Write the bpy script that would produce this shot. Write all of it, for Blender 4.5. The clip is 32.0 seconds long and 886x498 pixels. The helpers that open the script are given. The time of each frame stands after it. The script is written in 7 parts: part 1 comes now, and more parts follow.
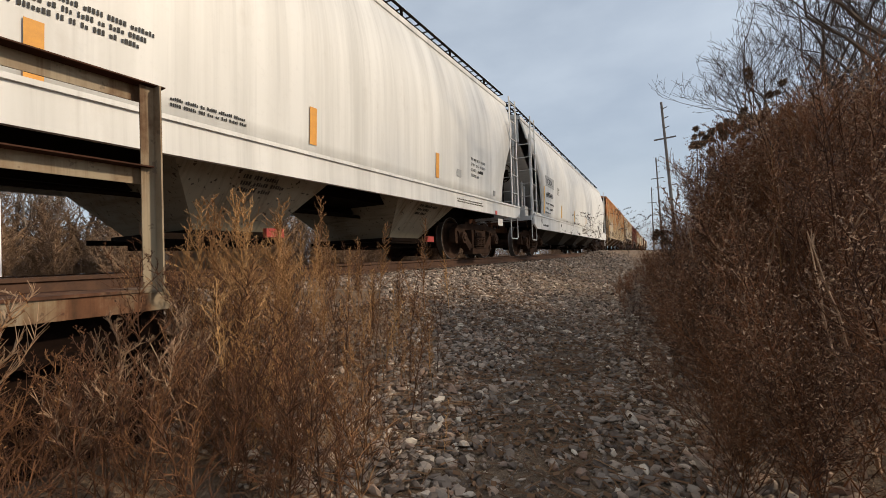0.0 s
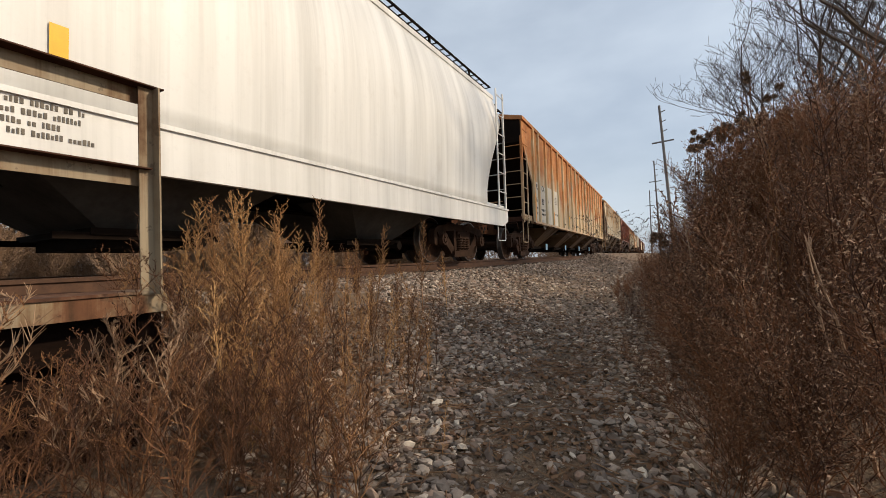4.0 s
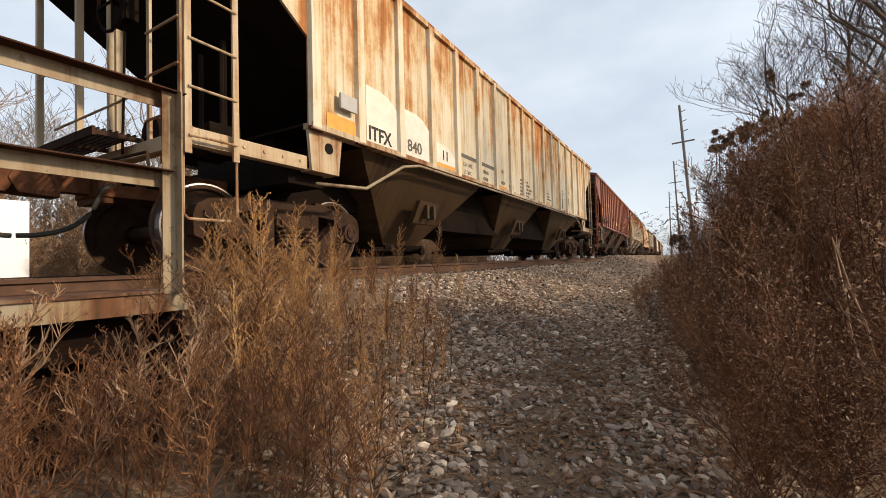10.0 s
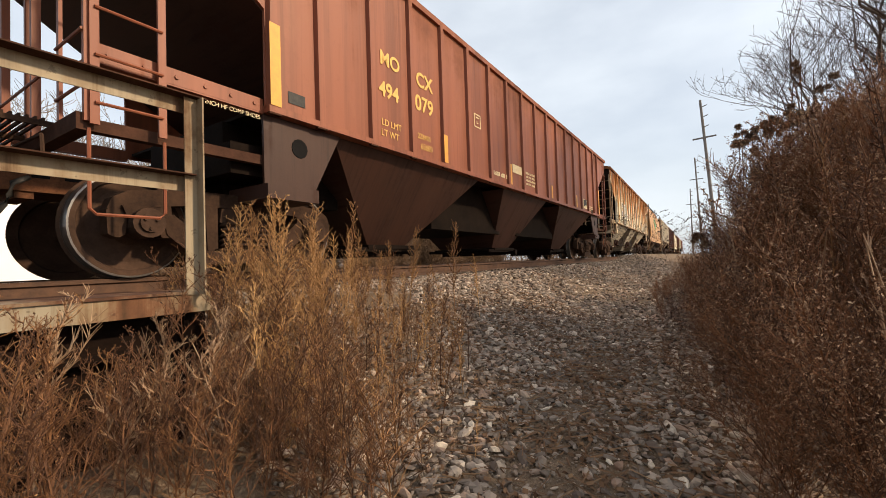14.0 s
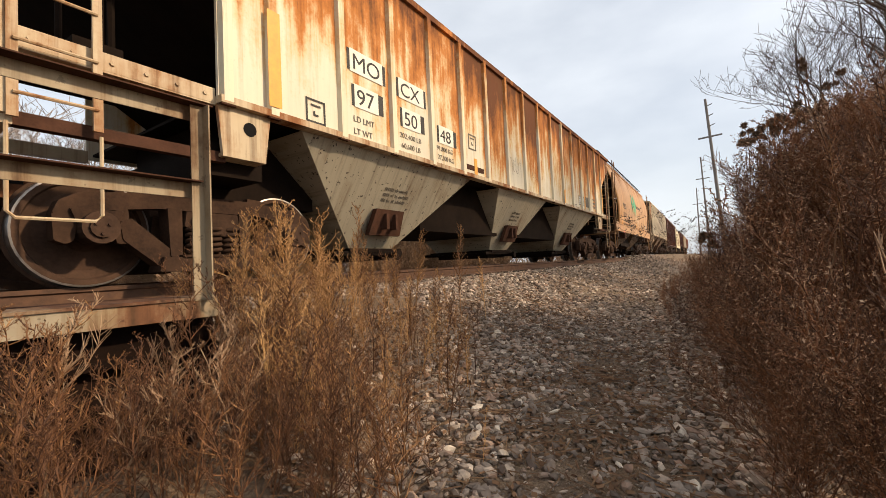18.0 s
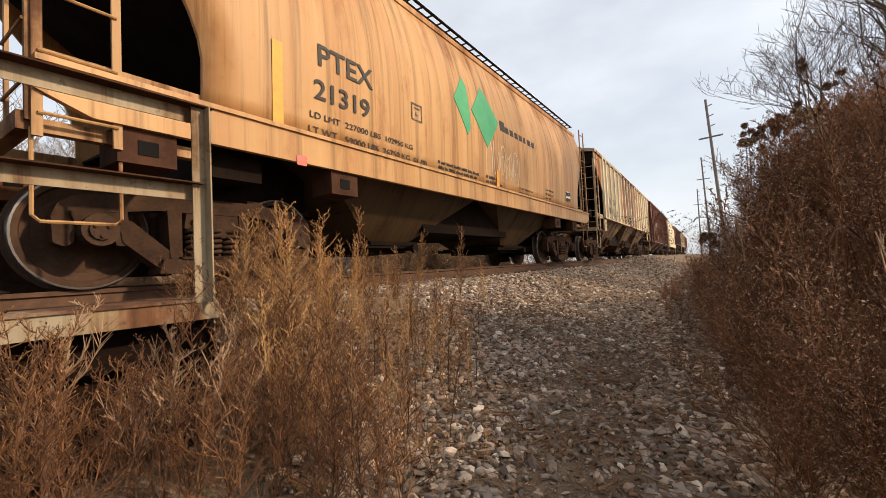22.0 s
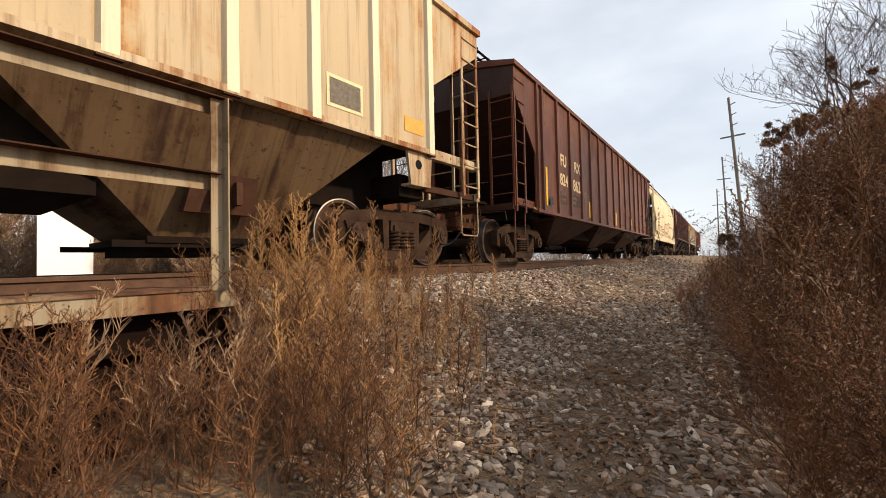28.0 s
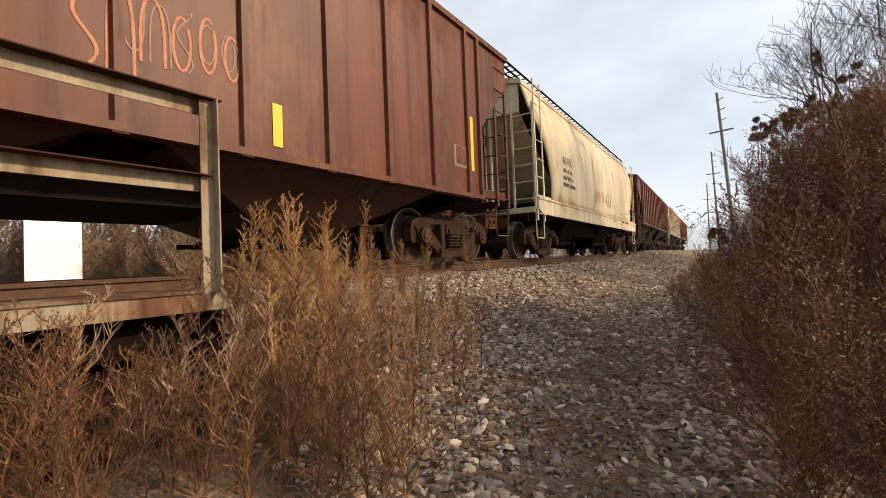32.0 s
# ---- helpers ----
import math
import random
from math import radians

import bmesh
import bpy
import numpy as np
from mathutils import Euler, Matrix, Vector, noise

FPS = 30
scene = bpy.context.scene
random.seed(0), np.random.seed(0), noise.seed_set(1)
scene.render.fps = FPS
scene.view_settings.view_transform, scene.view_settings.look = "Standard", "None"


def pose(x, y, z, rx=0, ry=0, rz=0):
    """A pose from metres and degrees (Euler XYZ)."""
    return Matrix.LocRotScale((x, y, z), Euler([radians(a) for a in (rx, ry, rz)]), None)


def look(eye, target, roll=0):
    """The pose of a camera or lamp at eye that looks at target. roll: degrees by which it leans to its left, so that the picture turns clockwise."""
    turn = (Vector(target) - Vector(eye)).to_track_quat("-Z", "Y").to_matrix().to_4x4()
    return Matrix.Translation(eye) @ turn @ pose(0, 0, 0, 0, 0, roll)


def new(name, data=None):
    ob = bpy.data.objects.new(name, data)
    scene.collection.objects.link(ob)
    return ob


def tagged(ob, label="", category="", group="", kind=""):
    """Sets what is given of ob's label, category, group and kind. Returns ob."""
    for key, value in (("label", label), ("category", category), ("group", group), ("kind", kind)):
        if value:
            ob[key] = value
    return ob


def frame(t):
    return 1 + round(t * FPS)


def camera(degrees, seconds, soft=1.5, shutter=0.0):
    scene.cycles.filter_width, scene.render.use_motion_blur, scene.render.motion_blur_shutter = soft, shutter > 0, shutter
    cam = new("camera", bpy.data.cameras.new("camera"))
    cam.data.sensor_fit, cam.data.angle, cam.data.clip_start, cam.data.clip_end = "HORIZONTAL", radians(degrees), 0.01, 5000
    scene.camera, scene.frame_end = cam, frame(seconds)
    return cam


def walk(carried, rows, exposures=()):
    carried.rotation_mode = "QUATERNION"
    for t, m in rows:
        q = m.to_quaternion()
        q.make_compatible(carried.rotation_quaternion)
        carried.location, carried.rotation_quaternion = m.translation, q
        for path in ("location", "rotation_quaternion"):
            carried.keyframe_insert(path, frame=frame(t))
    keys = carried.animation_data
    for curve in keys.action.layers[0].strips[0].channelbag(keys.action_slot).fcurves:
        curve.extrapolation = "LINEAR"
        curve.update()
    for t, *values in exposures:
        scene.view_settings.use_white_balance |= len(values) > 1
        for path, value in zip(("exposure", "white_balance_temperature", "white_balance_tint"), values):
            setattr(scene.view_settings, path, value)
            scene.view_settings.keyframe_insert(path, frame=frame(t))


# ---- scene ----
# ---- camera and its walk ----
LENS = 92.6
EYE = Vector((0.0, 0.0, 0.05))
cam = camera(LENS, 32.0, soft=0.6)
# seconds, heading from the track's line, tilt, lean (degrees)
TURNS = [
    (0.0, 29.52, 1.08, 1.93), (0.5, 29.06, 1.08, 2.19), (1.0, 28.98, 1.53, 1.45), (1.5, 29.59, 1.53, 0.38), (2.0, 29.57, 1.74, 0.55),
    (2.5, 29.18, 1.44, 2.03), (3.0, 29.29, 1.67, 1.89), (3.5, 29.13, 1.44, 1.92), (5.5, 30.41, 1.28, 1.66), (6.0, 30.65, 1.10, 1.89),
    (6.5, 31.00, 1.29, 1.96), (7.0, 30.97, 1.78, 1.82), (7.5, 31.25, 1.51, 1.39), (8.0, 31.48, 1.52, 1.34), (8.5, 31.38, 1.60, 1.68),
    (9.0, 31.26, 1.84, 1.68), (9.5, 31.03, 1.86, 1.76), (10.0, 31.38, 1.64, 1.52), (10.5, 31.94, 1.67, 1.13), (11.0, 31.86, 1.94, 1.23),
    (11.5, 31.85, 2.35, 1.52), (12.0, 32.35, 2.35, 1.35), (12.5, 33.85, 1.77, 1.15), (13.0, 33.95, 1.46, 2.26), (13.5, 33.46, 1.46, 2.30),
    (14.0, 33.60, 1.73, 1.90), (14.5, 33.80, 2.04, 1.85), (16.5, 35.38, 1.79, 2.98), (17.0, 35.37, 2.04, 3.31), (17.5, 34.53, 2.21, 3.04),
    (18.0, 34.32, 2.16, 2.58), (18.5, 33.96, 2.40, 2.76), (19.0, 33.82, 2.52, 2.58), (19.5, 34.08, 2.99, 2.60), (20.0, 34.19, 3.27, 2.05),
    (20.5, 34.64, 2.83, 2.12), (21.0, 35.05, 2.17, 1.99), (21.5, 34.86, 2.12, 2.52), (22.0, 34.41, 2.34, 2.75), (22.5, 34.37, 2.16, 2.45),
    (23.0, 34.57, 2.04, 2.53), (23.5, 34.52, 2.12, 2.31), (24.0, 34.50, 2.09, 2.75), (24.5, 34.91, 2.05, 2.41), (25.0, 35.89, 2.22, 2.05),
    (25.5, 35.91, 3.11, 2.80), (27.5, 36.34, 1.53, 1.41), (28.0, 36.17, 1.71, 1.28), (28.5, 36.07, 1.74, 1.14), (29.0, 35.84, 1.66, 1.20),
    (29.5, 35.90, 2.66, 1.51), (30.0, 35.83, 2.71, 1.82), (30.5, 35.50, 2.88, 1.98), (31.0, 35.95, 0.80, 2.28), (31.5, 35.62, 0.64, 2.26),
    (32.0, 35.28, 1.48, 2.26),
]


def aim(yaw, pitch, lean):
    y, p = radians(yaw), radians(pitch)
    way = Vector((math.cos(y) * math.cos(p), math.sin(y) * math.cos(p), math.sin(p)))
    return look(EYE, EYE + way, -lean)


walk(cam, [(t, aim(a, b, c)) for t, a, b, c in TURNS],
     exposures=[(0, -0.14, 6200, 10), (3.5, -0.04, 6200, 10), (6, 0.17, 6300, 10), (9, 0.33, 6500, 11), (14, 0.45, 6700, 11), (20, 0.45, 6850, 13), (32, 0.48, 6750, 12)])

# ---- light ----
SUN_AZ, SUN_EL = radians(-66), radians(29)     # azimuth from +x towards +y
world = bpy.data.worlds.new("sky")
scene.world = world
world.use_nodes = True
wn = world.node_tree
sky = wn.nodes.new("ShaderNodeTexSky")
sky.sky_type = "NISHITA"
sky.sun_disc = False
sky.sun_elevation = SUN_EL
sky.sun_rotation = radians(90) - SUN_AZ
sky.air_density, sky.dust_density, sky.ozone_density = 1.0, 2.5, 1.0
# thin high cloud veils the blue
cl_co = wn.nodes.new("ShaderNodeTexCoord")
cl_map = wn.nodes.new("ShaderNodeMapping")
cl_map.inputs["Scale"].default_value = (1.2, 1.2, 3.0)
cl_noise = wn.nodes.new("ShaderNodeTexNoise")
cl_noise.inputs["Scale"].default_value = 2.2
cl_noise.inputs["Detail"].default_value = 6
cl_ramp = wn.nodes.new("ShaderNodeMapRange")
cl_ramp.inputs["From Min"].default_value, cl_ramp.inputs["From Max"].default_value = 0.25, 0.75
cl_ramp.inputs["To Min"].default_value, cl_ramp.inputs["To Max"].default_value = 0.45, 0.85
cl_mix = wn.nodes.new("ShaderNodeMix")
cl_mix.data_type = "RGBA"
cl_mix.inputs["B"].default_value = (7.35, 8.05, 8.75, 1)
wn.links.new(cl_co.outputs["Generated"], cl_map.inputs["Vector"])
wn.links.new(cl_map.outputs["Vector"], cl_noise.inputs["Vector"])
wn.links.new(cl_noise.outputs["Fac"], cl_ramp.inputs["Value"])
wn.links.new(cl_ramp.outputs["Result"], cl_mix.inputs["Factor"])
wn.links.new(sky.outputs["Color"], cl_mix.inputs["A"])
wn.links.new(cl_mix.outputs["Result"], wn.nodes["Background"].inputs["Color"])
wn.nodes["Background"].inputs["Strength"].default_value = 0.10
sun = new("sun", bpy.data.lights.new("sun", "SUN"))
sun.data.energy, sun.data.angle, sun.data.color = 3.4, radians(2.2), (1.0, 0.80, 0.56)
sun_dir = Vector((math.cos(SUN_EL) * math.cos(SUN_AZ), math.cos(SUN_EL) * math.sin(SUN_AZ), math.sin(SUN_EL)))
sun.matrix_world = look(sun_dir * 200, (0, 0, 0))

# ---- mesh helpers ----


def finish(bm, name, material, parent=None, label="", smooth=False):
    me = bpy.data.meshes.new(name)
    bmesh.ops.recalc_face_normals(bm, faces=bm.faces)
    bm.to_mesh(me)
    bm.free()
    if smooth:
        for p in me.polygons:
            p.use_smooth = True
    ob = new(name, me)
    for m in (material if isinstance(material, (list, tuple)) else [material]):
        me.materials.append(m)
    if parent is not None:
        ob.parent = parent
    if label:
        ob["label"] = label
    return ob


def part(name, bm, material, parent, label="", smooth=False):
    return finish(bm, name, material, parent, label, smooth)


def share(ob, parent, loc=(0, 0, 0), rot=None):
    o = new(ob.name.split(".")[0], ob.data)
    o.parent = parent
    o.location = loc
    if rot:
        o.rotation_euler = rot
    return o


def box(bm, x0, x1, y0, y1, z0, z1):
    v = [bm.verts.new((x, y, z)) for x in (x0, x1) for y in (y0, y1) for z in (z0, z1)]
    for q in ((0, 1, 3, 2), (4, 6, 7, 5), (0, 4, 5, 1), (2, 3, 7, 6), (0, 2, 6, 4), (1, 5, 7, 3)):
        bm.faces.new([v[i] for i in q])
    return v


def hexa(bm, pts):
    """A six-sided block from 8 corners: lower four, upper four."""
    v = [bm.verts.new(p) for p in pts]
    for q in ((3, 2, 1, 0), (4, 5, 6, 7), (0, 1, 5, 4), (1, 2, 6, 5), (2, 3, 7, 6), (3, 0, 4, 7)):
        bm.faces.new([v[i] for i in q])


def prism(bm, poly, y0, y1):
    """Extrude an outline in x, z from y0 to y1."""
    a = [bm.verts.new((x, y0, z)) for x, z in poly]
    b = [bm.verts.new((x, y1, z)) for x, z in poly]
    bm.faces.new(a)
    bm.faces.new(b[::-1])
    n = len(poly)
    for i in range(n):
        j = (i + 1) % n
        bm.faces.new((a[i], b[i], b[j], a[j]))


def tube(bm, pts, r, seg=6, r1=None, cap=True):
    """A round bar along points; r1: radius at the far end."""
    pts = [Vector(p) for p in pts]
    rings = []
    n = len(pts)
    for i, p in enumerate(pts):
        d = (pts[min(i + 1, n - 1)] - pts[max(i - 1, 0)]).normalized()
        up = Vector((0, 0, 1)) if abs(d.z) < 0.9 else Vector((1, 0, 0))
        a = d.cross(up).normalized()
        b = d.cross(a)
        rr = r if r1 is None else r + (r1 - r) * i / max(1, n - 1)
        rings.append([bm.verts.new(p + a * (rr * math.cos(2 * math.pi * k / seg)) + b * (rr * math.sin(2 * math.pi * k / seg))) for k in range(seg)])
    for i in range(n - 1):
        for k in range(seg):
            j = (k + 1) % seg
            bm.faces.new((rings[i][k], rings[i][j], rings[i + 1][j], rings[i + 1][k]))
    if cap and seg > 2:
        bm.faces.new(rings[0][::-1])
        bm.faces.new(rings[-1])


def lathe(bm, profile, seg=32, y_axis=True):
    """Turn (radius, y) points about the y axis."""
    rings = [[bm.verts.new((r * math.cos(2 * math.pi * k / seg), y, r * math.sin(2 * math.pi * k / seg))) for k in range(seg)] for r, y in profile]
    for i in range(len(rings) - 1):
        for k in range(seg):
            j = (k + 1) % seg
            bm.faces.new((rings[i][k], rings[i][j], rings[i + 1][j], rings[i + 1][k]))


def empty(name, loc=(0, 0, 0), label="", category="", group="", kind=""):
    e = new(name)
    e.location = loc
    return tagged(e, label, category, group, kind)


# ---- materials ----
def nodes_of(name):
    m = bpy.data.materials.new(name)
    m.use_nodes = True
    t = m.node_tree
    return m, t, t.nodes["Principled BSDF"]


def nd(t, kind, **ins):
    n = t.nodes.new(kind)
    for k, v in ins.items():
        n.inputs[k.replace("_", " ")].default_value = v
    return n


def coords(t, scale=(1, 1, 1), use="Object"):
    c = t.nodes.new("ShaderNodeTexCoord")
    m = nd(t, "ShaderNodeMapping", Scale=scale)
    t.links.new(c.outputs[use], m.inputs["Vector"])
    return m.outputs["Vector"]


def ramp(t, src, a, b, lo=0.0, hi=1.0):
    r = t.nodes.new("ShaderNodeMapRange")
    r.clamp = True
    for k, v in (("From Min", a), ("From Max", b), ("To Min", lo), ("To Max", hi)):
        r.inputs[k].default_value = v
    t.links.new(src, r.inputs["Value"])
    return r.outputs["Result"]


def mix(t, fac, a, b, blend="MIX"):
    m = t.nodes.new("ShaderNodeMix")
    m.data_type, m.blend_type = "RGBA", blend
    for k, v in (("Factor", fac), ("A", a), ("B", b)):
        if isinstance(v, (tuple, list)):
            m.inputs[k].default_value = (*v[:3], 1)
        elif isinstance(v, (int, float)):
            m.inputs[k].default_value = v
        else:
            t.links.new(v, m.inputs[k])
    return m.outputs["Result"]


def math_n(t, op, a, b=None):
    m = t.nodes.new("ShaderNodeMath")
    m.operation = op
    for i, v in enumerate((a, b)):
        if v is None:
            continue
        if isinstance(v, (int, float)):
            m.inputs[i].default_value = v
        else:
            t.links.new(v, m.inputs[i])
    return m.outputs[0]


def noise_n(t, vec, scale, detail=5, rough=0.6):
    n = nd(t, "ShaderNodeTexNoise", Scale=scale, Detail=detail, Roughness=rough)
    t.links.new(vec, n.inputs["Vector"])
    return n.outputs["Fac"]


def bump(t, bsdf, height, strength=0.3, dist=0.01):
    b = nd(t, "ShaderNodeBump", Strength=strength, Distance=dist)
    t.links.new(height, b.inputs["Height"])
    t.links.new(b.outputs["Normal"], bsdf.inputs["Normal"])


def plain(name, col, col2=None, rough=0.7, scale=8.0, metal=0.0, bumps=0.2, gloss=0.25):
    """A surface with grain at two scales between two colours."""
    m, t, b = nodes_of(name)
    col2 = col2 or tuple(c * 0.6 for c in col)
    v = coords(t)
    big, fine = noise_n(t, v, scale), noise_n(t, v, scale * 9, 3)
    f = math_n(t, "ADD", math_n(t, "MULTIPLY", ramp(t, big, 0.35, 0.68), 0.7), math_n(t, "MULTIPLY", ramp(t, fine, 0.35, 0.7), 0.3))
    t.links.new(mix(t, f, col, col2), b.inputs["Base Color"])
    b.inputs["Roughness"].default_value, b.inputs["Metallic"].default_value = rough, metal
    b.inputs["Specular IOR Level"].default_value = 0.5 if metal else gloss
    if bumps:
        bump(t, b, fine, bumps, 0.006)
    return m


def car_paint(name, base, dirt, rust, rust_dark, level, spread, streaks, rough=0.55, seed=0.0, panel=0.0, first=0.0, vary=0.0, blots=0.5, grime=0.45):
    """Painted steel: dirt in broad patches, rust that runs down from the eaves in streaks.
    level: height above the rail down to which the rust has run, spread: how unevenly, streaks: its strength."""
    m, t, b = nodes_of(name)
    c = t.nodes.new("ShaderNodeTexCoord")
    off = nd(t, "ShaderNodeMapping")
    off.inputs["Location"].default_value = (seed, 0, 0)
    t.links.new(c.outputs["Object"], off.inputs["Vector"])
    v = off.outputs["Vector"]
    st = nd(t, "ShaderNodeMapping", Scale=(3.2, 1.0, 0.16))
    t.links.new(v, st.inputs["Vector"])
    st2 = nd(t, "ShaderNodeMapping", Scale=(11.0, 1.0, 0.35))
    t.links.new(v, st2.inputs["Vector"])
    runs, thin = noise_n(t, st.outputs["Vector"], 1.0, 4), noise_n(t, st2.outputs["Vector"], 1.0, 4)
    patch, fine = noise_n(t, v, 1.3, 6, 0.65), noise_n(t, v, 14, 4, 0.7)
    sep = t.nodes.new("ShaderNodeSeparateXYZ")
    t.links.new(c.outputs["Object"], sep.inputs[0])
    z = sep.outputs["Z"]
    wob = math_n(t, "ADD", math_n(t, "MULTIPLY", math_n(t, "SUBTRACT", runs, 0.5), 2.2 * spread), math_n(t, "MULTIPLY", math_n(t, "SUBTRACT", patch, 0.5), 1.6 * spread))
    if panel:
        # each sheet between two ribs has weathered in its own way
        own = nd(t, "ShaderNodeTexWhiteNoise")
        own.noise_dimensions = "1D"
        t.links.new(math_n(t, "FLOOR", math_n(t, "DIVIDE", math_n(t, "SUBTRACT", sep.outputs["X"], first), panel)), own.inputs["W"])
        wob = math_n(t, "ADD", wob, math_n(t, "MULTIPLY", math_n(t, "SUBTRACT", own.outputs["Value"], 0.5), vary))
    zz = math_n(t, "ADD", z, wob)
    f = ramp(t, zz, level - 0.22 * spread - 0.08, level + 0.45 * spread)
    f = math_n(t, "MULTIPLY", f, ramp(t, fine, 0.2, 0.55, 0.55, 1.0))
    drip = math_n(t, "MULTIPLY", ramp(t, thin, 0.56, 0.72), ramp(t, patch, 0.40, 0.6))
    f = math_n(t, "MINIMUM", math_n(t, "ADD", f, math_n(t, "MULTIPLY", drip, 0.7)), 1.0)
    f = math_n(t, "MULTIPLY", f, streaks)
    # blotches with a stained rim and a dark core
    bl = nd(t, "ShaderNodeMapping", Scale=(1.9, 1.0, 0.95))
    t.links.new(v, bl.inputs["Vector"])
    spot = noise_n(t, bl.outputs["Vector"], 1.15, 9, 0.62)
    rim = math_n(t, "MULTIPLY", ramp(t, spot, 0.60 - 0.10 * blots, 0.68 - 0.06 * blots), 0.75 * min(1.0, blots + 0.2))
    core = math_n(t, "MULTIPLY", ramp(t, spot, 0.68 - 0.07 * blots, 0.74 - 0.05 * blots), min(1.0, blots))
    specks = math_n(t, "MULTIPLY", ramp(t, fine, 0.66, 0.74), 0.6 * blots)
    body = mix(t, math_n(t, "MULTIPLY", ramp(t, runs, 0.38, 0.66), 0.75), base, dirt)
    body = mix(t, math_n(t, "MULTIPLY", ramp(t, fine, 0.55, 0.8), 0.35), body, dirt)
    body = mix(t, rim, body, rust)
    rusty = mix(t, ramp(t, patch, 0.42, 0.66), rust, rust_dark)
    skin = mix(t, f, body, rusty)
    skin = mix(t, math_n(t, "MAXIMUM", core, specks), skin, rust_dark)
    # soot that has washed down in thin lines
    st3 = nd(t, "ShaderNodeMapping", Scale=(6.0, 1.0, 0.12))
    t.links.new(v, st3.inputs["Vector"])
    soot = noise_n(t, st3.outputs["Vector"], 1.3, 6, 0.65)
    skin = mix(t, ramp(t, soot, 0.50, 0.72, 0.0, grime), skin, tuple(0.25 * c for c in dirt))
    t.links.new(skin, b.inputs["Base Color"])
    t.links.new(ramp(t, f, 0, 1, rough, 0.9), b.inputs["Roughness"])
    b.inputs["Specular IOR Level"].default_value = 0.25 if rough > 0.48 else 0.4
    bump(t, b, math_n(t, "ADD", math_n(t, "MULTIPLY", patch, 1.0), math_n(t, "MULTIPLY", fine, 0.25)), 0.25, 0.012)
    return m


def rusted(name, base, tint, rust, dark, a, kz, z0=1.6, z1=3.9, panel=0.87, first=0.0, vary=0.1, kx=0.0, xa=-6.0, xb=-2.0, xc=99.0, xd=100.0, edge=0.10, seed=0.0, spots=0.0, loose=False, soot=0.3):
    """Pale paint with rust: stain, orange rust and dark scale come up one after another where wear passes a.
    kz: more towards the eaves, kx: more from xa to xb, vary: from sheet to sheet, edge: beside the ribs."""
    m, t, b = nodes_of(name)
    c = t.nodes.new("ShaderNodeTexCoord")
    off = nd(t, "ShaderNodeMapping")
    off.inputs["Location"].default_value = (seed, 0, 0)
    t.links.new(c.outputs["Object"], off.inputs["Vector"])
    v = off.outputs["Vector"]
    if loose:
        o = t.nodes.new("ShaderNodeObjectInfo")
        add = t.nodes.new("ShaderNodeVectorMath")
        comb = t.nodes.new("ShaderNodeCombineXYZ")
        t.links.new(math_n(t, "MULTIPLY", o.outputs["Random"], 60.0), comb.inputs["X"])
        t.links.new(v, add.inputs[0])
        t.links.new(comb.outputs[0], add.inputs[1])
        v = add.outputs[0]

    def stretched(sx, sz, detail, rough_):
        k = nd(t, "ShaderNodeMapping", Scale=(sx, 1.0, sz))
        t.links.new(v, k.inputs["Vector"])
        return noise_n(t, k.outputs["Vector"], 1.0, detail, rough_)
    cloud, runs, thin, fine = stretched(1.9, 0.95, 9, 0.62), stretched(5.5, 0.30, 6, 0.6), stretched(16.0, 0.55, 5, 0.65), noise_n(t, v, 22, 5, 0.7)
    sep = t.nodes.new("ShaderNodeSeparateXYZ")
    t.links.new(c.outputs["Object"], sep.inputs[0])
    x, z = sep.outputs["X"], sep.outputs["Z"]

    def lift(f, k):
        return math_n(t, "MULTIPLY", math_n(t, "SUBTRACT", f, 0.5), k)
    val = math_n(t, "ADD", math_n(t, "ADD", lift(cloud, 0.95), lift(runs, 0.55)), math_n(t, "ADD", lift(thin, 0.30), lift(fine, 0.16)))
    val = math_n(t, "ADD", val, math_n(t, "MULTIPLY", ramp(t, z, z0, z1), kz))
    if kx:
        val = math_n(t, "ADD", val, math_n(t, "MULTIPLY", math_n(t, "SUBTRACT", ramp(t, x, xa, xb), ramp(t, x, xc, xd)), kx))
    if not loose:
        u = math_n(t, "DIVIDE", math_n(t, "SUBTRACT", x, first), panel)
        own = nd(t, "ShaderNodeTexWhiteNoise")
        own.noise_dimensions = "1D"
        t.links.new(math_n(t, "ADD", math_n(t, "FLOOR", u), seed), own.inputs["W"])
        val = math_n(t, "ADD", val, lift(own.outputs["Value"], vary))
        side = math_n(t, "ABSOLUTE", math_n(t, "SUBTRACT", math_n(t, "FRACT", u), 0.5))
        val = math_n(t, "ADD", val, math_n(t, "MULTIPLY", ramp(t, side, 0.36, 0.47), edge))
    body = mix(t, ramp(t, runs, 0.35, 0.7, 0.0, 0.55), base, tuple(0.78 * q for q in base))
    body = mix(t, ramp(t, val, a - 0.10, a + 0.06, 0.0, 0.85), body, tint)
    body = mix(t, ramp(t, val, a + 0.04, a + 0.15), body, rust)
    body = mix(t, ramp(t, val, a + 0.16, a + 0.34), body, dark)
    if spots:
        body = mix(t, math_n(t, "MULTIPLY", ramp(t, noise_n(t, v, 17, 3, 0.6), 0.635, 0.665), spots), body, dark)
    body = mix(t, ramp(t, thin, 0.52, 0.75, 0.0, soot), body, tuple(0.22 * q for q in tint))
    body = mix(t, ramp(t, fine, 0.60, 0.78, 0.0, 0.30), body, dark)
    t.links.new(body, b.inputs["Base Color"])
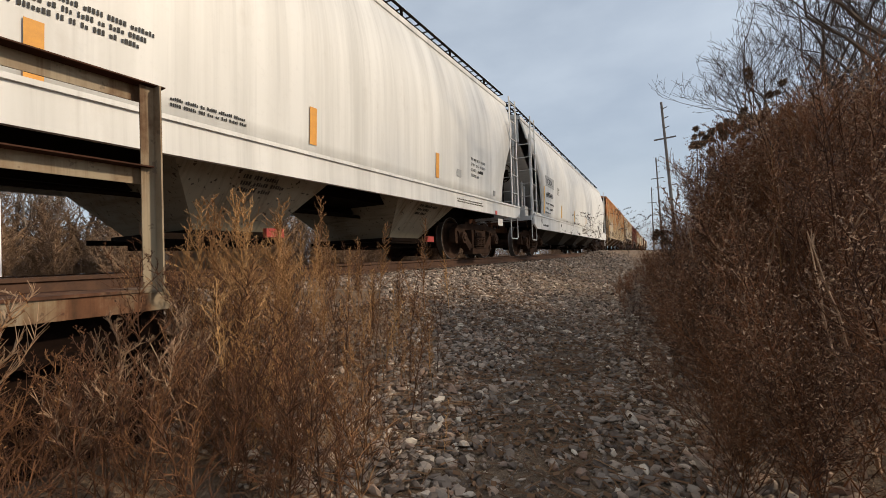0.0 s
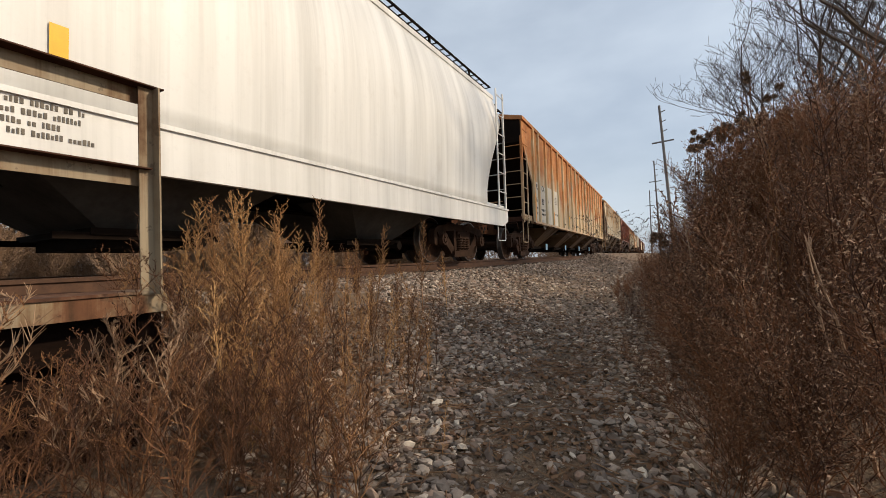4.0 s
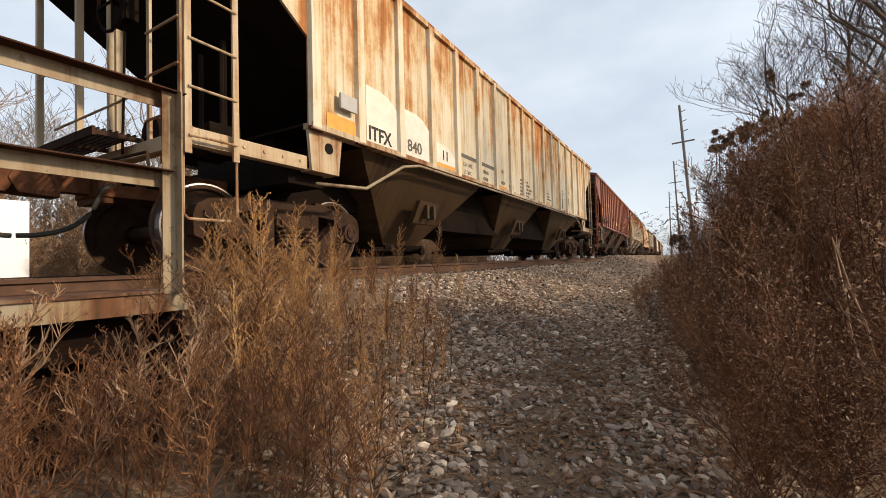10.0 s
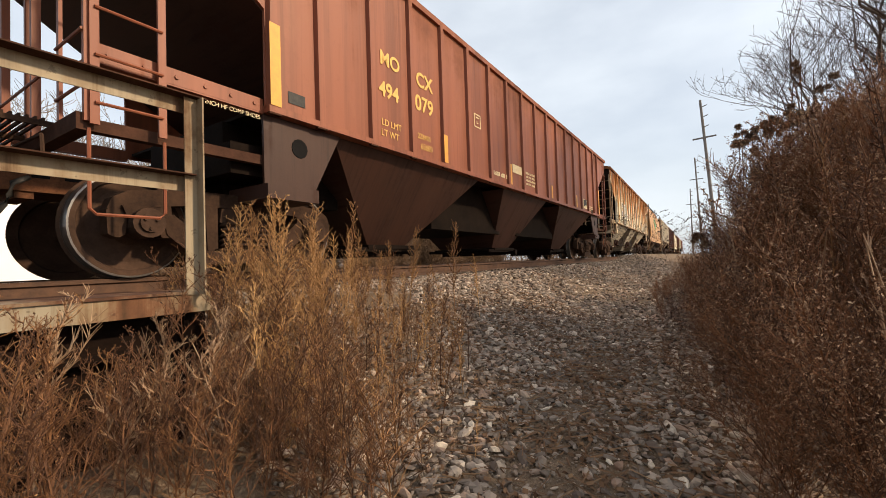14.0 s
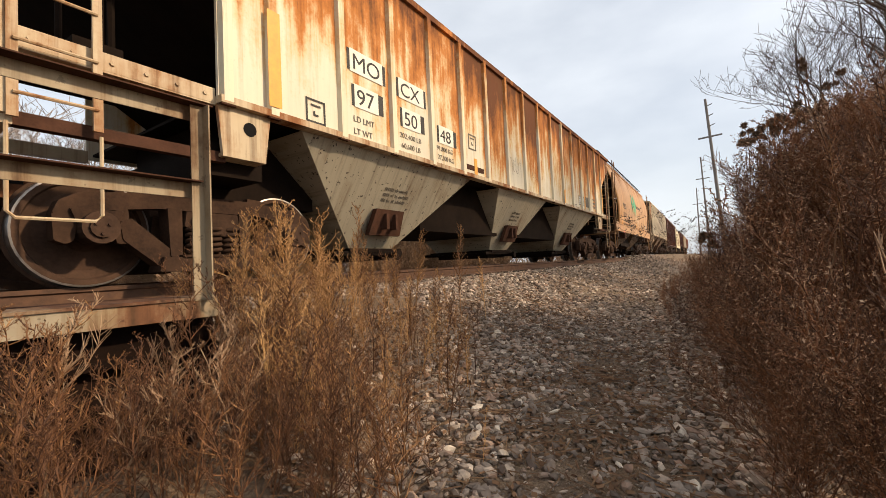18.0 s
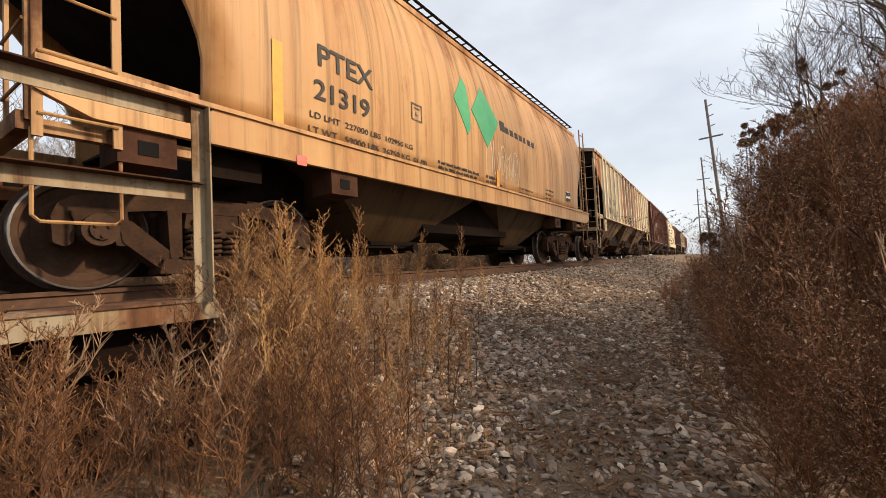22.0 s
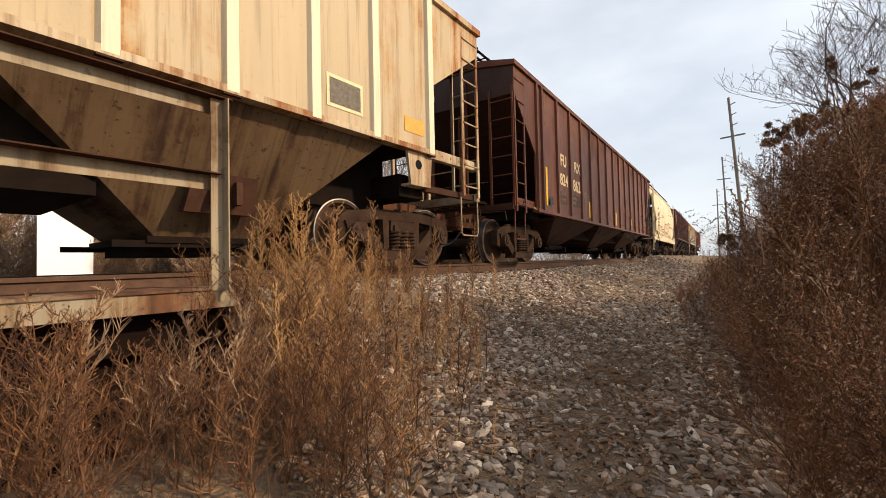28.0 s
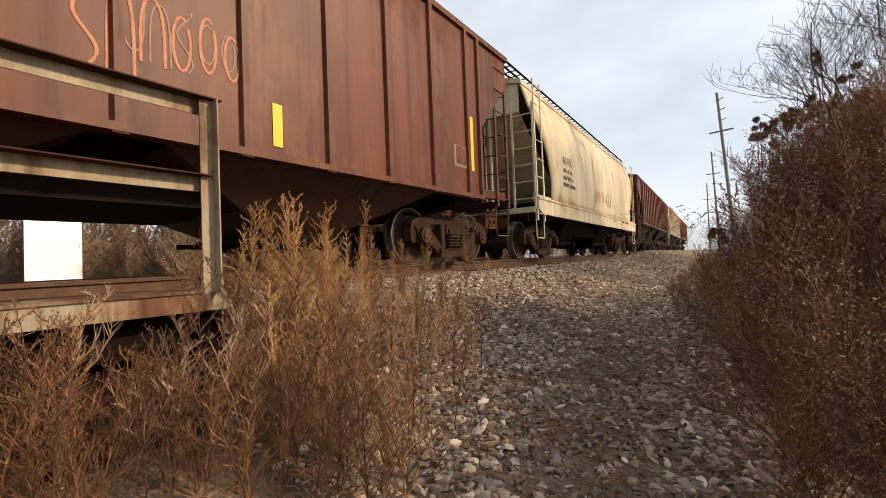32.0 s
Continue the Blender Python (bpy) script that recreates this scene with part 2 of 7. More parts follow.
    t.links.new(ramp(t, val, a, a + 0.2, 0.55, 0.92), b.inputs["Roughness"])
    b.inputs["Specular IOR Level"].default_value = 0.25
    bump(t, b, math_n(t, "ADD", cloud, math_n(t, "MULTIPLY", fine, 0.3)), 0.3, 0.012)
    return m


M = {}
M["white"] = car_paint("white_paint", (0.74, 0.73, 0.70), (0.56, 0.55, 0.52), (0.35, 0.29, 0.23), (0.3, 0.26, 0.22), 6.0, 0.5, 0.22, 0.45, 3.0, blots=0.0, grime=0.22)
M["rust_cream"] = car_paint("rust_over_grey_paint", (0.48, 0.39, 0.265), (0.48, 0.275, 0.122), (0.52, 0.215, 0.07), (0.31, 0.10, 0.035), 2.32, 0.55, 0.97, 0.6, 1.0, 0.97, -6.91, 0.9)
M["rib_c"] = rusted("orange_rib_paint", (0.54, 0.44, 0.28), (0.54, 0.33, 0.14), (0.50, 0.21, 0.068), (0.29, 0.10, 0.035), 0.12, 0.26, z0=1.1, seed=9.0, loose=True)
M["cream_d"] = rusted("cream_paint_worn", (0.64, 0.57, 0.43), (0.50, 0.34, 0.16), (0.40, 0.17, 0.055), (0.17, 0.07, 0.03), 0.125, 0.22, panel=0.87, first=-6.29, vary=0.16, edge=0.2, seed=7.0, soot=0.45)
M["rib_d"] = rusted("cream_rib_paint", (0.66, 0.59, 0.45), (0.52, 0.34, 0.16), (0.38, 0.16, 0.05), (0.19, 0.075, 0.03), 0.13, 0.18, seed=3.0, loose=True)
M["red_e"] = car_paint("oxide_red_paint", (0.265, 0.085, 0.043), (0.19, 0.060, 0.031), (0.28, 0.10, 0.049), (0.125, 0.042, 0.023), 3.6, 1.0, 0.6, 0.5, 11.0, 0.84, -6.33, 0.8, blots=0.3, grime=0.45)
M["cream_f"] = rusted("cream_paint_rust_streaked", (0.66, 0.60, 0.47), (0.56, 0.39, 0.18), (0.45, 0.17, 0.045), (0.13, 0.05, 0.022), 0.20, 0.52, panel=0.91, first=-3.81, vary=0.10, kx=0.10, xa=-5.5, xb=-1.5, edge=0.16, seed=15.0)
M["rib_f"] = rusted("cream_rib_rust_streaked", (0.68, 0.61, 0.45), (0.56, 0.37, 0.17), (0.44, 0.17, 0.045), (0.17, 0.065, 0.03), 0.22, 0.42, seed=5.0, loose=True)
M["orange_g"] = car_paint("orange_paint_faded", (0.50, 0.295, 0.13), (0.38, 0.185, 0.068), (0.27, 0.10, 0.035), (0.17, 0.065, 0.025), 4.0, 1.0, 0.8, 0.5, 19.0, blots=0.35, grime=0.8)
M["cream_h"] = rusted("cream_paint_rusty_panels", (0.45, 0.355, 0.225), (0.40, 0.24, 0.10), (0.27, 0.095, 0.037), (0.13, 0.048, 0.025), 0.15, 0.10, panel=0.87, first=-4.59, vary=0.36, kx=0.42, xa=-3.4, xb=-1.6, xc=0.6, xd=2.6, seed=23.0, soot=0.6)
M["trim_rust"] = rusted("cream_frame_paint_rusty", (0.48, 0.38, 0.25), (0.34, 0.20, 0.10), (0.24, 0.10, 0.04), (0.06, 0.03, 0.018), 0.02, 0.0, seed=41.0, loose=True, soot=0.6)
M["trim_brown"] = rusted("orange_frame_paint_rusty", (0.40, 0.23, 0.10), (0.22, 0.105, 0.045), (0.10, 0.045, 0.022), (0.035, 0.02, 0.013), 0.0, 0.0, seed=43.0, loose=True, soot=0.6)
M["pale_rib"] = rusted("pale_rib_paint", (0.70, 0.62, 0.46), (0.55, 0.40, 0.22), (0.40, 0.18, 0.07), (0.20, 0.08, 0.035), 0.22, 0.10, seed=29.0, loose=True)
M["red_i"] = car_paint("brown_red_paint", (0.135, 0.040, 0.019), (0.068, 0.022, 0.012), (0.165, 0.058, 0.026), (0.042, 0.016, 0.010), 3.4, 1.0, 0.6, 0.5, 27.0, 0.96, -4.85, 0.9, blots=0.85, grime=0.65)
M["cream_j"] = car_paint("pale_cream_paint", (0.66, 0.58, 0.41), (0.55, 0.43, 0.24), (0.4, 0.18, 0.07), (0.25, 0.1, 0.04), 4.0, 1.0, 0.6, 0.55, 31.0)
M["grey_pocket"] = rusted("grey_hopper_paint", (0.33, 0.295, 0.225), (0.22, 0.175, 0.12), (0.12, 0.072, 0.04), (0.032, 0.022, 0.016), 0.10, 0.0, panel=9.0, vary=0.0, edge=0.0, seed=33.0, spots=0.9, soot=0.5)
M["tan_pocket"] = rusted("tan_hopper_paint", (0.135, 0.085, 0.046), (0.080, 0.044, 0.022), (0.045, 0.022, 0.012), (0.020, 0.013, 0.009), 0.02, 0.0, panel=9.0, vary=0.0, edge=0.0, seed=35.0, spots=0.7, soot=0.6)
# Brown paint and stains, with shade on the inward-sloping hoppers also in the colour.
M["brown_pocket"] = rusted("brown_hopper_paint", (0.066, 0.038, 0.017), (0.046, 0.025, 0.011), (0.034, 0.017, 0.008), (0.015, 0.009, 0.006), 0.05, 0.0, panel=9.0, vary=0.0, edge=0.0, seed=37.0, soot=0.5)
M["dull_grey"] = plain("sooty_grey_hopper_paint", (0.085, 0.078, 0.068), (0.035, 0.030, 0.026), 0.8, 2.0)
# The red cars' hoppers and ends, their shade put into a darker red.
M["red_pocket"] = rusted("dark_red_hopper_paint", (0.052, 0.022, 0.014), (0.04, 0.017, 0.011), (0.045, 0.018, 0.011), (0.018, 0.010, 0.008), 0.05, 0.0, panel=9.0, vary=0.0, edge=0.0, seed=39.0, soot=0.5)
M["pink_tag"] = plain("red_tag_paint", (0.75, 0.12, 0.10), (0.7, 0.2, 0.17), 0.5, 12.0, 0, 0)
M["white_plain"] = plain("white_patch_paint", (0.76, 0.73, 0.66), (0.62, 0.57, 0.48), 0.5, 6.0, 0, 0)
M["panel_pale"] = plain("pale_grey_patch_paint", (0.60, 0.565, 0.49), (0.49, 0.45, 0.38), 0.55, 4.0, 0, 0)
M["patch_dark"] = plain("dark_old_patch", (0.060, 0.040, 0.030), (0.10, 0.045, 0.025), 0.7, 9.0, 0, 0)
M["letter_dim"] = plain("dim_lettering", (0.30, 0.20, 0.13), (0.2, 0.13, 0.09), 0.6, 20.0, 0, 0)
M["chalk"] = plain("white_spray_paint", (0.75, 0.68, 0.55), (0.6, 0.5, 0.36), 0.6, 9.0, 0, 0)
M["spray"] = plain("orange_spray_paint", (0.50, 0.21, 0.12), (0.33, 0.12, 0.065), 0.6, 9.0, 0, 0)
# Near-black: grime, with the shade under and between cars put into the colour.
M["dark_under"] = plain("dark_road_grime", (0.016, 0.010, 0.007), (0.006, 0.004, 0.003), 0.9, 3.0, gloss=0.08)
M["truck"] = plain("cast_steel_grime", (0.068, 0.038, 0.024), (0.020, 0.012, 0.009), 0.9, 4.0, gloss=0.1)
M["draft"] = plain("rust_red_castings", (0.17, 0.072, 0.036), (0.055, 0.026, 0.016), 0.9, 7.0, gloss=0.1)
M["wheel"] = plain("wheel_steel", (0.085, 0.049, 0.033), (0.035, 0.021, 0.015), 0.9, 4.0, gloss=0.1)
M["tread"] = plain("polished_tread", (0.27, 0.25, 0.235), (0.17, 0.155, 0.145), 0.38, 6.0, 0.9, 0)
M["yellow"] = plain("yellow_reflector", (0.85, 0.50, 0.02), (0.80, 0.42, 0.02), 0.4, 12.0, 0, 0)
M["old_orange"] = plain("faded_orange_reflector", (0.75, 0.36, 0.06), (0.6, 0.28, 0.06), 0.5, 12.0, 0, 0)
M["black"] = plain("black_lettering", (0.02, 0.02, 0.02), (0.05, 0.045, 0.04), 0.6, 20.0, 0, 0)
M["faded"] = plain("faded_dark_lettering", (0.09, 0.08, 0.07), (0.2, 0.17, 0.13), 0.7, 20.0, 0, 0)
M["letter_cream"] = plain("cream_lettering", (0.78, 0.66, 0.40), (0.6, 0.45, 0.26), 0.6, 20.0, 0, 0)
M["letter_yellow"] = plain("yellow_lettering", (0.80, 0.50, 0.14), (0.6, 0.33, 0.1), 0.6, 20.0, 0, 0)
M["panel_grey"] = plain("grey_stencil_panel", (0.42, 0.42, 0.41), (0.36, 0.36, 0.35), 0.6, 6.0, 0, 0)
M["green"] = plain("green_paint", (0.04, 0.30, 0.14), (0.07, 0.34, 0.17), 0.5, 6.0, 0, 0)
M["rail"] = plain("rusty_rail", (0.115, 0.060, 0.036), (0.06, 0.034, 0.023), 0.8, 10.0)
M["railhead"] = plain("polished_railhead", (0.42, 0.42, 0.43), (0.3, 0.3, 0.31), 0.25, 10.0, 0.9, 0)
M["gate_red"] = plain("red_gate_paint", (0.45, 0.05, 0.04), (0.3, 0.06, 0.05), 0.5, 9.0)
M["gate_blue"] = plain("blue_tag_paint", (0.16, 0.34, 0.55), (0.35, 0.5, 0.62), 0.5, 14.0)
M["void"] = plain("dark_opening", (0.006, 0.005, 0.005), (0.003, 0.003, 0.003), 0.95, 6.0, 0, 0)
M["tie"] = plain("creosoted_timber", (0.10, 0.075, 0.055), (0.05, 0.038, 0.03), 0.9, 6.0)
M["galv"] = rusted("weathered_galvanised_steel", (0.33, 0.265, 0.175), (0.22, 0.145, 0.08), (0.12, 0.06, 0.03), (0.05, 0.028, 0.018), 0.06, 0.0, panel=50.0, vary=0.0, edge=0.0, seed=53.0, spots=0.4, soot=0.5)
M["rust_steel"] = plain("rust_brown_steel", (0.082, 0.038, 0.024), (0.036, 0.018, 0.012), 0.9, 6.0, gloss=0.1)
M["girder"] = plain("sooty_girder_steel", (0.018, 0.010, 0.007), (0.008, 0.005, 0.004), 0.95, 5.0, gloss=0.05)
M["deck_edge"] = rusted("chipped_cream_painted_steel", (0.31, 0.26, 0.185), (0.24, 0.16, 0.085), (0.15, 0.068, 0.034), (0.06, 0.03, 0.018), -0.04, 0.0, panel=50.0, vary=0.0, edge=0.0, seed=51.0, spots=0.5, soot=0.5)
M["flange"] = rusted("flaking_cream_painted_steel", (0.32, 0.27, 0.195), (0.20, 0.125, 0.07), (0.11, 0.05, 0.028), (0.045, 0.024, 0.016), -0.09, 0.0, panel=50.0, vary=0.0, edge=0.0, seed=57.0, spots=0.6, soot=0.4)
M["concrete"] = plain("weathered_tan_concrete", (0.34, 0.245, 0.165), (0.22, 0.15, 0.10), 0.9, 3.0)
M["grey_wood"] = plain("silvery_grey_timber", (0.27, 0.20, 0.145), (0.12, 0.085, 0.06), 0.9, 9.0)
M["pole"] = plain("grey_pole_timber", (0.22, 0.20, 0.18), (0.14, 0.125, 0.115), 0.9, 4.0)
M["board"] = plain("white_sheet", (0.93, 0.92, 0.93), (0.90, 0.89, 0.90), 0.5, 3.0, 0, 0)

# foliage and ground
def earth_material():
    m, t, b = nodes_of("gravelly_earth")
    v = coords(t)
    big, mid, fine = noise_n(t, v, 1.4), noise_n(t, v, 9.0, 6), noise_n(t, v, 70, 4, 0.7)
    vor = nd(t, "ShaderNodeTexVoronoi", Scale=26.0)
    t.links.new(v, vor.inputs["Vector"])
    stones = mix(t, ramp(t, fine, 0.3, 0.7), (0.30, 0.215, 0.14), (0.10, 0.065, 0.041))
    soil = mix(t, mid, (0.25, 0.160, 0.090), (0.095, 0.057, 0.032))
    grit = noise_n(t, v, 160, 3, 0.6)
    ground = mix(t, ramp(t, big, 0.42, 0.6), stones, soil)
    ground = mix(t, ramp(t, grit, 0.58, 0.70, 0.0, 0.7), ground, (0.38, 0.28, 0.185))
    ground = mix(t, ramp(t, grit, 0.32, 0.44, 0.6, 0.0), ground, (0.05, 0.032, 0.02))
    t.links.new(ground, b.inputs["Base Color"])
    b.inputs["Roughness"].default_value = 0.95
    bump(t, b, math_n(t, "ADD", vor.outputs["Distance"], fine), 0.8, 0.03)
    return m


def stone_material():
    m, t, b = nodes_of("ballast_stone")
    g = t.nodes.new("ShaderNodeNewGeometry")
    o = t.nodes.new("ShaderNodeObjectInfo")
    v = coords(t)
    fine = noise_n(t, v, 40, 4, 0.7)
    r = math_n(t, "FRACT", math_n(t, "ADD", g.outputs["Random Per Island"], o.outputs["Random"]))
    cr = t.nodes.new("ShaderNodeValToRGB")
    e = cr.color_ramp.elements
    e[0].color, e[1].color = (0.095, 0.062, 0.042, 1), (0.78, 0.66, 0.51, 1)
    for p, c in ((0.35, (0.25, 0.19, 0.142, 1)), (0.65, (0.40, 0.32, 0.245, 1)), (0.82, (0.31, 0.18, 0.112, 1))):
        x = e.new(p)
        x.color = c
    t.links.new(r, cr.inputs["Fac"])
    t.links.new(mix(t, ramp(t, fine, 0.35, 0.75, 0, 0.5), cr.outputs["Color"], (0.13, 0.105, 0.09)), b.inputs["Base Color"])
    b.inputs["Roughness"].default_value = 0.9
    bump(t, b, fine, 0.4, 0.004)
    return m


def stalk_material(name, cols, own=0.35):
    m, t, b = nodes_of(name)
    g = t.nodes.new("ShaderNodeNewGeometry")
    o = t.nodes.new("ShaderNodeObjectInfo")
    r = math_n(t, "FRACT", math_n(t, "ADD", math_n(t, "MULTIPLY", g.outputs["Random Per Island"], own), math_n(t, "MULTIPLY", o.outputs["Random"], 0.99 - own)))
    cr = t.nodes.new("ShaderNodeValToRGB")
    e = cr.color_ramp.elements
    e[0].color, e[1].color = (*cols[0], 1), (*cols[-1], 1)
    for i, c in enumerate(cols[1:-1]):
        x = e.new((i + 1) / (len(cols) - 1))
        x.color = (*c, 1)
    t.links.new(r, cr.inputs["Fac"])
    t.links.new(cr.outputs["Color"], b.inputs["Base Color"])
    b.inputs["Roughness"].default_value = 0.8
    return m


M["earth"] = earth_material()
M["stone"] = stone_material()
M["straw"] = stalk_material("dry_golden_stalks", [(0.027, 0.009, 0.003), (0.083, 0.031, 0.010), (0.168, 0.072, 0.026), (0.448, 0.242, 0.098)])
M["brown_weed"] = stalk_material("dry_brown_stalks", [(0.029, 0.010, 0.004), (0.084, 0.029, 0.009), (0.248, 0.101, 0.035), (0.046, 0.016, 0.006)])
M["husk"] = stalk_material("pale_brown_husks", [(0.045, 0.019, 0.009), (0.11, 0.050, 0.022), (0.66, 0.44, 0.27), (0.075, 0.029, 0.012), (0.40, 0.21, 0.10)], 0.92)
M["dull"] = stalk_material("dull_brown_stalks", [(0.022, 0.008, 0.004), (0.062, 0.023, 0.008), (0.157, 0.066, 0.024), (0.039, 0.014, 0.005), (0.381, 0.206, 0.090)])
M["gold"] = stalk_material("sunlit_straw", [(0.062, 0.025, 0.009), (0.209, 0.099, 0.036), (0.418, 0.225, 0.084), (0.682, 0.428, 0.184)])
M["pale_twig"] = stalk_material("pale_bare_twigs", [(0.200, 0.120, 0.068), (0.380, 0.248, 0.152), (0.280, 0.175, 0.104)])
M["litter"] = stalk_material("broken_stalks", [(0.070, 0.033, 0.014), (0.200, 0.103, 0.047), (0.420, 0.273, 0.136), (0.140, 0.066, 0.030)])
M["burr"] = stalk_material("dark_seed_heads", [(0.07, 0.045, 0.03), (0.17, 0.105, 0.06), (0.11, 0.066, 0.04)])
M["bark"] = plain("grey_brown_bark", (0.13, 0.10, 0.08), (0.07, 0.055, 0.045), 0.95, 6.0)
M["twig"] = stalk_material("bare_twigs", [(0.055, 0.04, 0.032), (0.085, 0.062, 0.05), (0.065, 0.047, 0.038)])
M["brush"] = stalk_material("winter_brush", [(0.15, 0.088, 0.052), (0.27, 0.175, 0.105), (0.20, 0.122, 0.072), (0.11, 0.070, 0.045)])
M["grey_twig"] = stalk_material("pale_grey_twigs", [(0.16, 0.125, 0.10), (0.26, 0.21, 0.17), (0.20, 0.16, 0.13)])

# ---- ground and track ----
BEND = 0.0021


def track_y(x):
    c = min(max(x, -6.0), 25.0)
    return 5.145 + BEND * c * c / 2 + BEND * c * (x - c)


BANK = 0.92


def bush_edge(x):
    """Where the brown weeds begin, across the path, at a place along it."""
    return -0.04 + 0.05 * (x - 1.8) if x < 3.2 else 0.03 + 0.255 * (x - 3.2)


def ground_z(x, y):
    d = track_y(x) - y
    n = noise.noise(Vector((x * 0.9, y * 0.9, 0))) * 0.05 + noise.noise(Vector((x * 3.1, y * 3.1, 4))) * 0.02
    near = 0
    if d >= 0:
        if d < 1.75:
            z, n = -0.2, n * 0.15
        elif d < 4.2:
            f = (d - 1.75) / 2.45
            z = -0.2 - 0.62 * (f * f * (3 - 2 * f) * 0.5 + f * 0.5)
            n *= 0.5
        else:
            z = -0.82 - 0.02 * min(d - 4.2, 6)
    else:
        d = -d
        z = -0.2 if d < 1.75 else -0.2 - 0.9 * min(1.0, (d - 1.75) / 3.0)
        n *= 0.15 if d < 1.75 else 1
    # the bank that the brown weeds grow on
    if x > 1.0:
        e = bush_edge(x) - y
        if e > 0:
            f = min(1.0, e / 1.7)
            z += BANK * f * f * (3 - 2 * f) * min(1.0, (x - 1.0) / 2.5) * (1.0 if x < 6 else max(0.35, 1 - (x - 6) * 0.12))
    # the ditch that the short bridge spans
    if x < 1.3 and y > 1.9:
        f = min(1.0, (1.3 - x) / 0.5) * min(1.0, (y - 1.9) / 0.45)
        z -= 1.3 * f
    return z + n


def make_ground():
    bm = bmesh.new()
    xs = [-400, -120, -40, -15, -8] + [i * 0.2 - 5 for i in range(0, 125)] + [20 + i * 1.0 for i in range(1, 40)] + [70, 90, 120, 170, 260, 420, 900, 2500]
    ys = [-900, -300, -100, -40, -15, -8] + [i * 0.22 - 5 for i in range(0, 74)] + [12, 14, 17, 22, 30, 45, 80, 160, 400, 900, 2500]
    grid = [[bm.verts.new((x, y, ground_z(x, y))) for y in ys] for x in xs]
    for i in range(len(xs) - 1):
        for j in range(len(ys) - 1):
            bm.faces.new((grid[i][j], grid[i + 1][j], grid[i + 1][j + 1], grid[i][j + 1]))
    ob = finish(bm, "ground", M["earth"], smooth=True)
    tagged(ob, "gravelly brown earth embankment beside the railway track", "ground", kind="structure")


make_ground()


def make_rails():
    prof = [(-0.07, -0.17), (0.07, -0.17), (0.07, -0.155), (0.012, -0.135), (0.012, -0.045), (0.036, -0.035), (0.036, -0.004), (0.03, 0.0), (-0.03, 0.0), (-0.036, -0.004), (-0.036, -0.035), (-0.012, -0.045), (-0.012, -0.135), (-0.07, -0.155)]
    track = empty("railway_track", label="rusty steel rails on creosoted timber ties in grey ballast", category="track", kind="structure")
    for s in (-1, 1):
        bm = bmesh.new()
        xs = [-60 + i * 2.0 for i in range(0, 160)]
        rings = []
        for x in xs:
            rings.append([bm.verts.new((x, track_y(x) + s * 0.752 + a, z)) for a, z in prof])
        for i in range(len(rings) - 1):
            for k in range(len(prof)):
                j = (k + 1) % len(prof)
                f = bm.faces.new((rings[i][k], rings[i][j], rings[i + 1][j], rings[i + 1][k]))
                f.material_index = 1 if k == 7 else 0
        finish(bm, "rail", [M["rail"], M["railhead"]], track)
    bm = bmesh.new()
    box(bm, -0.11, 0.11, -1.3, 1.3, -0.35, -0.165)
    bmesh.ops.bevel(bm, geom=bm.edges[:], offset=0.012, segments=1)
    tie = part("tie", bm, M["tie"], track)
    tie.location = (-20 * 0.52, track_y(-10.4), 0)
    rng = random.Random(5)
    for i in range(-19, 140):
        x = i * 0.52
        o = share(tie, track, (x, track_y(x) + rng.uniform(-0.03, 0.03), rng.uniform(-0.012, 0.004)), (0, 0, rng.uniform(-0.02, 0.02)))


make_rails()


